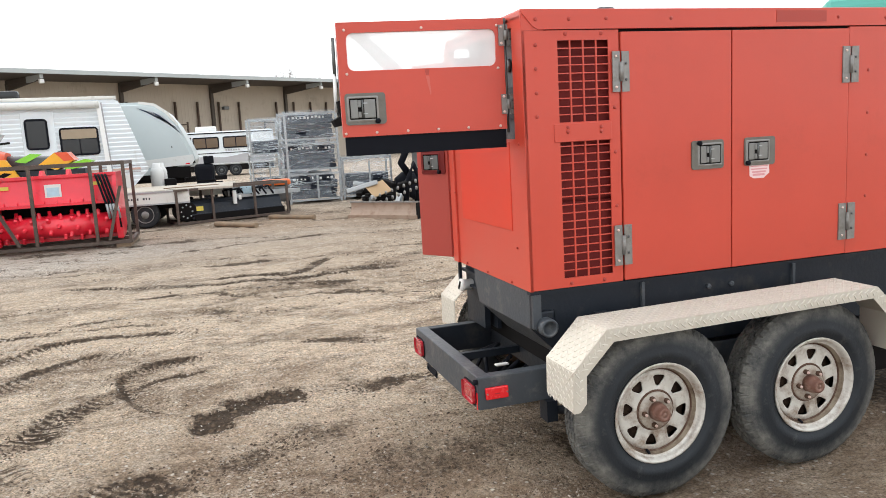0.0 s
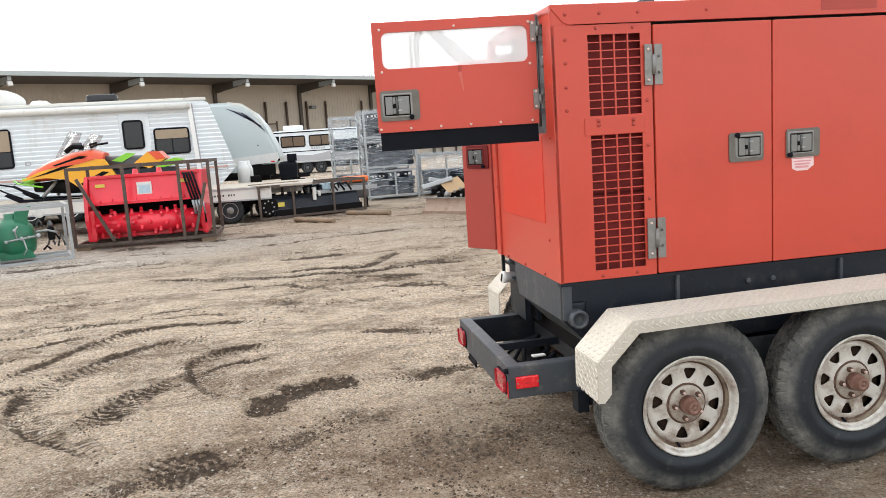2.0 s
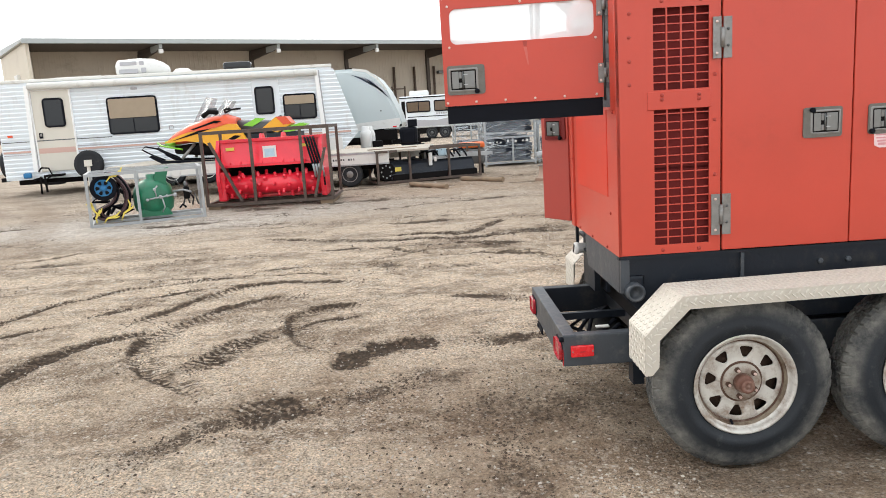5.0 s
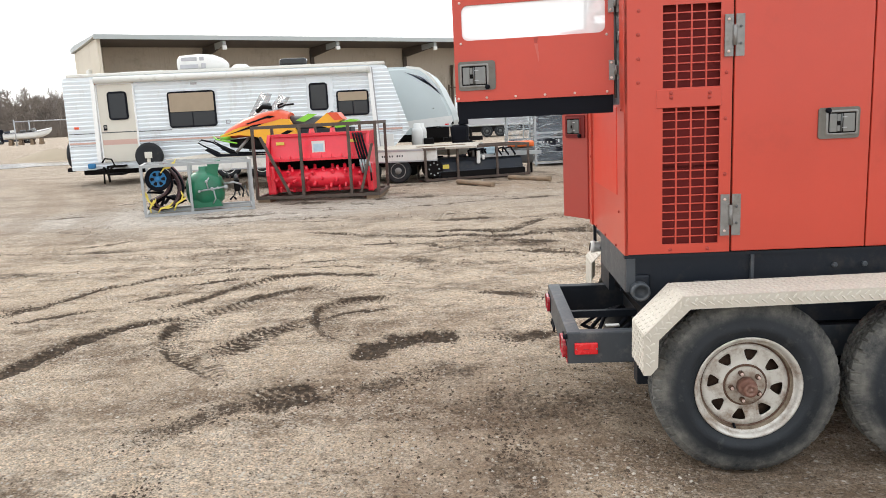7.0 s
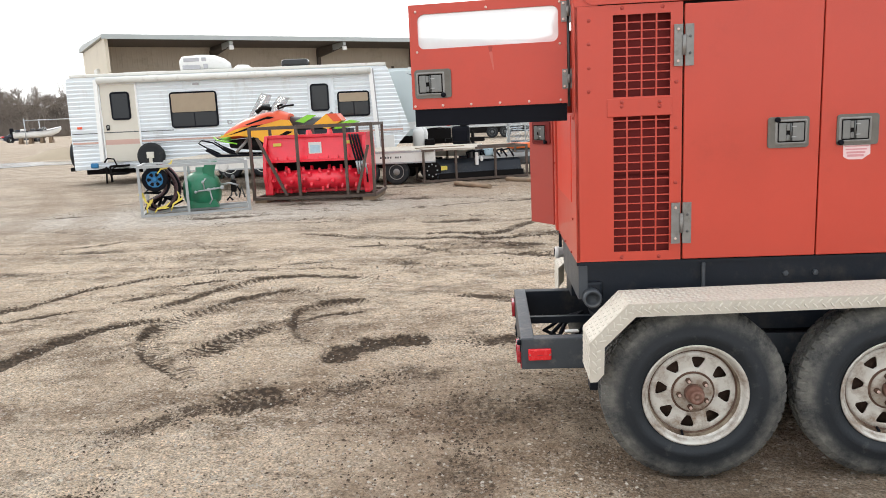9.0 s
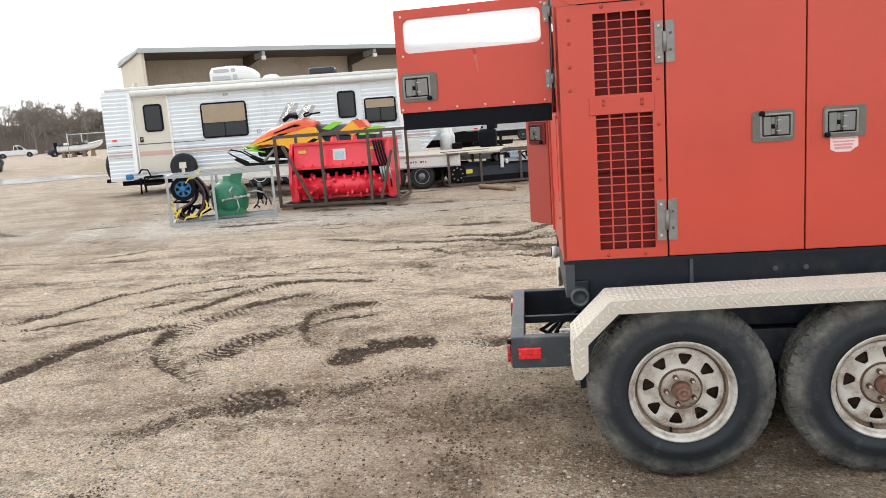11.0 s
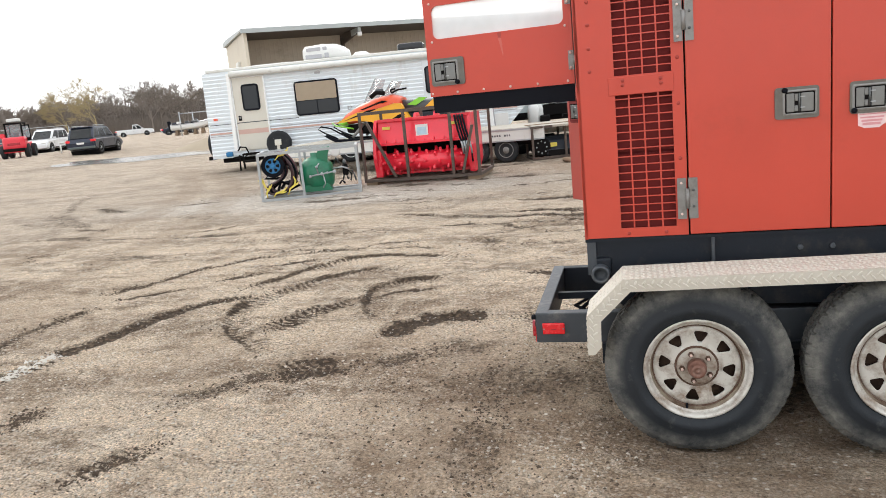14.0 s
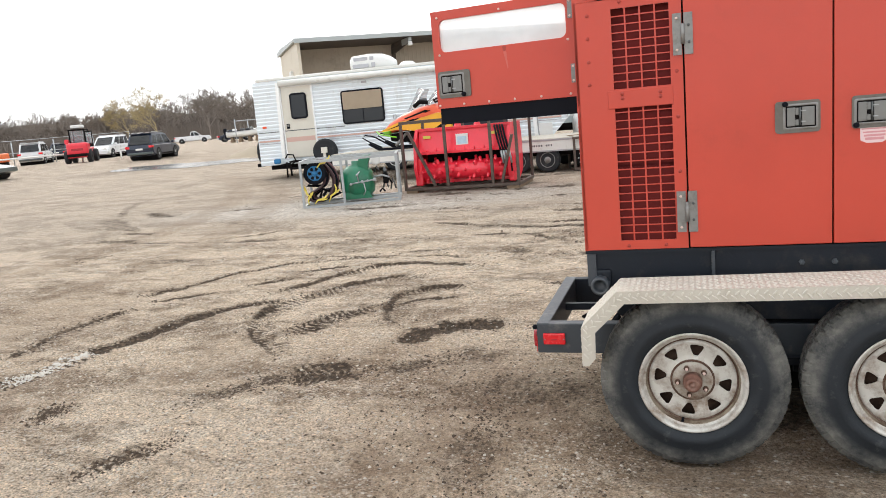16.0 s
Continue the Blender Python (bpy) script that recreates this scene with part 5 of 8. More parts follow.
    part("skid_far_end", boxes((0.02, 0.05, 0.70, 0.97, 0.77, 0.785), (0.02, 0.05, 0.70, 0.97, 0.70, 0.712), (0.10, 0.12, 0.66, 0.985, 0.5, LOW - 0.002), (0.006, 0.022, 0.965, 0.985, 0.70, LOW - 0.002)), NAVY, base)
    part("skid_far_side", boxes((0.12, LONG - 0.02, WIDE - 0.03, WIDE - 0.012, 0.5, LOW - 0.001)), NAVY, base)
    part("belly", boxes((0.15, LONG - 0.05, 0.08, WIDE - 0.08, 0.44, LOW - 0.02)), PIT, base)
    # added block that keeps light from passing under the trailer
    part("underside_blocker", rbox(0.50, 2.5, 0.085, WIDE - 0.085, 0.15, 0.44, 0.03), PIT, base, "black block added under the skid to stop light between the wheels")
    bm = lathe(bmesh.new(), [(0.026, 0.12), (0.028, 0.0), (0.033, -0.004), (0.033, -0.022), (0.026, -0.027)], 24, "x", (0, 0.87, 0.708))
    part("filler_cap", bm, WHITE, base, "white plastic fuel filler cap")
    part("filler_plate", boxes((0.045, 0.075, 0.70, 0.965, 0.50, LOW - 0.004)), NAVY, base, "dark plate behind the filler cap")
    slot = boxes((-0.0315, -0.026, -0.006, 0.006, -0.026, 0.026))
    slot.transform(Matrix.Translation((0, 0.87, 0.708)) @ pose(0, 0, 0, 35, 0, 0))
    part("filler_slot", slot, PIT, base)
    bm = bmesh.new()
    lathe(bm, [(0.030, 0.04), (0.041, 0.012), (0.041, -0.045), (0.038, -0.050), (0.029, -0.050), (0.028, -0.02), (0.002, -0.018)], 28, "y", (0.062, 0, 0.668))
    part("drain_pipe", bm, NAVY_LT, base, "round open drain pipe stub")
    part("drain_boss", rbox(0.03, 0.11, 0.0, 0.014, 0.655, 0.735, 0.012), NAVY, base)
    bolts = part("skid_bolt", lathe(bmesh.new(), [(0.012, 0.012), (0.012, 0.0), (0.006, -0.002)], 6, "y", smooth=False), NAVY_LT, base)
    bolts.location = (0.895, 0, 0.748)
    again(bolts, 1.02, 0, 0.748)

    # trailer frame
    bm = bmesh.new()
    fr = part("trailer_frame", rbox(-0.252, 3.3, 0.018, 0.078, 0.332, 0.476, 0.006), NAVY_LT, g, "dark grey steel trailer frame")
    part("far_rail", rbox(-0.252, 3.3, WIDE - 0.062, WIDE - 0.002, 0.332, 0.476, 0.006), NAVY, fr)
    part("bumper", rbox(-0.254, -0.192, 0.020, WIDE - 0.004, 0.334, 0.478, 0.006), NAVY_LT, fr, "worn grey rear cross tube")
    for x0, x1, z0, z1 in ((0.16, 0.22, 0.36, 0.45), (1.0, 1.08, 0.34, 0.46), (2.2, 2.28, 0.34, 0.46)):
        part("cross_tube", boxes((x0, x1, 0.078, WIDE - 0.062, z0, z1)), NAVY, fr)
    part("inner_bar", boxes((-0.192, 0.9, 0.53, 0.56, 0.40, 0.435)), NAVY, fr, "dark bar lengthwise inside the frame")
    part("paper_scrap", rbox(-0.02, 0.05, 0.40, 0.43, 0.385, 0.395, 0.004, 1), LABELW, fr)
    bm = bmesh.new()
    bar(bm, (3.25, 0.05, 0.40), (4.3, WIDE / 2 - 0.04, 0.40), 0.1)
    bar(bm, (3.25, WIDE - 0.03, 0.40), (4.3, WIDE / 2 + 0.04, 0.40), 0.1)
    sweep(bm, [(4.1, WIDE / 2, 0.02), (4.1, WIDE / 2, 0.8)], 0.04, 10)
    part("tongue", bm, NAVY, fr)
    for x0, x1, z0 in ((0.74, 0.92, 0.30), (0.05, 0.10, 0.24), (1.6, 1.66, 0.24)):
        part("spring_hanger", boxes((x0, x1, -0.015, 0.06, z0, 0.334)), NAVY, fr)
    for wx, a, c in ((0.43, 0.08, 0.82), (1.22, 0.86, 1.6)):
        part("axle", sweep(bmesh.new(), [(wx, -0.10, 0.309), (wx, WIDE + 0.10, 0.309)], 0.032, 10), NAVY, fr)
        part("leaf_spring", sweep(bmesh.new(), [(a, 0.02, 0.28), (wx, 0.02, 0.245), (c, 0.02, 0.29)], 0.02, 6), NAVY, fr)
    for k in range(3):
        bm = bmesh.new()
        sweep(bm, [(0.1, 0.3 + 0.1 * k, 0.40), (0.02, 0.36 + 0.1 * k, 0.33 - 0.02 * k), (-0.05 - 0.03 * k, 0.45 + 0.08 * k, 0.34), (0.0, 0.6 + 0.05 * k, 0.38), (0.1, 0.66, 0.42)], 0.012, 6)
        part("cable", bm, BLACK, fr, "loose black cable inside the frame")
    for y0, y1 in ((0.04, 0.185), (0.835, 0.975)):
        bm = rbox(-0.266, -0.25, y0, y1, 0.352, 0.434, 0.022, 3)
        part("tail_lamp", bm, REDLENS_D, fr, "dark red oval tail lamp")
        part("lamp_gasket", prism(bmesh.new(), rounded(y0 - 0.008, y1 + 0.008, 0.344, 0.442, 0.03), -0.258, -0.252, "x"), BLACK, fr)
    part("reflector_tape", boxes((-0.2565, -0.2545, 0.021, 0.035, 0.335, 0.41)), REDLENS, fr)
    mk = part("side_marker", rbox(-0.222, -0.118, 0.004, 0.018, 0.377, 0.431, 0.006), REDLENS, fr, "bright red side marker lamp")
    for x in (-0.218, -0.128):
        part("marker_screw", boxes((x, x + 0.006, 0.002, 0.005, 0.401, 0.407)), STEEL, mk)
    part("marker_mark", boxes((-0.182, -0.158, 0.0025, 0.004, 0.40, 0.404)), REDLENS_D, mk)
    part("bumper_knob", lathe(bmesh.new(), [(0.012, -0.252), (0.012, -0.268), (0.006, -0.272)], 10, "x", (0, 0.025, 0.458)), BLACK, fr)
    part("plate_bracket", boxes((-0.258, -0.252, 0.62, 0.78, 0.300, 0.334), (-0.262, -0.252, 0.625, 0.645, 0.306, 0.322), (-0.262, -0.252, 0.755, 0.775, 0.306, 0.322)), BLACK, fr)
    fender(g, False)
    fender(g, True)
    for wx in (0.430, 1.222):
        wheel(g, wx + 0.014, -0.292, 0.309, -1)
        wheel(g, wx, WIDE + 0.292, 0.309, 1)

    # control-bay flap, swung wide open on the rear corner
    h0, h1 = Vector((-0.014, 0.150, 0)), Vector((-0.711, 0.232, 0))
    d = (h1 - h0).normalized()
    M = Matrix.Translation(h0) @ Matrix(((-d.x, d.y, 0, 0), (-d.y, -d.x, 0, 0), (0, 0, 1, 0), (0, 0, 0, 1)))
    # in flap space: x runs from the free edge (-0.70) to the hinge (0), -y faces outwards
    def fp(name, bm, material, parent, label=""):
        bm.transform(M)
        return part(name, bm, material, parent, label)
    us = [-0.700, -0.662, -0.634, -0.064, -0.036, -0.0]
    vs = [1.516, 1.782, 1.806, 1.910, 1.934, 1.976]
    bm = bmesh.new()
    holed(bm, us, vs, lambda i, j: not (1 <= i <= 3 and 1 <= j <= 3), lambda u, v: (u, -0.004, v), (0, 0.022, 0))
    flap = fp("flap_door", bm, RED, g, "red control-bay flap swung open, with a hazy window")
    for cx, cz, sx, sz in ((-0.662, 1.782, 1, 1), (-0.662, 1.934, 1, -1), (-0.036, 1.782, -1, 1), (-0.036, 1.934, -1, -1)):
        arc = [(cx, cz)] + [(cx + sx * 0.03 * (1 - math.sin(radians(a))), cz + sz * 0.03 * (1 - math.cos(radians(a)))) for a in range(0, 91, 15)]
        fp("window_corner", prism(bmesh.new(), arc, -0.004, 0.018, "y"), RED, flap)
    fp("window", boxes((-0.67, -0.03, 0.006, 0.010, 1.776, 1.94)), POLY, flap, "hazy scratched polycarbonate window").visible_shadow = False
    fp("rubber_skirt", boxes((-0.692, -0.004, 0.004, 0.016, 1.438, 1.520)), BLACK, flap, "black rubber skirt along the lower edge")
    fp("return_edge", boxes((-0.700, -0.690, 0.018, 0.045, 1.52, 1.976), (-0.69, -0.004, 0.018, 0.045, 1.966, 1.976)), RED, flap)
    latch(flap, -0.601, -0.004, 1.628, -1, M, knob=(1, -1))
    hinge(flap, -0.024, 0.036, 1.862, 1.948, -0.006, M)
    hinge(flap, -0.022, 0.038, 1.578, 1.662, -0.006, M)
    bm = bmesh.new()
    sweep(bm, [(0.006, 0.004, 1.50), (0.006, 0.004, 1.975)], 0.006, 6)
    fp("hinge_rod", bm, STEEL_D, flap)
    for x, z in ((-0.668, 1.945), (-0.35, 1.946), (-0.03, 1.947), (-0.668, 1.770), (-0.03, 1.772), (-0.688, 1.530), (-0.56, 1.530), (-0.43, 1.530), (-0.30, 1.530), (-0.17, 1.530), (-0.03, 1.530)):
        fp("screw", lathe(bmesh.new(), [(0.0058, -0.004), (0.0058, -0.007), (0.0025, -0.009)], 10, "y", (x, 0, z)), SCREW, flap)
    bm = bmesh.new()
    prism(bm, [(-0.345, 1.778), (-0.325, 1.778), (-0.329, 1.755), (-0.341, 1.755)], -0.006, -0.004, "y")
    fp("catch", bm, RED_IN, flap)
    fp("drip_stain", prism(bmesh.new(), [(-0.342, 1.752), (-0.327, 1.752), (-0.322, 1.68), (-0.325, 1.672)], -0.0046, -0.004, "y"), RED_FADE, flap, "pale drip stain under the catch")
    # far rear door, open beyond the corner
    e0, e1 = Vector((-0.015, 1.0, 0)), Vector((-0.132, 1.186, 0))
    d2 = (e1 - e0).normalized()
    N = Matrix.Translation(e0) @ Matrix(((-d2.x, d2.y, 0, 0), (-d2.y, -d2.x, 0, 0), (0, 0, 1, 0), (0, 0, 0, 1)))
    ln = (e1 - e0).length
    bm = rbox(-ln, 0, -0.004, 0.024, 0.842, 1.885, 0.004)
    bm.transform(N)
    # the shade on this door is put into its darker red
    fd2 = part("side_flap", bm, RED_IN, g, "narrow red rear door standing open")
    latch(fd2, -0.100, -0.004, 1.36, -1, N, RED_DK, STEEL_D, knob=(1, -1))
    return g


generator_trailer()

# ---- travel trailers ----
def rv_window(parent_part, x0, x1, z0, z1, y, blind=0.0):
    w = part("window", prism(bmesh.new(), rounded(x0, x1, z0, z1, 0.09, 5), y - 0.03, y, "y"), BLACK, parent_part, "dark-framed window with tinted glass")
    t = 0.045
    zm = z1 - t - (z1 - z0 - 2 * t) * blind
    if blind < 1:
        part("pane", prism(bmesh.new(), rounded(x0 + t, x1 - t, z0 + t, zm - 0.008, 0.03, 3), y - 0.036, y - 0.02, "y"), GLASS_D, w)
        if x1 - x0 > 0.7:
            part("sash", boxes(((x0 + x1) / 2 - 0.012, (x0 + x1) / 2 + 0.012, y - 0.039, y - 0.02, z0 + t, zm - 0.01)), BLACK, w)
    if blind:
        part("blind", prism(bmesh.new(), rounded(x0 + t, x1 - t, zm + 0.008, z1 - t, 0.03, 3), y - 0.036, y - 0.02, "y"), BLIND, w, "tan blind behind the glass")
    return w


def simple_wheel(parent_thing, x, y, z, r, w, rim_mat, side=-1):
    wh = new("wheel")
    wh.parent = parent_thing
    wh.location = (x, y, z)
    wh.scale = (1, -side, 1)
    part("tyre", lathe(bmesh.new(), [(r * 0.60, 0.02), (r * 0.78, 0.0), (r * 0.94, 0.012), (r, 0.05), (r, w - 0.05), (r * 0.94, w - 0.01), (r * 0.6, w)], 32), TYRE, wh)
    part("rim", lathe(bmesh.new(), [(r * 0.62, 0.03), (r * 0.60, 0.01), (r * 0.55, 0.02), (r * 0.5, 0.05), (r * 0.3, 0.04), (r * 0.26, 0.015), (r * 0.12, 0.0), (r * 0.02, 0.0)], 28), rim_mat, wh)
    bm = bmesh.new()
    for k in range(6):
        a = k * math.tau / 6
        lathe(bm, [(r * 0.07, 0.05), (r * 0.07, 0.038), (r * 0.03, 0.036)], 8, "y", (r * 0.42 * math.cos(a), 0, r * 0.42 * math.sin(a)))
    part("vent_holes", bm, PIT, wh)
    return wh


def siding(outline_l, outline_r, z0, z1, pitch, y):
    """Horizontal rolled siding between two edges given as functions of height."""
    bm = bmesh.new()
    rows = []
    z = z0
    while z < z1 - 1e-6:
        for dz, dy in ((0, 0.0), (pitch * 0.62, -0.016), (pitch * 0.80, -0.016)):
            zz = min(z + dz, z1)
            rows.append((bm.verts.new((outline_l(zz), y + dy, zz)), bm.verts.new((outline_r(zz), y + dy, zz))))
        z += pitch
    rows.append((bm.verts.new((outline_l(z1), y, z1)), bm.verts.new((outline_r(z1), y, z1))))
    for a, c in zip(rows, rows[1:]):
        bm.faces.new((a[0], a[1], c[1], c[0]))
    return bm


def travel_trailer():
    rv = thing("travel_trailer", "older white travel trailer with ribbed aluminium siding", "travel trailer", Matrix.Translation((-12.08, 15.85, 0)) @ pose(0, 0, 0, 0, 0, 9.76))
    right = lambda z: 8.35 + (2.83 - z) * 0.32 if z > 1.1 else 8.9 - (1.1 - z) * 0.95
    left = lambda z: -0.10 + 0.01 * z
    out = [(-0.10, 0.42), (right(0.42) - 0.05, 0.42), (right(1.1), 1.1), (right(2.6), 2.6), (8.36, 2.78), (8.2, 2.85), (0.20, 2.88), (-0.06, 2.80)]
    body = part("body", prism(bmesh.new(), out, 0.0, 2.4, "y"), SIDING, rv)
    part("siding", siding(left, right, 0.44, 2.74, 0.105, -0.004), SIDING, body, "ribbed white aluminium siding")
    # stripes
    for k, (z, h, m) in enumerate(((1.19, 0.022, GREYST), (1.10, 0.05, SALMON), (1.04, 0.022, GREYST))):
        part("stripe", boxes((-0.06, 0.70, -0.0245, -0.0205, z, z + h), (1.72, 8.7, -0.0245, -0.0205, z, z + h)), m, body)
    part("nameplate", boxes((4.02, 4.05, -0.025, -0.0205, 1.46, 1.57), (4.05, 4.13, -0.025, -0.0205, 1.545, 1.57), (4.05, 4.13, -0.025, -0.0205, 1.46, 1.485), (4.13, 4.15, -0.025, -0.0205, 1.485, 1.545)), GREYST, body)
    d = part("door", rbox(0.78, 1.70, -0.045, 0.0, 0.60, 2.62, 0.02), CREAM, rv, "cream entry door with a dark window")
    part("door_frame", boxes((0.75, 0.785, -0.052, -0.02, 0.58, 2.65), (1.695, 1.73, -0.052, -0.02, 0.58, 2.65), (0.75, 1.73, -0.052, -0.02, 2.615, 2.65)), ARMW, d)
    rv_window(d, 1.04, 1.54, 1.70, 2.43, -0.045, 0)
    part("door_stripe", boxes((0.80, 1.68, -0.048, -0.0445, 1.06, 1.19)), SALMON, d)
    part("door_lock", rbox(0.86, 0.95, -0.07, -0.045, 1.44, 1.58, 0.01), BLACK, d)
    part("door_grip", rbox(0.89, 0.94, -0.085, -0.068, 1.49, 1.56, 0.008), STEEL, d)
    part("door_split", boxes((0.79, 1.69, -0.048, -0.0445, 1.37, 1.395)), STEEL_D, d)
    for x, x1 in ((-0.05, 0.74), (1.74, 2.60)):
        part("belt_seam", boxes((x, x1, -0.025, -0.0205, 1.365, 1.385)), STEEL_D, body, "dark seam line along the siding")
    d = part("door", rbox(6.20, 6.90, -0.04, 0.0, 0.62, 2.58, 0.02), SIDING, rv, "white second entry door with a dark window")
    rv_window(d, 6.27, 6.76, 1.70, 2.42, -0.04, 0)
    rv_window(body, 2.56, 3.80, 1.42, 2.36, -0.012, 0.58)
    rv_window(body, 6.98, 7.84, 1.52, 2.19, -0.012, 0.4)
    bm = bmesh.new()
    sweep(bm, [(0.78, -0.12, 2.73), (7.92, -0.12, 2.71)], 0.085, 12)
    aw = part("awning", bm, ROOFW, rv, "rolled-up off-white awning tube")
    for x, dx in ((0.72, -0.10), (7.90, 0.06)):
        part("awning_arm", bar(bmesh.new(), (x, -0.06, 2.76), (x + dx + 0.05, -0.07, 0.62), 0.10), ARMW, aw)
        # thin grey bar drawn as the shaded edge beside the arm
        part("arm_shade_strip", bar(bmesh.new(), (x + 0.07, -0.03, 2.76), (x + dx + 0.12, -0.03, 0.62), 0.03), GREYST, aw)
    part("roof_edge", rbox(0.05, 8.32, -0.03, 2.43, 2.83, 2.91, 0.02), ROOFW, rv)
    ac = skin(bmesh.new(), [(2.74, 0.36, 2.92, 3.28), (2.80, 0.44, 2.88, 3.34), (3.3, 0.46, 2.88, 3.37), (3.66, 0.45, 2.88, 3.34), (3.86, 0.40, 2.90, 3.26), (3.99, 0.28, 2.94, 3.16), (4.03, 0.12, 2.99, 3.09)], 28)
    ac.transform(Matrix.Translation((0, 1.0, 0)))
    ac = part("air_conditioner", ac, WHITE, rv, "white bullet-shaped rooftop air conditioner")
    for x0, x1, z0, z1 in ((2.88, 3.30, 3.17, 3.27), (3.36, 3.48, 3.17, 3.27), (2.84, 3.32, 2.97, 3.08), (3.40, 3.52, 2.97, 3.10)):
        part("grille", rbox(x0, x1, 0.535, 0.56, z0, z1, 0.01, 1), GREYST, ac, "grey louvre in the shroud")
    part("roof_vent", lathe(bmesh.new(), [(0.26, 2.90), (0.25, 2.98), (0.16, 3.05), (0.02, 3.07)], 20, "z", (4.36, 1.0, 0)), WHITE, rv)
    bm = rbox(5.45, 6.2, 0.7, 1.2, 2.90, 3.15, 0.11, 4)
    part("roof_vent", bm, GLASS_D, rv, "dark plastic roof vent")
    part("roof_board", boxes((1.3, 2.4, 0.4, 1.0, 2.91, 2.95)), ROOFW, rv)
    part("roof_antenna", sweep(bmesh.new(), [(2.7, 0.9, 2.9), (2.75, 0.9, 3.05), (2.9, 0.9, 3.0)], 0.03, 6), BLACK, rv)
    for x in (3.95, 4.85):
        simple_wheel(rv, x, 0.04, 0.34, 0.34, 0.22, WHITE)
    bm = bmesh.new()
    for x0 in (3.5, 4.42):
        prism(bm, [(x0 + 0.45 + 0.44 * math.cos(a * math.pi / 12), 0.36 + 0.42 * math.sin(a * math.pi / 12)) for a in range(13)], -0.006, 0.2, "y")
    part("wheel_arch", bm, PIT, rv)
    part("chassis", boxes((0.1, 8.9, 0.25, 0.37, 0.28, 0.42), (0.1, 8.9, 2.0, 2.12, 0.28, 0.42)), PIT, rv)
    bm = bmesh.new()
    bar(bm, (8.6, 0.3, 0.5), (9.9, 1.15, 0.5), 0.12)
    bar(bm, (8.6, 2.1, 0.5), (9.9, 1.25, 0.5), 0.12)
    part("tongue", bm, PIT, rv)
    for y in (0.98, 1.32):
        part("gas_bottle", lathe(bmesh.new(), [(0.14, 0.56), (0.165, 0.60), (0.165, 0.98), (0.13, 1.08), (0.10, 1.10), (0.10, 1.20), (0.08, 1.21)], 20, "z", (9.14 + 0.12 * (y > 1.1), y, 0)), WHITE, rv, "white gas bottle on the tongue")
    part("battery_box", rbox(9.32, 9.6, 0.9, 1.3, 0.56, 0.78, 0.03), PIT, rv)
    part("bumper", boxes((-0.22, -0.08, 0.0, 2.4, 0.40, 0.50)), PIT, rv)
    sp = simple_wheel(rv, -0.10, 0.62, 0.82, 0.36, 0.22, BLACK)
    sp.rotation_euler = (0, 0, radians(90))
    tagged(sp, "spare tyre in a black cover on the rear end")
    part("ladder_hitch", boxes((0.72, 0.78, -0.5, 0.0, 0.40, 0.46), (0.95, 1.35, -0.42, -0.05, 0.48, 0.53), (0.95, 1.35, -0.48, -0.1, 0.28, 0.33)), PIT, rv, "folded entry step")
    part("blue_rag", rbox(0.36, 0.56, -0.16, -0.06, 0.46, 0.60, 0.04, 2), BLUE, rv, "blue rag tied to the rear step")
    bm = bmesh.new()
    sweep(bm, [(0.80, -0.30, 0.62), (0.92, -0.42, 0.72), (1.10, -0.46, 0.70), (1.16, -0.44, 0.52), (1.02, -0.42, 0.44)], 0.022, 6)
    sweep(bm, [(0.95, -0.36, 0.50), (0.97, -0.40, 0.10)], 0.03, 6)
    sweep(bm, [(0.84, -0.34, 0.50), (0.82, -0.36, 0.06)], 0.025, 6)
    part("step_rail", bm, PIT, rv, "folded black handrail and step legs")
    part("access_hatch", rbox(7.95, 8.45, -0.03, 0.0, 0.62, 0.98, 0.01), WHITE, rv)
    part("porch_lamp", rbox(3.2, 3.36, -0.05, -0.01, 2.52, 2.58, 0.01), GREYST, rv)
    part("marker_lamp", rbox(0.1, 0.22, -0.045, -0.01, 1.5, 1.56, 0.01), SLED_O, rv)
    return rv


travel_trailer()


def loose_wheel(x, y, z, r, label):
    t = thing("spare_wheel", label, "wheel", Matrix.Translation((x, y, z)) @ pose(0, 0, 0, -6, 0, 12))
    part("tyre", lathe(bmesh.new(), [(r * 0.58, 0.02), (r * 0.78, 0.0), (r * 0.95, 0.015), (r, 0.05), (r, 0.16), (r * 0.95, 0.2), (r * 0.58, 0.2)], 36), TYRE, t)
    part("rim", lathe(bmesh.new(), [(r * 0.60, 0.03), (r * 0.56, 0.02), (r * 0.5, 0.06), (r * 0.2, 0.05), (r * 0.05, 0.05)], 28), ROOFW, t)
    part("carrier", boxes((-0.09, 0.09, -0.02, 0.05, -0.06, 0.1), (-0.04, 0.04, 0.0, 0.06, -z, 0.0)), CREAM, t)


loose_wheel(-9.99, 15.75, 0.74, 0.35, "spare wheel on a pale carrier post beside the trailer")


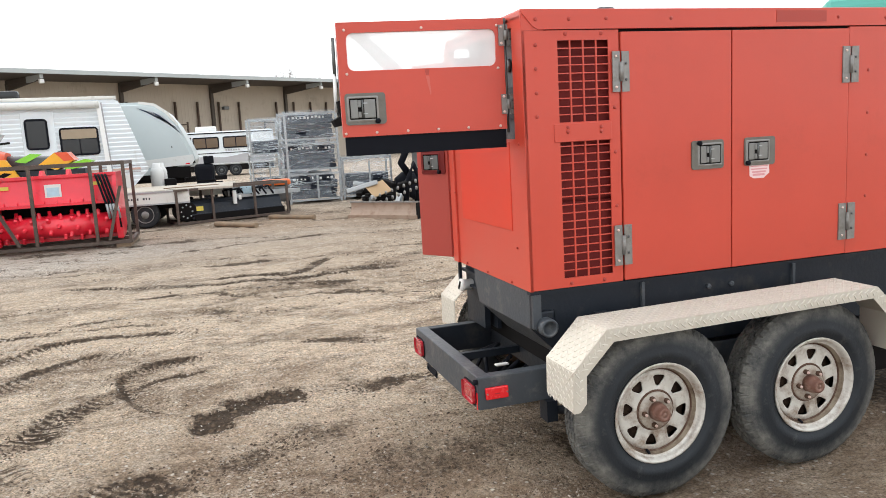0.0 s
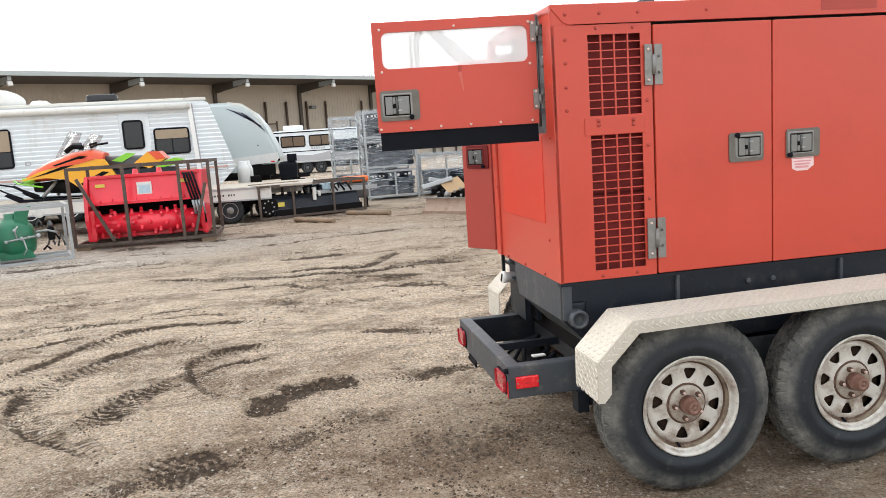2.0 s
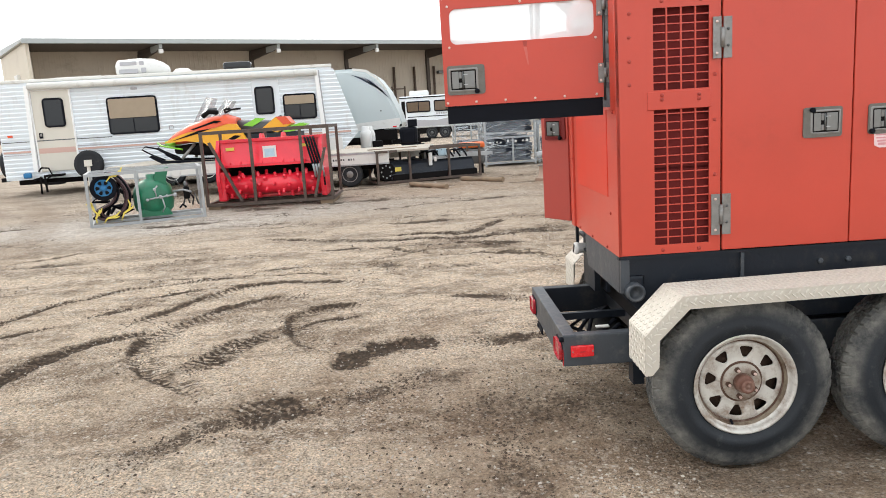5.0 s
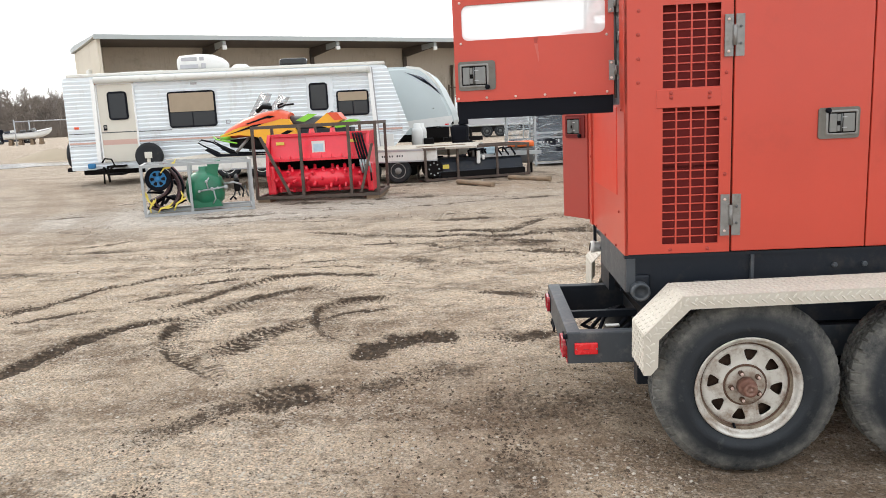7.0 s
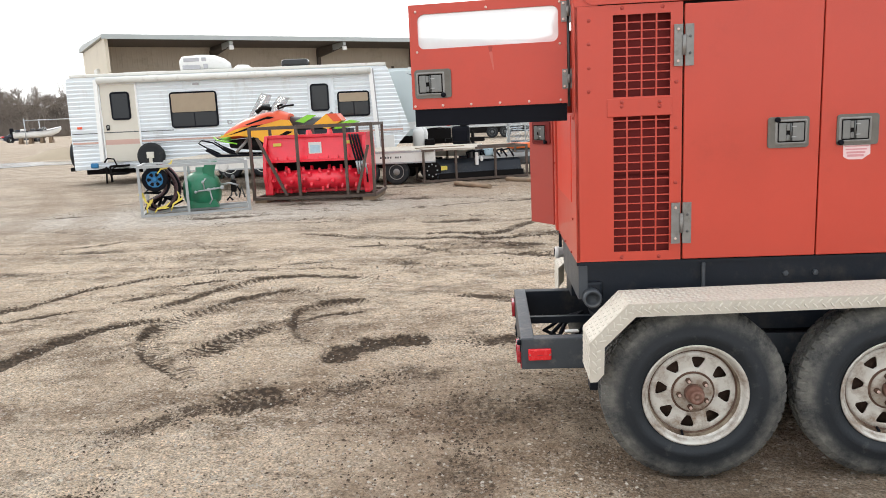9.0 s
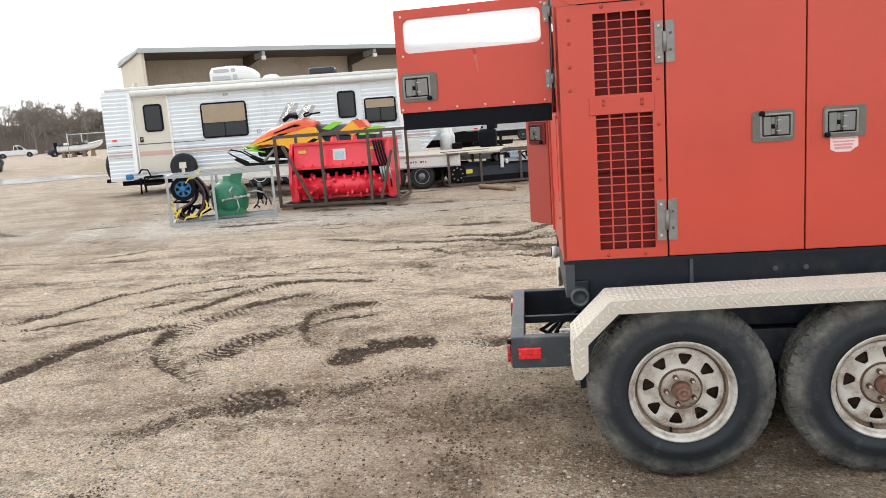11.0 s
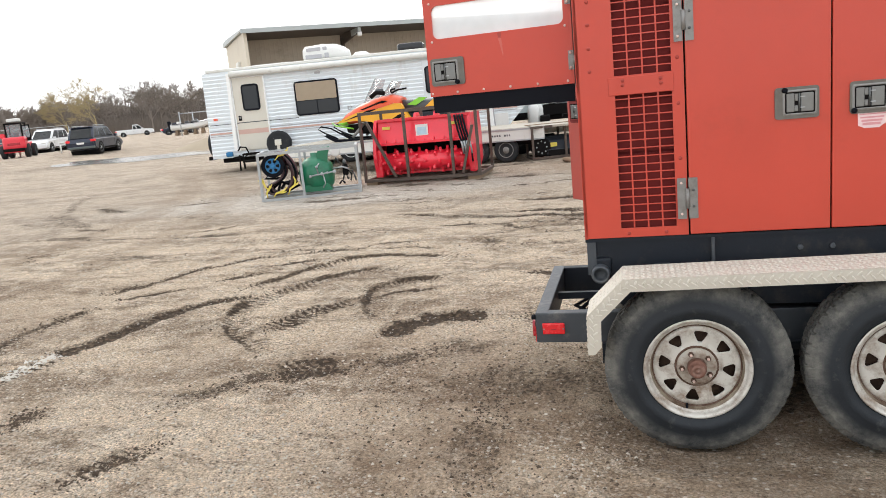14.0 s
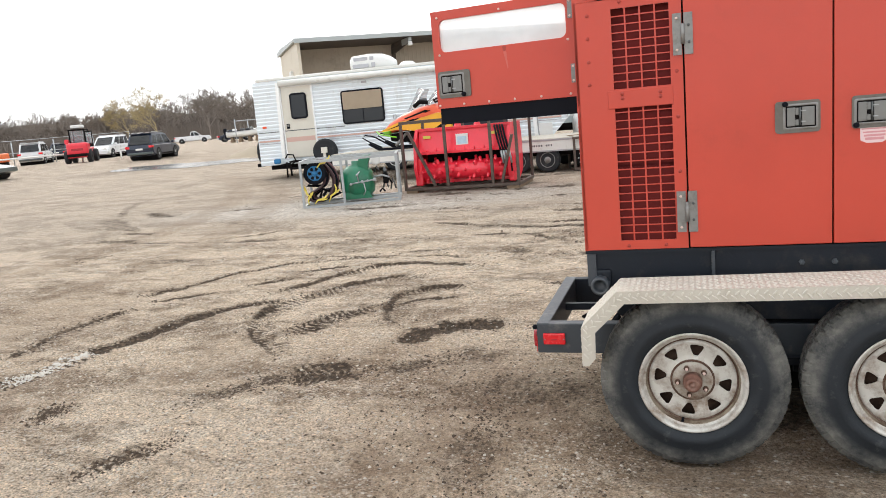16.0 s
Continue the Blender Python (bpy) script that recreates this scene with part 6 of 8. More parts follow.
def fibreglass_trailer():
    rv = thing("caravan", "pale grey fibreglass caravan with a raked blue-streaked nose", "caravan", Matrix.Translation((0, 20.3, 0)))
    out = [(-10.5, 0.85), (-10.5, 2.98), (-3.7, 2.92), (-3.3, 2.84), (-3.0, 2.62), (-2.72, 2.22), (-2.42, 1.55), (-2.33, 1.22), (-2.40, 1.05), (-3.2, 0.95), (-3.3, 0.85)]
    bm = prism(bmesh.new(), out, 0, 2.4, "y")
    bmesh.ops.bevel(bm, geom=[e for e in bm.edges if abs(e.verts[0].co.y - e.verts[1].co.y) < 0.01 and e.verts[0].co.x > -9], offset=0.10, segments=3, affect="EDGES")
    body = part("body", bm, RVGREY, rv)
    part("lower_band", prism(bmesh.new(), [(-6, 1.18), (-4.4, 1.22), (-2.39, 1.38), (-2.36, 1.22), (-2.45, 1.08), (-6, 1.0)], -0.006, 0.0, "y"), WHITE, body)
    part("nose_edge", prism(bmesh.new(), [(-3.72, 2.94), (-3.3, 2.87), (-2.97, 2.63), (-2.70, 2.25), (-2.75, 2.22), (-3.03, 2.58), (-3.33, 2.80), (-3.72, 2.87)], -0.008, 0.0, "y"), ROOFW, body)
    for k in range(6):
        a, w = 0.085 * k, 0.034 if k % 2 else 0.062
        line = [(-3.80 + 1.25 * a + f * (1.05 - 0.9 * a), 2.76 - 0.35 * a - 0.60 * f ** 1.35 - 0.25 * a * f) for f in (0, 0.25, 0.5, 0.75, 1)]
        part("decal", prism(bmesh.new(), line + [(u, z - w * math.sin(math.pi * f)) for (u, z), f in list(zip(line, (0, 0.25, 0.5, 0.75, 1)))[-2:0:-1]], -0.012, -0.006, "y"), RVDARK if k % 3 != 2 else GREYST, body, "dark blue streak decal")
    part("fastener", lathe(bmesh.new(), [(0.02, 0), (0.02, -0.015), (0.01, -0.02)], 8, "y", (-2.95, 0, 1.62)), PIT, body)
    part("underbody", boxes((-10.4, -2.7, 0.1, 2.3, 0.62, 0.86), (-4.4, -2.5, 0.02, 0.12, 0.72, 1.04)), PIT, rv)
    bm = bmesh.new()
    bar(bm, (-3.2, 0.3, 0.62), (-1.55, 1.15, 0.62), 0.13)
    bar(bm, (-3.2, 2.1, 0.62), (-1.55, 1.25, 0.62), 0.13)
    bar(bm, (-2.9, 0.2, 0.62), (-2.9, 0.2, 1.0), 0.1)
    bar(bm, (-3.3, 0.1, 1.02), (-2.35, 0.1, 1.16), 0.07)
    sweep(bm, [(-1.9, 1.2, 0.0), (-1.9, 1.2, 0.9)], 0.05, 8)
    part("tongue", bm, PIT, rv)
    part("clearance_lamp", boxes((-2.62, -2.5, -0.01, 0.0, 1.10, 1.14)), REDLENS, rv)
    for x in (-7.0, -6.1):
        simple_wheel(rv, x, 0.05, 0.36, 0.36, 0.22, WHITE)
    return rv


fibreglass_trailer()


def covered_jack():
    t = thing("outboard_motor", "black covered outboard motor standing on a stand", "outboard motor", Matrix.Translation((-2.02, 18.6, 0)))
    bm = rbox(-0.30, 0.26, -0.26, 0.26, 0.50, 1.12, 0.14, 3)
    for v in bm.verts:
        v.co.x *= 0.8 + 0.3 * (v.co.z - 0.55)
    part("cowl", bm, BLACK, t)
    part("cowl_seam", rbox(-0.285, 0.25, -0.27, 0.27, 0.66, 0.69, 0.01, 1), PIT, t)
    part("leg", prism(bmesh.new(), [(-0.14, 0.6), (0.16, 0.6), (0.12, 0.16), (0.22, 0.0), (-0.2, 0.0), (-0.1, 0.16)], -0.06, 0.06, "y"), BLACK, t)
    part("headboard", rbox(-0.02, 0.24, -0.22, 0.0, 1.12, 1.32, 0.02), BLACK, t)
    bm = bmesh.new()
    sweep(bm, [(0.1, -0.1, 1.0), (0.12, -0.1, 1.2)], 0.02, 6)
    sweep(bm, [(0.16, 0, 0.62), (0.4, 0, 0.6), (0.45, 0.05, 0.52)], 0.025, 6)
    part("tiller_arm", bm, BLACK, t)


covered_jack()


def camper_van():
    rv = thing("motor_home", "white motor home with two bronze windows, far across the yard", "motor home", Matrix.Translation((-2.05, 40, 0)))
    bm = rbox(-1.75, 2.9, 0, 2.4, 0.62, 2.42, 0.12, 3)
    body = part("body", bm, SIDING, rv)
    part("lower_panel", prism(bmesh.new(), [(-1.7, 0.72), (2.85, 0.72), (2.85, 1.30), (1.6, 1.22), (0.3, 1.02), (-1.7, 1.12)], -0.012, 0.0, "y"), GREYST, body)
    part("roof_trim", boxes((-1.72, 2.85, -0.03, 0.3, 2.30, 2.36), (-1.3, 2.85, -0.02, 0.0, 1.24, 1.28)), PIT, body)
    part("skirt", boxes((-1.6, 2.8, 0.1, 2.3, 0.3, 0.63)), PIT, rv)
    for x0 in (-1.35, 0.2):
        w = part("window", prism(bmesh.new(), rounded(x0, x0 + 1.35, 1.5, 2.13, 0.1, 4), -0.04, -0.01, "y"), BLACK, body)
        part("pane", boxes((x0 + 0.06, x0 + 0.65, -0.05, -0.03, 1.57, 2.06), (x0 + 0.70, x0 + 1.29, -0.05, -0.03, 1.57, 2.06)), BRONZE, w, "bronze tinted glass")
    part("dark_pillar", boxes((-1.62, -1.42, -0.014, 0.0, 0.8, 2.15)), PIT, body)
    part("air_conditioner", rbox(-1.2, -0.1, 0.7, 1.6, 2.42, 2.72, 0.08), WHITE, rv)
    for k in range(6):
        part("nameplate", boxes((0.3 + 0.13 * k, 0.39 + 0.13 * k, -0.02, -0.012, 1.36, 1.44)), GREYST, body)
    for x in (0.0, 0.75):
        simple_wheel(rv, x, 0.05, 0.33, 0.33, 0.22, STEEL_D)


camper_van()

# ---- snowmobile on a flat trailer ----
def flat_trailer():
    t = thing("flat_trailer", "white aluminium flat trailer with a plank deck", "utility trailer", Matrix.Translation((0, 13.02, 0)))
    fr = part("side_rail", rbox(-8.3, -2.15, 0.0, 0.05, 0.46, 0.73, 0.01), ROOFW, t)
    part("far_rail", rbox(-8.3, -1.25, 2.15, 2.2, 0.46, 0.73, 0.01), ROOFW, t)
    part("rub_rail", boxes((-8.3, -2.15, -0.012, 0.0, 0.69, 0.73), (-8.3, -2.15, -0.012, 0.0, 0.46, 0.49)), GALV, fr)
    bars = bmesh.new()
    for k, w in enumerate((0.07, 0.06, 0.06, 0.06, 0.06, 0.0, 0.07, 0.05, 0.05)):
        if w:
            box(bars, -3.36 + k * 0.055, -3.36 + k * 0.055 + w * 0.5, -0.006, -0.001, 0.575, 0.615)
    part("lettering", bars, INK, fr)
    plank = None
    for k in range(14):
        if plank is None:
            plank = part("plank", boxes((-8.28, -1.3, 0.06, 0.20, 0.70, 0.74)), PLANKW, t)
        else:
            again(plank, 0, k * 0.149, 0)
    part("axle_beam", boxes((-3.06, -2.94, 0.1, 2.1, 0.24, 0.32), (-4.0, -2.2, 0.25, 0.33, 0.36, 0.46), (-4.0, -2.2, 1.85, 1.93, 0.36, 0.46)), PIT, t)
    simple_wheel(t, -3.02, 0.02, 0.275, 0.275, 0.18, STEEL)
    simple_wheel(t, -3.02, 2.18, 0.275, 0.275, 0.18, RIMW, 1)
    simple_wheel(t, -3.68, 0.02, 0.275, 0.275, 0.18, STEEL)
    bm = bmesh.new()
    bar(bm, (-1.3, 0.5, 0.5), (0.1, 1.1, 0.5), 0.08)
    bar(bm, (-1.3, 1.7, 0.5), (0.1, 1.1, 0.5), 0.08)
    part("tongue", bm, GALV, t)


flat_trailer()


def snowmobile():
    s = thing("snowmobile", "orange, yellow and lime snowmobile parked on the flat trailer", "snowmobile", Matrix.Translation((0, 13.75, 0.74)))
    part("hood", skin(bmesh.new(), [(-7.12, 0.05, 0.42, 0.50), (-6.95, 0.20, 0.38, 0.62), (-6.55, 0.34, 0.40, 0.82), (-6.1, 0.40, 0.45, 0.95), (-5.75, 0.38, 0.55, 0.99), (-5.5, 0.26, 0.62, 0.90)], 16), SLED_O, s, "orange hood")
    part("nose_cap", skin(bmesh.new(), [(-7.20, 0.04, 0.38, 0.48), (-7.05, 0.20, 0.33, 0.50), (-6.9, 0.26, 0.36, 0.47)], 12), SLED_G, s, "lime green nose trim")
    for y in (-0.36, 0.30):
        part("side_panel", prism(bmesh.new(), [(-7.10, 0.43), (-6.75, 0.58), (-6.4, 0.68), (-5.95, 0.80), (-5.45, 0.76), (-5.22, 0.36), (-5.45, 0.12), (-5.9, 0.14), (-6.2, 0.40), (-6.6, 0.46)], y - 0.05, y + 0.05, "y"), SLED_Y, s, "yellow side panel")
    for line in ([(-6.9, 0.47), (-6.3, 0.66), (-5.9, 0.76), (-5.93, 0.72), (-6.3, 0.60)], [(-5.95, 0.30), (-5.5, 0.52), (-5.36, 0.50), (-5.9, 0.24)]):
        part("panel_decal", prism(bmesh.new(), line, -0.418, -0.41, "y"), PIT, s, "black flash on the side panel")
    part("panel_flash", prism(bmesh.new(), [(-6.55, 0.64), (-5.95, 0.80), (-5.6, 0.78), (-5.95, 0.70)], -0.424, -0.411, "y"), SLED_O, s)
    part("lime_lip", sweep(bmesh.new(), [(-7.36, -0.03, 0.44), (-7.22, -0.2, 0.38), (-6.95, -0.33, 0.33), (-6.7, -0.36, 0.28)], 0.02, 6), SLED_G, s)
    part("mirror", rbox(-6.02, -5.82, -0.46, -0.40, 1.0, 1.13, 0.03), SEAT, s)
    part("vent_slot", prism(bmesh.new(), [(-6.45, 0.70), (-5.9, 0.86), (-5.75, 0.84), (-6.3, 0.66)], -0.42, -0.41, "y"), PIT, s)
    part("belly", skin(bmesh.new(), [(-6.95, 0.16, 0.18, 0.36), (-6.3, 0.34, 0.10, 0.42), (-5.3, 0.34, 0.10, 0.46)], 10), PIT, s)
    for x, tall, lean in ((-6.50, 0.54, 0.34), (-6.14, 0.46, 0.40)):
        bm = bmesh.new()
        rows = []
        for j in range(5):
            f = j / 4
            wd = 0.30 * (1 - 0.5 * f * f)
            rows.append([bm.verts.new((x + lean * f + 0.20 * (u * u), u * wd, 0.86 + tall * f - 0.06 * abs(u))) for u in (-1, -0.6, -0.2, 0.2, 0.6, 1)])
        for p, q in zip(rows, rows[1:]):
            for i in range(5):
                bm.faces.new((p[i], p[i + 1], q[i + 1], q[i])).smooth = True
        bmesh.ops.solidify(bm, geom=bm.faces[:], thickness=0.008)
        part("windshield", bm, SCREEN, s, "smoked clear windshield")
    bm = bmesh.new()
    sweep(bm, [(-5.55, -0.42, 1.10), (-5.72, -0.25, 1.08), (-5.78, 0, 1.02), (-5.72, 0.25, 1.08), (-5.55, 0.42, 1.10)], 0.022, 6)
    sweep(bm, [(-6.15, -0.42, 0.96), (-6.0, -0.46, 1.05), (-5.8, -0.44, 1.02)], 0.05, 6)
    part("handlebar", bm, PIT, s)
    part("seat", skin(bmesh.new(), [(-5.55, 0.14, 0.50, 0.84), (-5.2, 0.20, 0.50, 0.82), (-4.75, 0.20, 0.52, 0.80), (-4.55, 0.18, 0.56, 0.90)], 12), SEAT, s, "grey and black vinyl seat")
    part("seat_flash", prism(bmesh.new(), [(-5.35, 0.72), (-5.05, 0.86), (-4.85, 0.84), (-5.15, 0.68)], -0.225, -0.20, "y"), SLED_G, s)
    part("rear_cowl", prism(bmesh.new(), [(-4.95, 0.62), (-4.62, 0.86), (-4.42, 0.86), (-4.30, 0.68), (-4.6, 0.52)], -0.22, 0.22, "y"), SLED_Y, s)
    part("rear_flash", prism(bmesh.new(), [(-4.62, 0.86), (-4.40, 0.86), (-4.27, 0.70), (-4.46, 0.68)], -0.228, 0.228, "y"), SLED_O, s)
    part("tail_flap", prism(bmesh.new(), [(-4.5, 0.60), (-4.1, 0.70), (-3.95, 0.66), (-4.1, 0.56), (-4.45, 0.50)], -0.2, 0.2, "y"), SLED_G, s, "lime green rear flap")
    part("tunnel", boxes((-5.5, -4.1, -0.2, 0.2, 0.34, 0.52)), CUTTER, s)
    part("track", skin(bmesh.new(), [(-5.9, 0.19, 0.02, 0.20), (-5.7, 0.19, 0.0, 0.32), (-4.4, 0.19, 0.0, 0.36), (-4.15, 0.19, 0.06, 0.30)], 10), BLACK, s)
    for y in (-0.45, 0.45):
        bm = prism(bmesh.new(), [(-7.55, 0.20), (-7.3, 0.06), (-6.2, 0.02), (-6.2, 0.0), (-7.35, 0.0), (-7.62, 0.16)], y - 0.07, y + 0.07, "y")
        bm.transform(Matrix.Translation((0.22, 0, 0)))
        part("ski", bm, BLACK, s)
        bm = bmesh.new()
        sweep(bm, [(-7.3, y, 0.05), (-7.62, y, 0.20), (-7.78, y, 0.30), (-7.70, y, 0.36), (-7.45, y, 0.30), (-7.15, y, 0.12)], 0.018, 6)
        bm.transform(Matrix.Translation((0.22, 0, 0.03)))
        part("ski_loop", bm, BLACK, s)
        bm = bmesh.new()
        sweep(bm, [(-6.7, y, 0.08), (-6.45, y * 0.6, 0.38)], 0.035, 8)
        part("ski_leg", bm, STEEL, s)


snowmobile()

# ---- red implement in a brown shipping cage ----
def cage(parent_thing, w, d, h, t, material, posts, base=0.0, braces=()):
    """A box frame: w along x, d along y, h high; extra posts on the front side."""
    for x0, y0, x1, y1 in ((0, 0, w, 0), (0, d, w, d), (0, 0, 0, d), (w, 0, w, d)):
        for z in (base + t / 2, h - t / 2):
            part("rail", bar(bmesh.new(), (x0 - (t / 2 if y0 == y1 else 0), y0, z), (x1 + (t / 2 if y0 == y1 else 0), y1, z), t), material, parent_thing)
    for x, y in [(0, 0), (w, 0), (0, d), (w, d)] + [(p, 0) for p in posts] + [(p, d) for p in posts]:
        part("post", bar(bmesh.new(), (x, y - 0.002, base + t), (x, y - 0.002, h - t), t * 0.95), material, parent_thing)
    for p, q in braces:
        part("brace", bar(bmesh.new(), p, q, t * 0.9), material, parent_thing)


def tiller():
    t = thing("rotary_tiller", "bright red rotary tiller in a brown steel shipping cage", "tiller", Matrix.Translation((-5.17, 10.10, 0)) @ pose(0, 0, 0, 0, 0, 1.8))
    cage(t, 2.23, 1.25, 1.39, 0.052, CAGE, (0.86, 1.74), 0.07, (((0.14, -0.03, 1.2), (0.62, -0.03, 0.14)), ((2.16, -0.03, 1.0), (1.92, -0.03, 0.14))))
    for x in (0.0, 2.0):
        part("skid_block", boxes((x, x + 0.22, 0.0, 1.3, 0.0, 0.075)), WOOD, t)
    part("floor_rail", boxes((0.05, 2.2, 0.5, 0.6, 0.07, 0.13)), CAGE, t)
    body = part("hood", prism(bmesh.new(), [(0.28, 1.18), (1.05, 1.20), (1.10, 0.35), (1.0, 0.30), (0.95, 1.05), (0.34, 1.05), (0.20, 0.76), (0.17, 0.78)], 0.26, 2.06, "x"), TILLER, t, "bright red tiller hood")
    for x in (0.20, 2.04):
        part("side_plate", prism(bmesh.new(), [(0.10, 0.22), (0.02, 0.50), (0.12, 1.0), (0.28, 1.22), (1.05, 1.22), (1.15, 0.8), (1.1, 0.3), (0.8, 0.14), (0.3, 0.12)], x - 0.015, x + 0.045, "x"), TILLER, t)
        part("bearing_arm", rbox(x - 0.03 if x < 1 else x - 0.02, x + 0.12 if x < 1 else x + 0.08, 0.10, 0.26, 0.14, 0.66, 0.03), TILLER, t)
    part("flange", boxes((0.24, 2.08, 0.10, 0.20, 0.735, 0.78), (0.26, 2.06, 0.24, 0.34, 1.175, 1.225)), TILLER, t)
    for k in range(9):
        part("flange_rib", prism(bmesh.new(), [(0.10, 0.78), (0.20, 0.78), (0.22, 0.86)], 0.42 + k * 0.19, 0.435 + k * 0.19, "x"), TILLER, t)
    part("skirt_plate", rbox(0.26, 2.06, 0.30, 0.33, 0.16, 0.24, 0.01, 1), TILLER, t)
    rotor = part("rotor", sweep(bmesh.new(), [(0.25, 0.28, 0.40), (2.03, 0.28, 0.40)], 0.18, 28), TILLER, t, "red rotor drum set with teeth")
    tooth = None
    rnd = random.Random(9)
    for row, a in enumerate((-28, -58, -88, -120, -150, -182)):
        for i in range(6):
            x = 0.40 + 0.27 * i + 0.135 * (row % 2) + rnd.uniform(-0.05, 0.05)
            e = radians(a + rnd.uniform(-9, 9))
            m = Matrix.Translation((x, 0.28 + 0.175 * math.sin(e), 0.40 - 0.175 * math.cos(e))) @ pose(0, 0, 0, 180 + math.degrees(e), 0, 0)
            if tooth is None:
                bm = lathe(bmesh.new(), [(0.038, -0.02), (0.038, 0.02), (0.029, 0.022), (0.029, 0.075), (0.020, 0.083)], 10, "z")
                tooth = part("tooth", bm, TILLER, rotor)
                tooth.matrix_local = m
            else:
                again(tooth, 0, 0, 0).matrix_local = m
    part("label", boxes((1.02, 1.26, 0.196, 0.20, 0.86, 1.08)), LABELW, body, "white label with a pale blue picture")
    part("label_print", boxes((1.05, 1.23, 0.192, 0.196, 0.89, 1.03)), LABELB, body)
    for x in (0.36, 1.72):
        part("maker_mark", boxes((x, x + 0.15, 0.205, 0.215, 1.03, 1.085)), YELLOW, body)
    # near-black sheet that paints the shade between hood and rotor
    part("inner_shade_plate", boxes((0.27, 2.0, 0.62, 0.66, 0.2, 0.95)), PIT, t)
    for k in range(4):
        bm = bmesh.new()
        x = 1.76 + 0.05 * k
        sweep(bm, [(x, 0.3, 1.2), (x + 0.04, 0.16, 1.16), (x + 0.10, 0.06, 0.95), (x + 0.16, 0.05, 0.7), (x + 0.19, 0.08, 0.48 - 0.05 * k)], 0.019, 8)
        hose = part("hose", bm, BLACK, t, "black hydraulic hose")
        bm = bmesh.new()
        sweep(bm, [(x + 0.16, 0.045, 0.72), (x + 0.19, 0.07, 0.48)], 0.022, 8)
        part("hose_fitting", bm, GALV, hose)
    for x in (0.9, 1.3):
        part("top_mast", prism(bmesh.new(), [(0.5, 1.2), (0.9, 1.2), (0.8, 1.30), (0.6, 1.30)], x, x + 0.04, "x"), TILLER, t)


tiller()


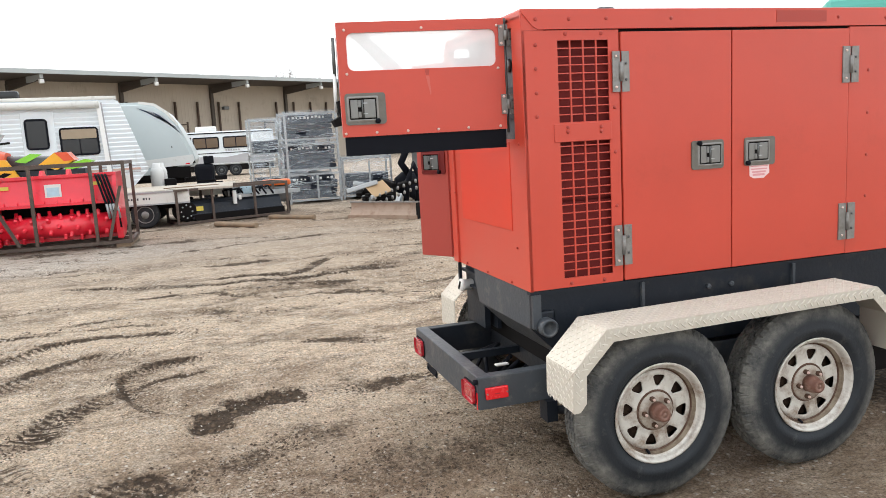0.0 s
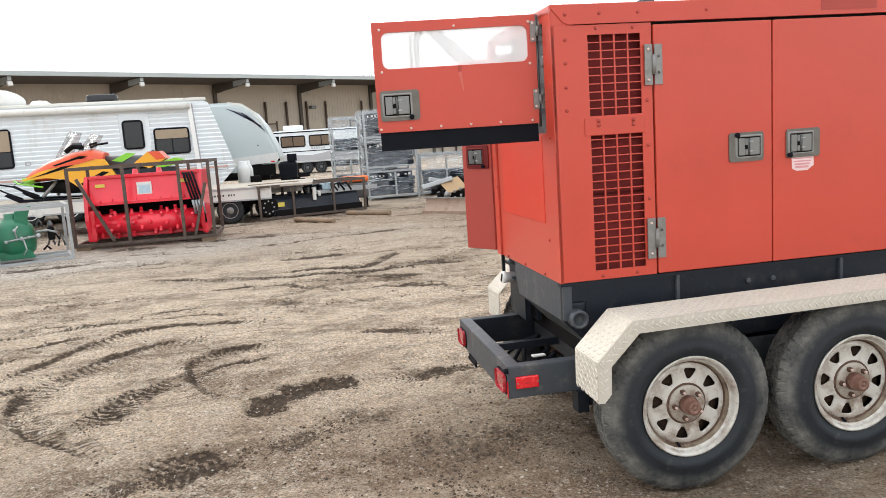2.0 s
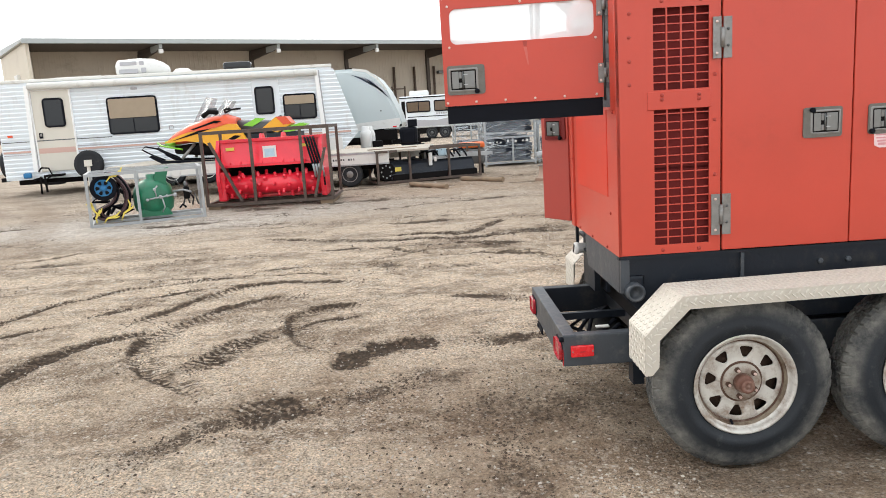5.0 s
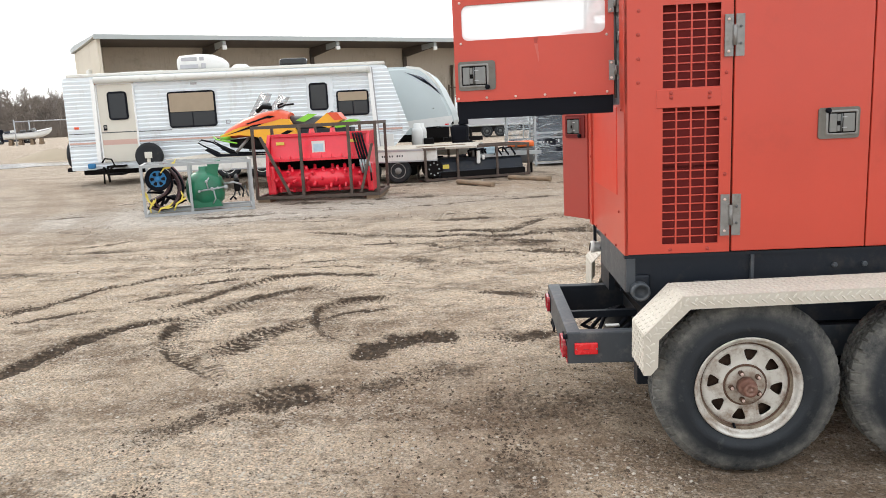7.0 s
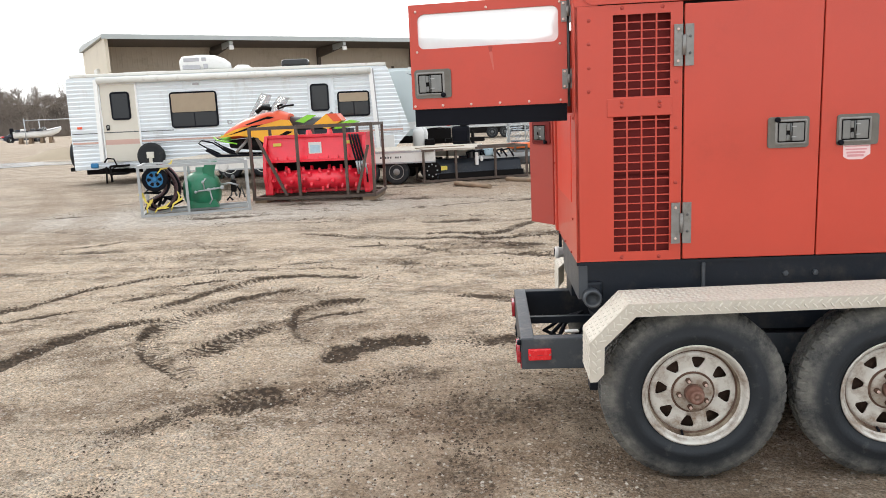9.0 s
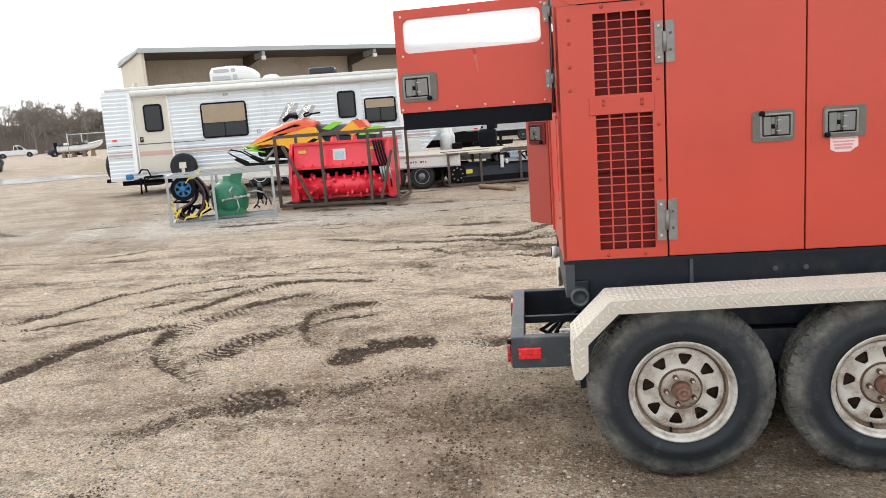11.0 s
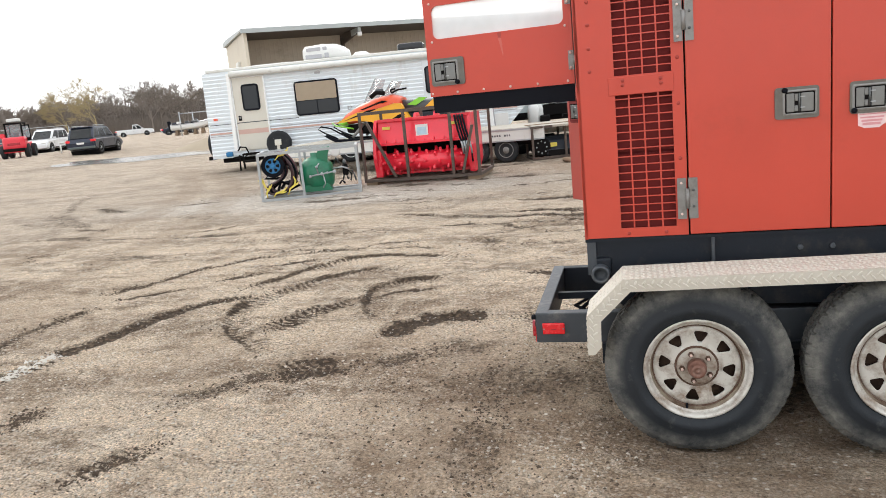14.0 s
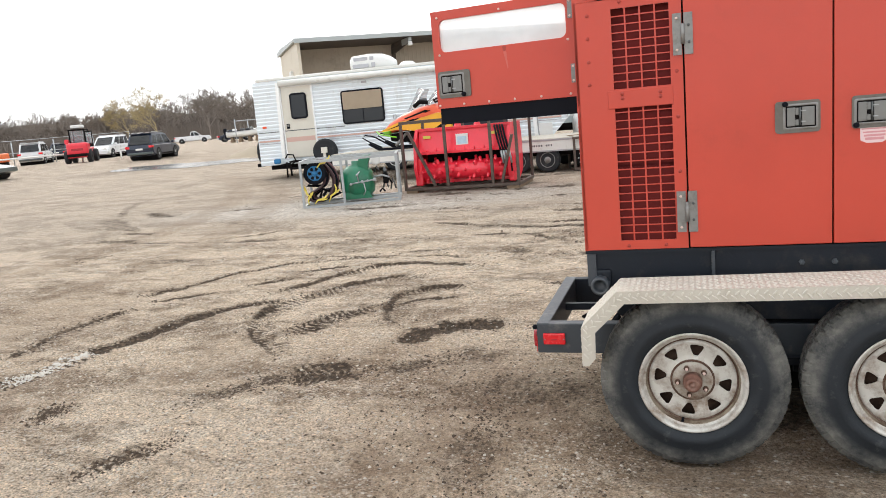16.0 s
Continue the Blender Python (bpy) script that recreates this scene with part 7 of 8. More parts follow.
def blast_pot():
    g = thing("blasting_unit", "green pressure pot with hoses in a galvanised cage", "blasting unit", Matrix.Translation((-6.58, 8.62, 0)) @ pose(0, 0, 0, 0, 0, 21.7))
    W, Dp, Hh = 1.74, 1.05, 0.86
    cage(g, W, Dp, Hh, 0.046, GALV, (0.74,), 0.0)
    for y in (0.3, 0.72):
        part("floor_rail", boxes((0.03, W - 0.03, y, y + 0.06, 0.03, 0.075)), GALV, g)
    part("mid_rail", bar(bmesh.new(), (0.0, 0.5, 0.84), (W, 0.5, 0.84), 0.045), GALV, g)
    bm = lathe(bmesh.new(), [(0.05, 0.08), (0.22, 0.10), (0.30, 0.17), (0.325, 0.28), (0.325, 0.44), (0.29, 0.56), (0.20, 0.65), (0.09, 0.69), (0.085, 0.76)], 36, "z", (0.97, 0.48, 0))
    pot = part("pot", bm, GREEN, g, "green steel pressure pot")
    part("funnel", prism(bmesh.new(), [(1.0, 0.60), (1.04, 0.80), (1.08, 0.84), (1.26, 0.86), (1.20, 0.68), (1.2, 0.45)], 0.30, 0.60, "y"), GREEN, pot)
    part("pot_foot", prism(bmesh.new(), [(0.70, 0.076), (1.24, 0.076), (1.18, 0.2), (0.76, 0.2)], 0.2, 0.62, "y"), GREEN, pot)
    part("gauge", lathe(bmesh.new(), [(0.09, 0.22), (0.09, 0.18), (0.05, 0.175)], 24, "y", (1.36, 0, 0.76)), WHITE, pot)
    bm = bmesh.new()
    sweep(bm, [(0.86, 0.13, 0.36), (1.00, 0.11, 0.38), (1.32, 0.12, 0.41)], 0.014, 8)
    sweep(bm, [(1.02, 0.11, 0.38), (1.00, 0.10, 0.52), (1.05, 0.12, 0.58)], 0.012, 8)
    sweep(bm, [(1.1, 0.11, 0.39), (1.13, 0.1, 0.22), (1.08, 0.12, 0.14)], 0.011, 8)
    for x, z, r in ((0.87, 0.36, 0.024), (1.31, 0.41, 0.034), (1.0, 0.52, 0.026), (1.08, 0.39, 0.03), (1.18, 0.40, 0.022)):
        lathe(bm, [(r, 0.14), (r, 0.085), (r * 0.5, 0.08)], 10, "y", (x, 0, z))
    part("valve", bm, GALV, pot, "pale metal valves and pipes")
    part("regulator", rbox(1.45, 1.55, 0.34, 0.46, 0.30, 0.50, 0.025), PIT, g)
    part("regulator_cap", lathe(bmesh.new(), [(0.035, 0.50), (0.04, 0.54), (0.03, 0.58), (0.012, 0.60)], 14, "z", (1.50, 0.40, 0)), STEEL_D, g)
    bm = bmesh.new()
    sweep(bm, [(1.28, 0.3, 0.45), (1.45, 0.24, 0.47), (1.58, 0.27, 0.42)], 0.016, 8)
    part("coupling", bm, GALV, g)
    rnd = random.Random(41)
    for k in range(13):
        # long loops that hang over the top rail and bulge towards the tank
        q = 1 - 0.035 * (k % 5) + rnd.uniform(-0.05, 0.05)
        dx, y = rnd.uniform(-0.03, 0.03), 0.10 + 0.035 * k
        loop = [(0.30, 0.84), (0.42, 0.80), (0.54, 0.66), (0.60, 0.48), (0.56, 0.30), (0.44, 0.16), (0.26, 0.10), (0.12, 0.14), (0.10, 0.24), (0.22, 0.30), (0.36, 0.38), (0.42, 0.52), (0.38, 0.68), (0.30, 0.76)]
        pts = [(0.36 + (u - 0.36) * q + dx, y + rnd.uniform(-0.015, 0.015), 0.10 + (z - 0.10) * (0.9 + 0.1 * q)) for u, z in loop]
        line = smooth_line(pts + pts[:1], 4)[:-1]
        part("hose", sweep(bmesh.new(), [tuple(p) for p in line], 0.019, 7, True), (HOSE, HOSE_P, BLACK)[k % 3], g, "coiled maroon and black hose")
    wh = part("hose_wheel", lathe(bmesh.new(), [(0.135, 0.06), (0.19, 0.04), (0.205, 0.06), (0.205, 0.13), (0.13, 0.14)], 28, "y", (0.24, 0, 0.62)), BLACK, g, "black tyre on a blue hub")
    part("wheel_hub", lathe(bmesh.new(), [(0.14, 0.06), (0.13, 0.05), (0.05, 0.06), (0.04, 0.035), (0.01, 0.03)], 10, "y", (0.24, 0, 0.62), smooth=False), BLUE, wh, "bright blue spoked hub")
    for k in range(6):
        a = k * math.tau / 6
        slot = prism(bmesh.new(), [(0.24 + r * math.cos(a + e), 0.62 + r * math.sin(a + e)) for r, e in ((0.06, -0.25), (0.11, -0.3), (0.118, 0.0), (0.11, 0.3), (0.06, 0.25))], 0.040, 0.056, "y")
        part("hub_slot", slot, PIT, wh)
    rnd = random.Random(4)
    for x, z, a in ((0.10, 0.20, 70), (0.30, 0.14, -10), (0.58, 0.24, 50), (0.44, 0.80, 20), (0.04, 0.34, 100)):
        for k in range(3):
            e = radians(a + rnd.uniform(-35, 35) + 180 * (k == 1))
            ln = rnd.uniform(0.10, 0.2)
            pts = [(x, 0.06, z), (x + 0.5 * ln * math.cos(e), 0.04, z + 0.5 * ln * math.sin(e)), (x + ln * math.cos(e + 0.3), 0.045, z + ln * math.sin(e + 0.3) - 0.02)]
            part("strap", sweep(bmesh.new(), pts, [0.024, 0.020, 0.010], 4), YELLOW, g, "yellow tie strap")
    for k in range(9):
        x, y, z = rnd.uniform(0.1, 0.7), rnd.uniform(0.5, 0.9), rnd.uniform(0.1, 0.6)
        pts = [(x, y, z), (x + rnd.uniform(-0.2, 0.2), y - 0.1, z + rnd.uniform(-0.15, 0.2)), (x + rnd.uniform(-0.3, 0.3), y, max(0.09, z + rnd.uniform(-0.3, 0.2)))]
        part("hose", sweep(bmesh.new(), pts, 0.03, 7), BLACK, g, "loose black hose")
    for k in range(5):
        x, z = 1.3 + 0.07 * k, rnd.uniform(0.15, 0.55)
        part("pipe_fitting", sweep(bmesh.new(), [(x, 0.45, z), (x + 0.05, 0.4, z + rnd.uniform(0.05, 0.2)), (x + 0.1, 0.42, z)], 0.017, 7), BLACK if k % 2 else STEEL_D, g)


blast_pot()


def brush_cutter():
    b = thing("brush_cutter", "dark blue-grey brush cutter in a low brown cage", "brush cutter", Matrix.Translation((-2.40, 12.95, 0)) @ pose(0, 0, 0, 0, 0, 20))
    cage(b, 2.35, 0.75, 0.74, 0.048, CAGE, (0.72, 1.62), 0.03)
    part("cover_board", boxes((-0.02, 1.1, 0.66, 0.77, 0.742, 0.756)), WOOD, b, "weathered board laid on the cage")
    part("deck", prism(bmesh.new(), [(0.14, 0.06), (0.06, 0.12), (0.07, 0.20), (0.16, 0.40), (0.26, 0.48), (0.45, 0.50), (0.7, 0.44), (0.7, 0.06)], 0.30, 2.25, "x"), CUTTER, b)
    part("deck_flange", boxes((0.30, 2.25, 0.035, 0.075, 0.185, 0.215)), CUTTER, b)
    part("cutting_edge", boxes((0.34, 2.28, 0.02, 0.06, 0.06, 0.2)), PIT, b)
    bm = lathe(bmesh.new(), [(0.20, 0.4), (0.21, 0.08), (0.17, 0.06), (0.05, 0.055)], 24, "y", (0.20, 0, 0.28))
    part("gearbox", bm, PIT, b)
    for k in range(8):
        a = k * math.tau / 8
        part("cover_bolt", lathe(bmesh.new(), [(0.018, 0.20), (0.018, 0.055), (0.01, 0.05)], 8, "y", (0.20 + 0.11 * math.cos(a), 0, 0.28 + 0.13 * math.sin(a))), GALV, b)
    part("decal", boxes((0.40, 0.54, 0.070, 0.078, 0.27, 0.36)), YELLOW, b)
    for k in range(6):
        x = 1.1 + 0.16 * k
        part("hose", sweep(bmesh.new(), [(x, 0.35, 0.45), (x - 0.08, 0.2, 0.62), (x + 0.08, 0.12, 0.66), (x + 0.2, 0.16, 0.5), (x + 0.24, 0.3, 0.4)], 0.022, 8), BLACK, b)
    part("motor", rbox(1.15, 1.5, 0.3, 0.6, 0.44, 0.68, 0.04), STEEL_D, b)
    part("jug", rbox(1.42, 1.62, 0.10, 0.3, 0.52, 0.70, 0.05, 3), LABELB, b, "pale blue plastic jug")
    part("rag", rbox(1.18, 1.26, 0.06, 0.12, 0.34, 0.62, 0.02), WHITE, b)
    part("rag", rbox(1.30, 1.36, 0.05, 0.10, 0.42, 0.52, 0.02), WHITE, b)


brush_cutter()


def log(x0, y0, x1, y1, r, label):
    bm = bmesh.new()
    n = 7
    pts = [(x0 + (x1 - x0) * k / n, y0 + (y1 - y0) * k / n, r * 0.92 + 0.006 * math.sin(k * 2.1)) for k in range(n + 1)]
    sweep(bm, pts, [r * (1 + 0.06 * math.sin(k * 1.7)) for k in range(n + 1)], 10)
    solid("timber_post", bm, WOOD, label, "timber post", "timber posts on the dirt")


log(-1.68, 12.45, -0.92, 11.45, 0.050, "short weathered round timber post lying on the dirt")
log(-0.62, 12.95, 0.22, 12.20, 0.052, "weathered round timber post lying beside the cage")


def wrapped_rack(x, y, w, d, h, tiers, turn, seed, goods=1.0):
    """A stacking rack in stretch wrap; goods is how full its tiers are."""
    k = thing("wrapped_rack", "galvanised stacking rack of dark goods in clear wrap" if goods else "low galvanised rack wound in crumpled clear wrap", "storage rack", Matrix.Translation((x, y, 0)) @ pose(0, 0, 0, 0, 0, turn), group="wrapped racks")
    rnd = random.Random(seed)
    for px in (0, w):
        for py in (0, d):
            part("post", bar(bmesh.new(), (px, py, 0), (px, py, h), 0.05), GALV, k)
    th = h / tiers
    for t in range(tiers):
        z = t * th + 0.08
        for a, c in (((0, 0, z), (w, 0, z)), ((0, d, z), (w, d, z)), ((0, 0, z), (0, d, z)), ((w, 0, z), (w, d, z)), ((0, 0, z + th - 0.12), (w, 0, z + th - 0.12)), ((0, d, z + th - 0.12), (w, d, z + th - 0.12))):
            part("beam", bar(bmesh.new(), a, c, 0.045), GALV, k)
        if t == 0 or not goods:
            part("mid_post", bar(bmesh.new(), (w * 0.55, -0.01, z), (w * 0.55, -0.01, z + th * 0.8), 0.045), GALV, k)
        n = int(5 * goods)
        for i in range(n):
            zz = z + 0.03 + i * (th - 0.18) / 5
            bm = rbox(0.05 + rnd.uniform(0, 0.06), w - 0.05 - rnd.uniform(0, 0.06), 0.05 + rnd.uniform(0, 0.06), d - 0.06, zz, zz + (th - 0.18) / 5 - rnd.uniform(0.004, 0.02), 0.02, 1)
            part("carton", bm, GOODS, k)
        if n == 5:
            for i in range(11):
                if rnd.random() < 0.8:
                    u = 0.10 + i * (w - 0.24) / 11
                    zz = z + th - 0.26 + rnd.uniform(-0.01, 0.02)
                    part("slot", boxes((u, u + rnd.uniform(0.03, 0.07), 0.030, 0.045, zz, zz + rnd.uniform(0.03, 0.07))), LABELW, k)
        elif not goods:
            for i in range(4):
                zz = z + 0.05 + 0.14 * i
                part("frame_member", bar(bmesh.new(), (0.05, 0.15 + 0.2 * i, zz), (w - 0.05, 0.2 + 0.15 * i, zz + rnd.uniform(-0.05, 0.1)), 0.07), GALV if i % 2 else GOODS, k)
    # crumpled film round the whole load, and white strips painting glints along its folds
    bm, folds = bmesh.new(), bmesh.new()
    us = [0, 0.2, 0.4, 0.6, 0.8, 1.0]
    ring = [(u * w, 0) for u in us] + [(w, u * d) for u in us[1:]] + [(w - u * w, d) for u in us[1:]] + [(0, d - u * d) for u in us[1:-1]]
    nz = int(h / 0.16)
    rows = []
    for j in range(nz + 1):
        rows.append([bm.verts.new((px + (px - w / 2) * 0.08 * rnd.uniform(0.2, 1.0) * (1 if rnd.random() < 0.6 else 0.2), py + (py - d / 2) * 0.10 * rnd.uniform(0.2, 1.0), 0.05 + (h - 0.02) * j / nz + rnd.uniform(-0.05, 0.05) * (0 < j < nz))) for px, py in ring])
    for a, c in zip(rows, rows[1:]):
        for i in range(len(ring)):
            if rnd.random() < 0.9:
                bm.faces.new((a[i], a[(i + 1) % len(ring)], c[(i + 1) % len(ring)], c[i]))
    part("stretch_film", bm, WRAP, k, "crumpled clear stretch film")
    for i in range(int(34 * h * (1 if goods == 1.0 else 1.4))):
        front = rnd.random() < 0.6
        ln, wd = rnd.uniform(0.2, 0.95), rnd.uniform(0.002, 0.009)
        u, z, tilt = rnd.uniform(0, 1), rnd.uniform(0.05, h - 0.05), rnd.gauss(0.02, 0.13)
        pts = []
        for f in (-0.5, 0.0, 0.5):
            q = min(1.02, max(-0.02, u + f * ln / (w if front else d)))
            zz = z + f * ln * math.tan(tilt) + 0.02 * math.sin(5 * f + i)
            pts.append((q * w, -0.055 - 0.01 * rnd.random(), zz) if front else (-0.05 - 0.01 * rnd.random(), q * d, zz))
        sweep(folds, pts, [wd * 0.3, wd, wd * 0.3], 3)
    part("film_folds", folds, FOLD, k, "white strips drawn as folds and glints of gathered film")
    return k


wrapped_rack(0.05, 16.45, 1.30, 1.1, 2.30, 3, 6, 1)
wrapped_rack(-0.72, 21.6, 0.95, 1.0, 2.35, 2, 4, 2, 0.41)
wrapped_rack(1.46, 16.8, 1.25, 1.0, 1.10, 1, -4, 3, 0.61)
wrapped_rack(0.25, 22.4, 1.2, 1.0, 2.30, 2, 4, 4)


def plow():
    p = thing("plow_blade", "worn rust-brown plow blade standing on the dirt", "plow blade", Matrix.Translation((0.92, 11.95, 0)) @ pose(0, 0, 0, 0, 0, -46))
    arc = [(0.10 * math.sin(radians(a)) - 0.08, 0.31 * a / 110) for a in range(0, 111, 11)]
    bm = prism(bmesh.new(), arc + [(u + 0.015, z) for u, z in arc[::-1]], 0.0, 1.62, "x")
    part("mouldboard", bm, PLOW, p)
    part("wear_edge", boxes((0.0, 1.62, -0.115, -0.095, 0.0, 0.07)), PLOW, p)
    part("top_edge", boxes((-0.01, 1.63, -0.01, 0.03, 0.30, 0.325)), STEEL, p)
    part("end_plate", boxes((1.60, 1.63, -0.1, 0.12, 0.0, 0.3)), PIT, p)
    part("brace", boxes((0.4, 0.46, 0.02, 0.3, 0.1, 0.16), (1.1, 1.16, 0.02, 0.3, 0.1, 0.16)), PIT, p)


plow()


def scrap_and_parts():
    s = thing("scrap_pile", "heap of black machine parts, straps and a torn carton", "scrap pile", Matrix.Translation((2.2, 13.1, 0)))
    rnd = random.Random(12)
    for k in range(16):
        x, y = rnd.uniform(-0.9, 0.9), rnd.uniform(-0.5, 0.6)
        L = rnd.uniform(0.3, 0.8)
        bm = rbox(-L / 2, L / 2, -0.06, 0.06, -0.05, 0.05, 0.015, 1)
        bm.transform(Matrix.Translation((x, y, 0.12 + 0.14 * (k % 4))) @ pose(0, 0, 0, rnd.uniform(-20, 20), rnd.uniform(-25, 25), rnd.uniform(0, 180)))
        part("metal_part", bm, PIT if k % 3 else GALV, s)
    bm = boxes((-0.22, 0.22, -0.2, 0.2, -0.008, 0.008))
    bm.transform(Matrix.Translation((-0.55, -0.3, 0.48)) @ pose(0, 0, 0, 34, -14, 15))
    part("carton_flap", bm, CARD, s, "torn sheet of brown cardboard")
    part("tub", rbox(-0.75, -0.2, -0.1, 0.4, 0.0, 0.36, 0.05), PIT, s)
    for k in range(3):
        x = 0.1 + 0.25 * k
        part("hose", sweep(bmesh.new(), [(x, 0.1, 0.1), (x + 0.1, 0.0, 0.7), (x + 0.2, 0.05, 0.95 - 0.1 * k), (x + 0.35, 0.1, 0.6), (x + 0.3, 0.2, 0.1)], 0.06, 8), BLACK, s, "thick black hose")
    for k in range(2):
        for i in range(10):
            ring = lathe(bmesh.new(), [(0.03, -0.022), (0.042, 0.0), (0.03, 0.022)], 8, "x", (-0.7 + 0.13 * i, -0.55 + 0.03 * k, 0.18 + 0.14 * k + 0.04 * i))
            part("chain_link", ring, STEEL, s, "loose grey chain link")


scrap_and_parts()


def excavator():
    e = thing("excavator", "grey compact excavator with its boom raised", "excavator", Matrix.Translation((0, 15.6, 0)))
    part("boom", prism(bmesh.new(), [(1.60, 4.16), (1.66, 4.27), (1.80, 4.27), (2.86, 3.25), (3.75, 2.0), (3.7, 1.3), (3.4, 1.3), (3.35, 1.9), (2.62, 3.05)], -0.13, 0.13, "y"), GREYST, e, "grey box-section boom")
    part("dipper", prism(bmesh.new(), [(1.36, 3.95), (1.45, 4.08), (1.66, 4.27), (1.66, 4.12), (1.48, 3.8), (1.44, 2.35), (1.34, 2.35)], -0.09, 0.09, "y"), NAVY_LT, e, "dark dipper arm")
    bm = bmesh.new()
    sweep(bm, [(1.27, 0, 3.1), (1.24, 0, 2.2)], 0.045, 10)
    part("ram_rod", bm, WHITE, e, "pale hydraulic ram")
    bm = bmesh.new()
    sweep(bm, [(1.28, 0, 3.95), (1.27, 0, 3.05)], 0.045, 10)
    part("ram_barrel", bm, STEEL_D, e)
    part("bucket", prism(bmesh.new(), [(1.25, 2.45), (1.45, 2.5), (1.55, 2.2), (1.45, 1.9), (1.2, 1.85), (1.12, 2.0), (1.3, 2.1)], -0.25, 0.25, "y"), PIT, e, "black bucket")
    part("house", rbox(3.2, 5.2, -0.8, 0.8, 0.75, 1.7, 0.1), STEEL_D, e)
    part("cab", rbox(3.9, 4.9, -0.75, 0.1, 1.7, 2.5, 0.12), GLASS_D, e)
    for y in (-0.75, 0.45):
        part("track", skin(bmesh.new(), [(2.7, 0.15, 0.15, 0.5), (2.9, 0.16, 0.0, 0.66), (5.0, 0.16, 0.0, 0.66), (5.2, 0.15, 0.15, 0.5)], 10), BLACK, e).location = (0, y + 0.15, 0)
    part("blade", prism(bmesh.new(), [(2.35, 0.05), (2.25, 0.2), (2.3, 0.5), (2.42, 0.5), (2.42, 0.05)], -0.8, 0.8, "y"), PIT, e)
    part("hose_bundle", sweep(bmesh.new(), [(3.3, -0.2, 1.5), (2.9, -0.25, 1.3), (2.7, -0.25, 0.9), (2.9, -0.2, 0.6)], 0.09, 8), BLACK, e)


excavator()


def orange_machine():
    o = thing("pressure_washer", "orange engine-driven washer behind the low cage", "pressure washer", Matrix.Translation((-0.25, 15.0, 0)))
    part("case", rbox(-0.30, 0.2, -0.3, 0.3, 0.22, 0.58, 0.05), STEEL_D, o)
    part("top_lid", rbox(-0.4, 0.22, -0.3, 0.3, 0.60, 0.72, 0.04), ORANGE, o)
    part("stand", boxes((-0.33, -0.28, -0.28, 0.28, 0, 0.26), (0.12, 0.17, -0.28, 0.28, 0, 0.26)), PIT, o)


orange_machine()

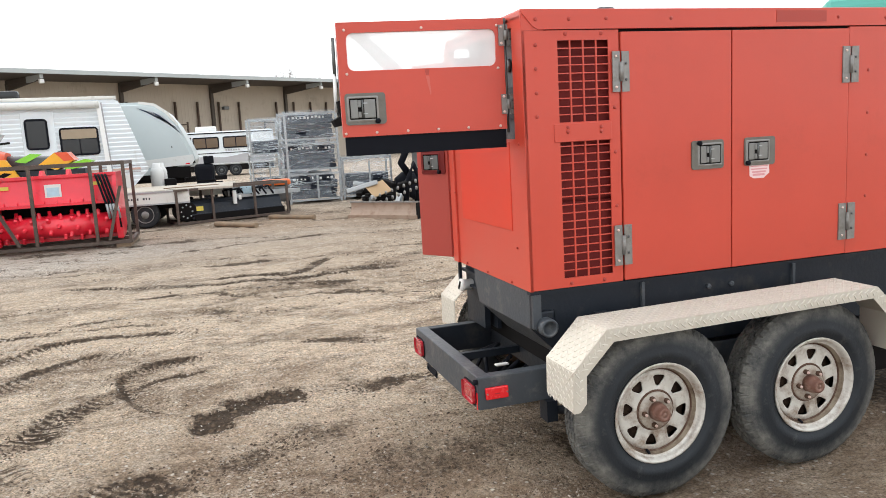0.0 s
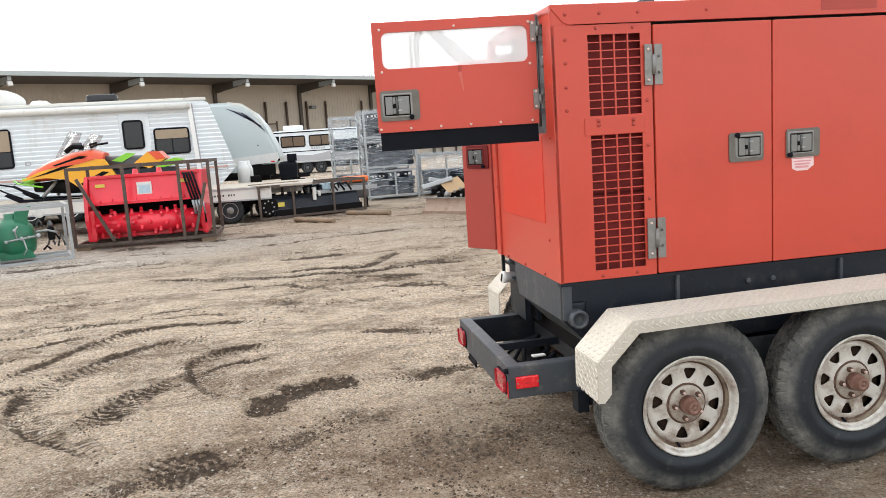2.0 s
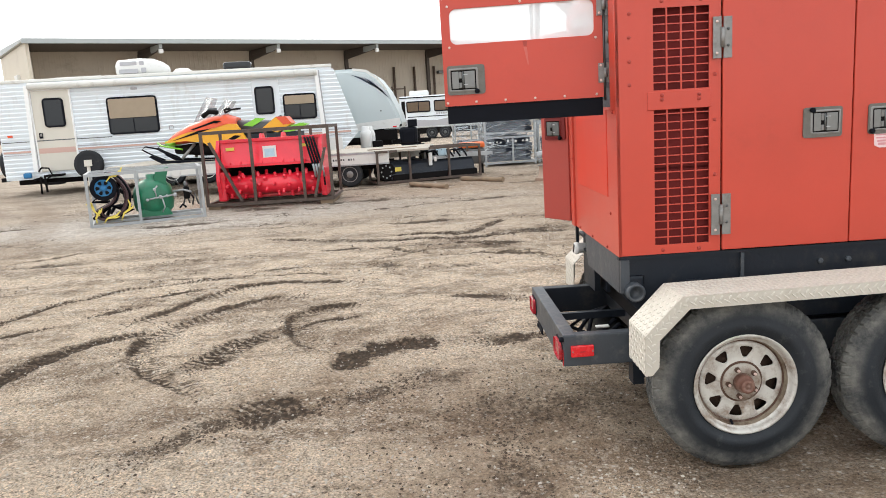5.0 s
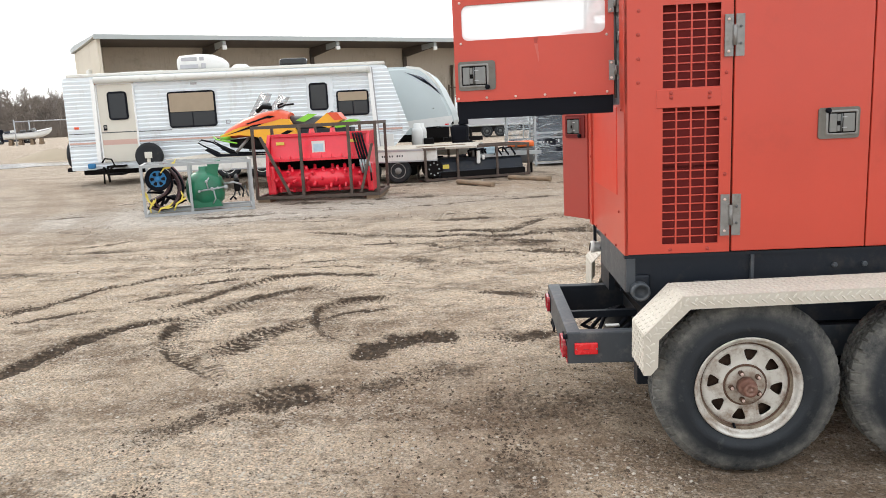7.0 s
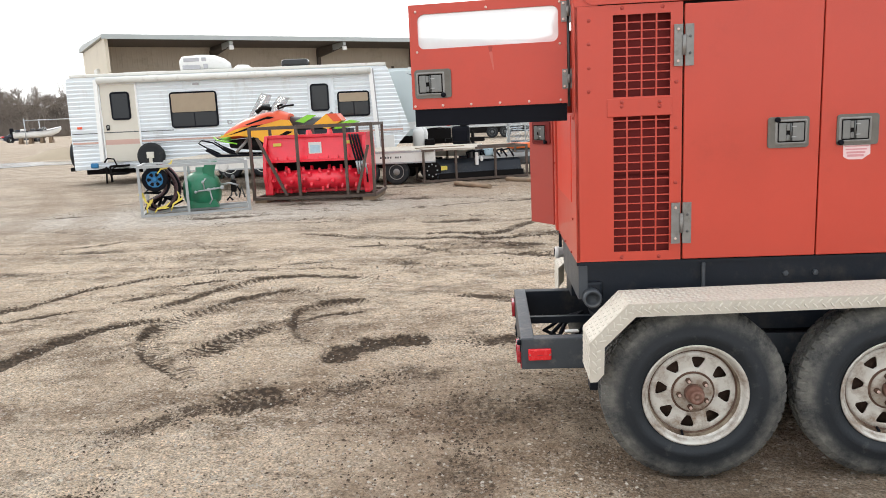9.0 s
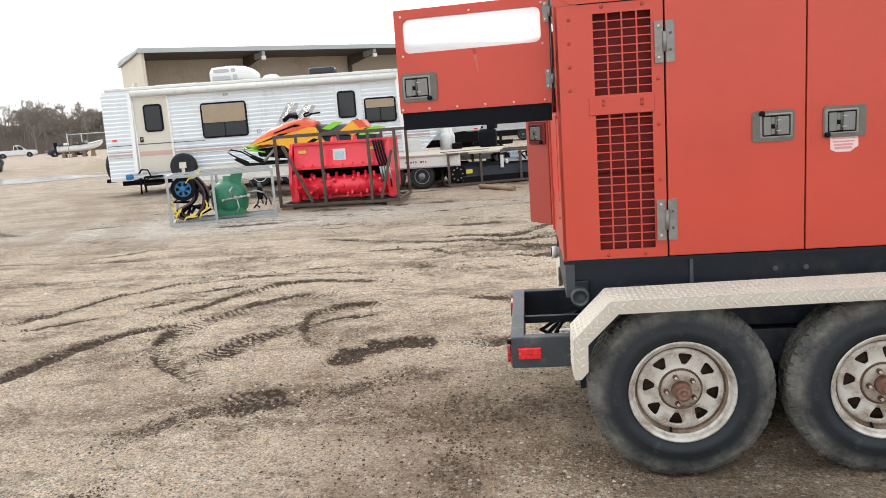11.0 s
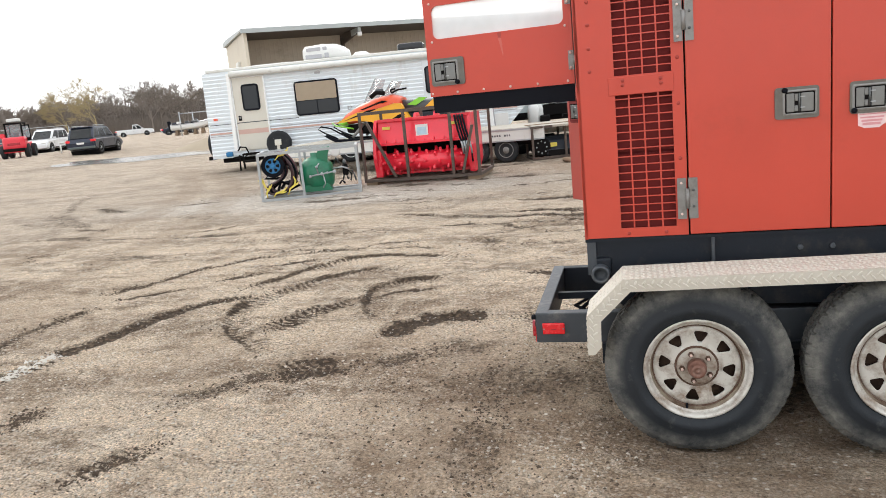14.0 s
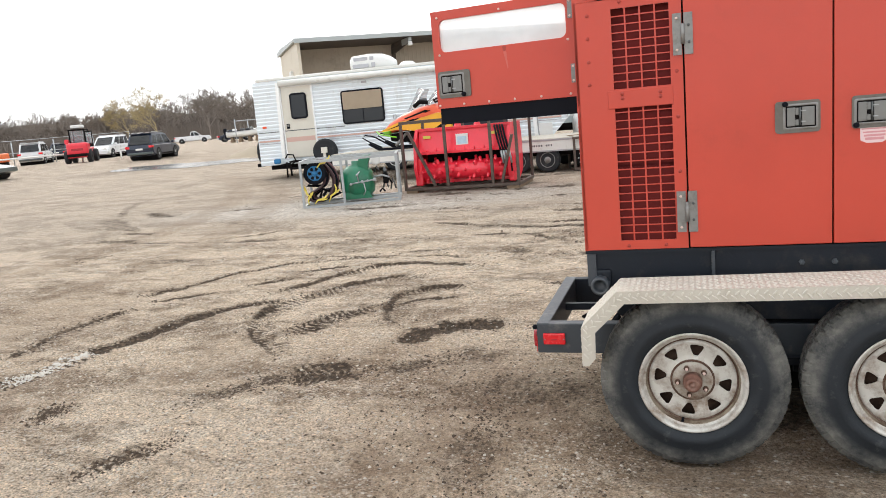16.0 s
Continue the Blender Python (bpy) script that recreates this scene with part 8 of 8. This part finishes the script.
# ---- parked vehicles across the yard ----
def car(name, label, category, x, y, heading, paint, shape, length=4.7, height_m=1.7, width=1.85):
    c = thing(name, label, category, Matrix.Translation((x, y, height(x, y))) @ pose(0, 0, 0, 0, 0, heading))
    L, H, W = length / 2, height_m, width / 2
    belt = H * 0.56
    if shape == "suv":
        low = [(-L, 0.42), (-L - 0.03, 0.75), (-L + 0.06, belt), (-L * 0.4, belt + 0.03), (L * 0.42, belt + 0.01), (L * 0.82, belt - 0.10), (L * 0.96, belt - 0.26), (L, 0.6), (L, 0.36), (L * 0.8, 0.26), (-L * 0.85, 0.26)]
        top = [(-L + 0.10, belt), (-L + 0.48, H - 0.10), (-L + 0.8, H - 0.01), (-L * 0.1, H), (L * 0.12, H - 0.05), (L * 0.50, belt)]
    elif shape == "pickup":
        low = [(-L, 0.5), (-L, belt + 0.08), (L * 0.48, belt + 0.06), (L * 0.94, belt - 0.06), (L, 0.75), (L, 0.42), (L * 0.8, 0.34), (-L * 0.9, 0.34)]
        top = [(-L * 0.12, belt + 0.05), (-L * 0.08, H - 0.04), (L * 0.18, H), (L * 0.5, belt + 0.05)]
    else:
        low = [(-L, 0.42), (-L, 0.8), (-L + 0.2, belt), (L * 0.45, belt), (L * 0.92, belt - 0.2), (L, 0.55), (L, 0.34), (L * 0.8, 0.22), (-L * 0.85, 0.22)]
        top = [(-L * 0.75, belt), (-L * 0.35, H - 0.03), (L * 0.02, H), (L * 0.48, belt)]
    bm = prism(bmesh.new(), low, -W, W, "y")
    bmesh.ops.bevel(bm, geom=[e for e in bm.edges if abs(e.verts[0].co.y - e.verts[1].co.y) < 0.01], offset=0.09, segments=3, affect="EDGES")
    body = part("body", bm, paint, c)
    bm = prism(bmesh.new(), top, -W + 0.10, W - 0.10, "y")
    for v in bm.verts:
        v.co.y *= 1 - 0.07 * max(0, v.co.z - belt) / (H - belt)
    bmesh.ops.bevel(bm, geom=[e for e in bm.edges if abs(e.verts[0].co.y - e.verts[1].co.y) > 0.5 or min(e.verts[0].co.z, e.verts[1].co.z) > belt + 0.3], offset=0.07, segments=3, affect="EDGES")
    cabin = part("cabin", bm, paint, c)

    def flank(z):
        """Half width of the cabin at a height."""
        return (W - 0.10) * (1 - 0.07 * max(0, z - belt) / (H - belt))

    def pane(corners, label="dark reflecting window glass"):
        bm = bmesh.new()
        bm.faces.new([bm.verts.new(p) for p in corners])
        bmesh.ops.solidify(bm, geom=bm.faces[:], thickness=0.004)
        part("window", bm, CARGLASS, cabin, label)

    def edge_x(z, back):
        """Where the cabin's outline stands at a height, at its back or its front."""
        k = len(top) - 1
        rim = top[:k // 2 + 1] if back else top[k // 2:][::-1]
        for (xa, za), (xb, zb) in zip(rim, rim[1:]):
            if za <= z <= zb:
                return xa + (xb - xa) * (z - za) / (zb - za + 1e-6)
        return rim[-1][0]

    zl, zh = belt + 0.05, H - 0.16
    xb0, xb1, xf0, xf1 = edge_x(zl, True) + 0.10, edge_x(zh, True) + 0.10, edge_x(zl, False) - 0.14, edge_x(zh, False) - 0.12
    cuts = {"suv": (0.0, 0.27, 0.64, 1.0), "sedan": (0.0, 0.48, 1.0), "pickup": (0.0, 0.42, 1.0)}[shape]
    for s in (-1, 1):
        for f0, f1 in zip(cuts, cuts[1:]):
            lo0, lo1 = xb0 + (xf0 - xb0) * f0 + 0.04 * (f0 > 0), xb0 + (xf0 - xb0) * f1 - 0.04 * (f1 < 1)
            hi0, hi1 = xb1 + (xf1 - xb1) * f0 + 0.04 * (f0 > 0), xb1 + (xf1 - xb1) * f1 - 0.04 * (f1 < 1)
            pane([(lo0, s * (flank(zl) + 0.006), zl), (lo1, s * (flank(zl) + 0.006), zl), (hi1, s * (flank(zh) + 0.006), zh), (hi0, s * (flank(zh) + 0.006), zh)])
    for back in (True, False):
        e = -0.012 if back else 0.012
        x0, x1 = edge_x(zl, back) + e, edge_x(zh, back) + e
        y0, y1 = flank(zl) - 0.12, flank(zh) - 0.14
        pane([(x0, -y0, zl), (x0, y0, zl), (x1, y1, zh), (x1, -y1, zh)])
    if shape == "suv":
        part("tailgate", prism(bmesh.new(), [(-L + 0.05, belt - 0.05), (-L + 0.02, 0.6), (-L - 0.045, 0.74), (-L - 0.01, belt - 0.02)], -W + 0.16, W - 0.16, "y"), paint, c)
        part("rear_spoiler", rbox(-L + 0.36, -L + 0.75, -W + 0.2, W - 0.2, H - 0.05, H + 0.0, 0.02), paint, c)
        part("sill_trim", boxes((-L * 0.4, L * 0.4, -W - 0.012, -W, 0.28, 0.40), (-L * 0.4, L * 0.4, W, W + 0.012, 0.28, 0.40)), PIT, c)
    if shape == "pickup":
        part("bed", boxes((-L + 0.08, -L * 0.16, -W + 0.12, W - 0.12, belt - 0.3, belt + 0.084)), PIT, c, "dark open load bed")
    for px in (-L * 0.05, L * 0.38, -L * 0.42):
        part("door_seam", boxes((px, px + 0.012, -W - 0.004, -W, 0.45, belt), (px, px + 0.012, W, W + 0.004, 0.45, belt)), PIT, c)
    r = 0.36 if shape != "sedan" else 0.33
    for px in (-L * 0.62, L * 0.62):
        bm = lathe(bmesh.new(), [(r + 0.06, -W - 0.004), (r + 0.06, W + 0.004)], 24, "y", (px, 0, r))
        part("wheel_arch", bm, PIT, c)
        simple_wheel(c, px, -W - 0.02, r, r, 0.22, GALV)
        simple_wheel(c, px, W + 0.02, r, r, 0.22, GALV, 1)
    for s in (-1, 1):
        part("tail_lamp", rbox(-L - 0.055, -L + 0.20, s * (W - 0.13) - 0.14, s * (W - 0.13) + 0.135, belt - 0.20, belt - 0.05, 0.02), REDLENS, c)
        part("headlamp", rbox(L - 0.25, L - 0.02, s * (W - 0.30) - 0.16, s * (W - 0.30) + 0.16, belt - 0.32, belt - 0.20, 0.03), WHITE, c)
    part("bumper", rbox(-L - 0.05, -L + 0.15, -W + 0.05, W - 0.05, 0.36, 0.52, 0.04), GREYCAR if shape == "suv" else GALV, c)
    part("number_plate", boxes((-L - 0.056, -L - 0.05, -0.24, 0.24, 0.66, 0.78)), LABELW, c)
    if shape == "suv":
        for s in (-1, 1):
            part("roof_rail", bar(bmesh.new(), (-L * 0.7, s * (W - 0.25), H + 0.05), (L * 0.05, s * (W - 0.25), H + 0.05), 0.04), GALV, c)
    for s in (-1, 1):
        part("mirror", rbox(L * 0.36, L * 0.46, s * (W + 0.09) - 0.09, s * (W + 0.09) + 0.09, belt, belt + 0.16, 0.03), paint, c)
    return c


car("suv", "dark navy sport utility car parked facing the fence", "car", -36.5, 39.6, 108, NAVYCAR, "suv", 4.7, 1.78)
car("sedan", "grey-green sedan with silver wheels on the dirt", "car", -36.7, 25.5, 12, GREYCAR, "sedan", 4.7, 1.42)
car("off_road_car", "pale off-road car behind a white pipe rail", "car", -53.6, 45.2, 125, WHITECAR, "suv", 4.2, 1.8)
car("utility_car", "white utility car parked behind the loader", "car", -48.6, 48.2, 290, WHITECAR, "suv", 4.8, 1.85)
car("sedan", "silver sedan parked along the fence", "car", -58.5, 61.5, 105, GALV, "sedan", 4.6, 1.45)
car("pickup", "white pickup truck far off by the woods", "pickup", -84.0, 104.5, 35, WHITECAR, "pickup", 5.9, 1.9)
car("sedan", "dark sedan far off by the fence", "car", -60.3, 83.0, 40, NAVYCAR, "sedan", 4.6, 1.5)
car("suv", "dark car behind the pale off-road car", "car", -63.0, 57.5, 110, NAVYCAR, "suv", 4.5, 1.6)


def loader():
    x, y = -42.6, 39.2
    t = thing("telehandler", "red telehandler with a white-topped cab, seen from behind", "telehandler", Matrix.Translation((x, y, height(x, y))) @ pose(0, 0, 0, 0, 0, 124) @ Matrix.Scale(0.91, 4))
    part("chassis", rbox(-1.7, 1.6, -0.7, 0.7, 0.4, 1.15, 0.1), LOADER, t)
    part("engine_hood", rbox(-1.8, -0.6, -0.85, 0.7, 0.62, 1.55, 0.22, 3), LOADER, t)
    part("grille", rbox(-1.83, -1.79, -0.5, 0.35, 0.95, 1.12, 0.01, 1), REDLENS_D, t)
    part("counterweight", rbox(-1.95, -1.6, -0.8, 0.7, 0.5, 0.72, 0.08), PIT, t)
    cab = part("cab", rbox(-0.65, 0.7, -0.55, 0.55, 1.15, 2.55, 0.08), CABGLASS, t, "glazed operator cab")
    for px in (-0.65, 0.7):
        for py in (-0.55, 0.55):
            part("cab_post", bar(bmesh.new(), (px, py, 1.15), (px, py, 2.55), 0.09), PIT, cab)
    part("cab_roof", rbox(-0.75, 0.8, -0.62, 0.62, 2.50, 2.60, 0.05), PIT, cab)
    part("beacon_box", rbox(-0.6, 0.5, -0.4, 0.4, 2.68, 2.92, 0.06), WHITE, t, "white unit on the cab roof")
    part("cab_seat", rbox(-0.35, 0.15, -0.28, 0.28, 1.15, 1.85, 0.08), SEAT, t)
    door = part("open_door", boxes((-0.66, -0.62, -1.10, -1.04, 1.2, 2.4), (-0.66, -0.62, -0.62, -0.58, 1.2, 2.4), (-0.66, -0.62, -1.04, -0.62, 2.32, 2.4), (-0.66, -0.62, -1.04, -0.62, 1.2, 1.45)), PIT, t, "cab door standing open")
    part("door_glass", boxes((-0.645, -0.635, -1.04, -0.62, 1.45, 2.32)), CABGLASS, door)
    part("boom", prism(bmesh.new(), [(-1.2, 1.5), (-1.2, 1.85), (2.6, 1.3), (2.6, 1.0)], 0.6, 0.85, "y"), LOADER, t)
    for px in (-1.1, 1.2):
        simple_wheel(t, px, -0.98, 0.5, 0.5, 0.36, PIT)
        simple_wheel(t, px, 0.98, 0.5, 0.5, 0.36, PIT, 1)


loader()


def buggy():
    x, y = -50.0, 37.4
    t = thing("utility_vehicle", "orange utility vehicle with a black canopy", "utility vehicle", Matrix.Translation((x, y, height(x, y))) @ pose(0, 0, 0, 0, 0, 20))
    part("body", rbox(-1.5, 1.5, -0.75, 0.75, 0.5, 1.15, 0.15, 3), ORANGE, t)
    part("canopy", rbox(-0.9, 0.6, -0.7, 0.7, 1.95, 2.05, 0.03), PIT, t)
    for px in (-0.85, 0.55):
        for py in (-0.65, 0.65):
            part("canopy_post", bar(bmesh.new(), (px, py, 1.1), (px, py, 1.98), 0.06), PIT, t)
    part("cab_screen", boxes((0.5, 0.53, -0.6, 0.6, 1.15, 1.9)), SCREEN, t)
    part("seat", rbox(-0.7, -0.2, -0.6, 0.6, 1.1, 1.55, 0.06), SEAT, t)
    for px in (-1.0, 1.0):
        simple_wheel(t, px, -0.8, 0.36, 0.36, 0.28, GALV)
        simple_wheel(t, px, 0.8, 0.36, 0.36, 0.28, GALV, 1)


buggy()


def boat():
    x, y = -50.3, 70.8
    t = thing("boat", "white open motor boat on timber blocks", "boat", Matrix.Translation((x, y, height(x, y))) @ pose(0, 0, 0, 0, 0, 25) @ Matrix.Scale(0.82, 4))
    bm = skin(bmesh.new(), [(-2.5, 0.85, 0.75, 1.55), (-1.0, 0.98, 0.68, 1.55), (0.6, 0.95, 0.70, 1.62), (1.7, 0.66, 0.86, 1.78), (2.5, 0.30, 1.20, 1.95), (2.9, 0.05, 1.62, 2.02)], 18)
    hull = part("hull", bm, WHITE, t, "white pointed hull")
    part("cockpit", skin(bmesh.new(), [(-2.3, 0.70, 1.40, 1.59), (-0.8, 0.82, 1.38, 1.60), (0.7, 0.78, 1.42, 1.665), (1.3, 0.55, 1.50, 1.71)], 14), PIT, t, "dark open cockpit")
    part("rub_rail", sweep(bmesh.new(), [(-2.5, -0.88, 1.42), (0.6, -0.98, 1.48), (1.7, -0.70, 1.62), (2.5, -0.32, 1.78), (2.9, 0.0, 1.9)], 0.05, 6), GREYST, hull)
    for px in (-1.7, -0.6, 0.2):
        part("seat", rbox(px, px + 0.5, -0.55, 0.55, 1.4, 1.85, 0.08), SEAT if px > -1 else WHITE, t)
    bm = bmesh.new()
    for k in range(9):
        u = -1 + k / 4
        bm.verts.new((0.95 + 0.35 * (1 - u * u), 0.7 * u, 1.62))
        bm.verts.new((0.70 + 0.30 * (1 - u * u), 0.62 * u, 2.05))
    bm.verts.ensure_lookup_table()
    for k in range(8):
        bm.faces.new((bm.verts[2 * k], bm.verts[2 * k + 2], bm.verts[2 * k + 3], bm.verts[2 * k + 1]))
    part("windshield", bm, SCREEN, t)
    motor = part("outboard_motor", rbox(-2.95, -2.5, -0.22, 0.22, 1.3, 2.0, 0.12, 3), BLACK, t, "black outboard motor")
    part("motor_leg", boxes((-2.82, -2.62, -0.06, 0.06, 0.5, 1.3)), BLACK, motor)
    for px in (-2.0, -0.9, 0.4, 1.4):
        part("timber_block", boxes((px, px + 0.4, -0.9, 0.9, 0.0, 0.3), (px + 0.05, px + 0.35, -0.8, -0.3, 0.3, 0.72), (px + 0.05, px + 0.35, 0.3, 0.8, 0.3, 0.72)), WOOD, t, "weathered timber block under the hull")


boat()


def sand_heap():
    bm = bmesh.new()
    rnd = random.Random(3)
    rings = []
    for j in range(7):
        r = 1.6 * (1 - j / 6.5)
        rings.append([bm.verts.new((-24.9 + 1.5 * r * math.cos(k * math.tau / 28) * rnd.uniform(0.95, 1.05), 35.2 + r * math.sin(k * math.tau / 28) * rnd.uniform(0.95, 1.05), -0.03 + 0.62 * (j / 6) ** 0.8 + rnd.uniform(-0.02, 0.02))) for k in range(28)])
    for a, c in zip(rings, rings[1:]):
        for k in range(28):
            bm.faces.new((a[k], a[(k + 1) % 28], c[(k + 1) % 28], c[k])).smooth = True
    bm.faces.new(rings[-1])
    solid("sand_heap", bm, SANDM, "low heap of pale sand on the dirt", "sand heap", kind="stuff")


sand_heap()


def fence():
    f = thing("fence", "galvanised pipe fence with chain-link along the yard edge", "fence", kind="structure")
    runs = [((-62, 33), (-51.5, 54)), ((-51.5, 54), (-35.1, 47.8)), ((-51.5, 54), (-47, 78))]
    post = None
    for (x0, y0), (x1, y1) in runs[:1]:
        n = int(math.hypot(x1 - x0, y1 - y0) / 3)
        for k in range(n + 1):
            x, y = x0 + (x1 - x0) * k / n, y0 + (y1 - y0) * k / n
            if post is None:
                post = part("post", sweep(bmesh.new(), [(0, 0, -0.1), (0, 0, 2.0)], 0.05, 8), GALV, f)
                post.location = (x, y, height(x, y))
            else:
                again(post, x, y, height(x, y))
        for z in (2.25, 1.2):
            part("rail", sweep(bmesh.new(), [(x0, y0, 0.15 + z), (x1, y1, 0.15 + z)], 0.024, 8), GALV, f)
    for x, y in ((-48.6, 66.6), (-52.0, 74.0)):
        again(post, x, y, height(x, y)).scale = (1.2, 1.2, 1.25)
    rl = part("rail", sweep(bmesh.new(), [(-48.6, 66.6, 2.6), (-40, 70.5, 2.6)], 0.05, 8), GALV, f)
    for (x0, y0), (x1, y1) in (((-47.5, 35.5), (-43.2, 39.8)), ((-41.5, 41.8), (-38.0, 42.5))):
        part("guard_rail", sweep(bmesh.new(), [(x0, y0, 1.0), (x1, y1, 1.0)], 0.06, 8), WHITE, f, "white pipe guard rail")
        for q in ((x0, y0), (x1, y1)):
            part("guard_post", sweep(bmesh.new(), [(q[0], q[1], 0.1), (q[0], q[1], 1.0)], 0.06, 8), WHITE, f)


fence()

# ---- leafless woods beyond the yard ----
def bare_tree(verts, faces, x, y, z, tall, rnd, depth=4, wide=0.75, thick=0.016, fine=0.03):
    """Adds one bare tree that forks again and again: a tapered trunk, limbs and fine twigs."""
    def limb(p, q, r0, r1):
        d = q - p
        s = d.cross(Vector((0.3, 0.5, 0.8))).normalized()
        u = d.cross(s).normalized()
        k = len(verts)
        for o, r in ((p, r0), (q, r1)):
            for a in (0, 2.1, 4.2):
                verts.append(tuple(o + r * (s * math.cos(a) + u * math.sin(a))))
        faces.extend([(k, k + 1, k + 4, k + 3), (k + 1, k + 2, k + 5, k + 4), (k + 2, k, k + 3, k + 5)])

    def fork(p, d, ln, r, level):
        q = p + d * ln
        limb(p, q, r, max(r * 0.6, fine * 0.6))
        if level == 0:
            return
        for k in range(4 if level < 3 else 3):
            e = (d + Vector((rnd.gauss(0, wide), rnd.gauss(0, wide), rnd.gauss(0.12, 0.35)))).normalized()
            start = p + d * ln * rnd.uniform(0.55, 1.0)
            fork(start, e, ln * rnd.uniform(0.58, 0.82), max(r * 0.55, fine), level - 1)

    fork(Vector((x, y, z - 0.3)), Vector((rnd.gauss(0, 0.06), rnd.gauss(0, 0.06), 1)).normalized(), tall * 0.36, tall * thick, depth)


def mesh_of(name, verts, faces, material):
    me = bpy.data.meshes.new(name)
    me.from_pydata(verts, [], faces)
    me.materials.append(material)
    return new(name, me)


def woods():
    rnd = random.Random(21)
    verts, faces = [], []
    for k in range(520):
        a = rnd.uniform(radians(-24), radians(62))
        d = rnd.uniform(168, 222)
        x, y = -d * math.sin(a), d * math.cos(a)
        deg = math.degrees(a)
        tall = rnd.uniform(9.6, 11.6) * (1.22 if 36 < deg < 39.5 else 1.08 if 32 < deg <= 36 else 0.86 if deg > 43.5 else 1.0)
        bare_tree(verts, faces, x, y, 0.4 + max(0, d - 190) * 0.03, tall, rnd, 4, 0.5, 0.010, 0.04)
    tagged(mesh_of("woods", verts, faces, BARK), "belt of leafless grey-brown woods on the skyline", "woods", kind="stuff")
    # undergrowth: a dense brush of twigs in front of and between the trunks
    verts, faces = [], []
    for k in range(42000):
        a = rnd.uniform(radians(-24), radians(62))
        d = rnd.uniform(165, 216)
        x, y, z = -d * math.sin(a), d * math.cos(a), 0.4 + max(0, d - 198) * 0.36
        h, w = rnd.uniform(1.2, 4.0), rnd.uniform(0.05, 0.16)
        dx, dy, i = rnd.gauss(0, 0.7), rnd.gauss(0, 0.7), len(verts)
        verts += [(x - w, y, z), (x + w, y, z), (x + dx, y + dy, z + h)]
        faces.append((i, i + 1, i + 2))
    tagged(mesh_of("undergrowth", verts, faces, BARK), "dense brown leafless undergrowth below the trees", "undergrowth", kind="stuff")
    bm = bmesh.new()
    n = 240
    lo, hi, back = [], [], []
    for k in range(n + 1):
        a = radians(-28 + 94 * k / n)
        h = (7.8 if 31 < math.degrees(a) < 40 else 7.4) + 0.35 * math.sin(k * 0.43) + 0.3 * math.sin(k * 1.03) + rnd.uniform(-0.25, 0.25)
        for ring, d, z in ((lo, 200, -0.5), (hi, 214, h), (back, 260, h + 0.4)):
            ring.append(bm.verts.new((-d * math.sin(a), d * math.cos(a), z)))
    for p, q in ((lo, hi), (hi, back)):
        for k in range(n):
            bm.faces.new((p[k], p[k + 1], q[k + 1], q[k])).smooth = True
    solid("wooded_bank", bm, HILL, "low brown wooded bank behind the trees", "bank", kind="structure")


woods()


def single_tree(x, y, tall, material, label, depth, seed, wide=0.75):
    rnd = random.Random(seed)
    verts, faces = [], []
    bare_tree(verts, faces, x, y, height(x, y), tall, rnd, depth, wide, 0.013, 0.018)
    t = thing("tree", label, "tree")
    trunk = mesh_of("trunk", verts[:6], faces[:3], material)
    crown = mesh_of("crown", verts, faces[3:], material)
    for o in (trunk, crown):
        o.parent = t


single_tree(-105, 121, 13.5, BARK_Y, "spreading ochre willow without leaves", 7, 5, 0.62)
single_tree(-109.5, 118, 11.0, BARK_Y, "ochre willow without leaves beside the woods", 7, 6, 0.62)
single_tree(-96.5, 126, 13.0, BARK, "tall bare tree at the edge of the woods", 6, 7, 0.8)
single_tree(-93, 131, 13.0, BARK, "bare grey tree above the woods", 6, 8, 0.8)
single_tree(-138, 112, 11.0, BARK, "thin bare tree standing over the woods", 5, 9, 0.3)
single_tree(8.0, 107, 13.2, BARK, "bare tree behind the warehouse roof", 5, 10, 0.5)
single_tree(13.0, 118, 13.4, BARK, "small bare tree behind the warehouse", 5, 11, 0.5)
single_tree(39, 42, 9.2, BARK, "bare bushy tree behind the generator", 6, 12)
single_tree(36, 44, 8.8, BARK, "bare bushy tree further along the yard", 6, 13)


def tarp_stack():
    t = thing("covered_stack", "tall stack under a teal tarpaulin", "covered stack", Matrix.Translation((29.5, 27.5, 0)) @ pose(0, 0, 0, 0, 0, -35))
    bm = rbox(-3, 3, -2, 2, 0, 6.9, 0.5, 3)
    part("tarpaulin", bm, TEAL, t)
    part("skirt", boxes((-3.05, 3.05, -2.05, 2.05, 0, 0.3)), TEAL, t)


tarp_stack()
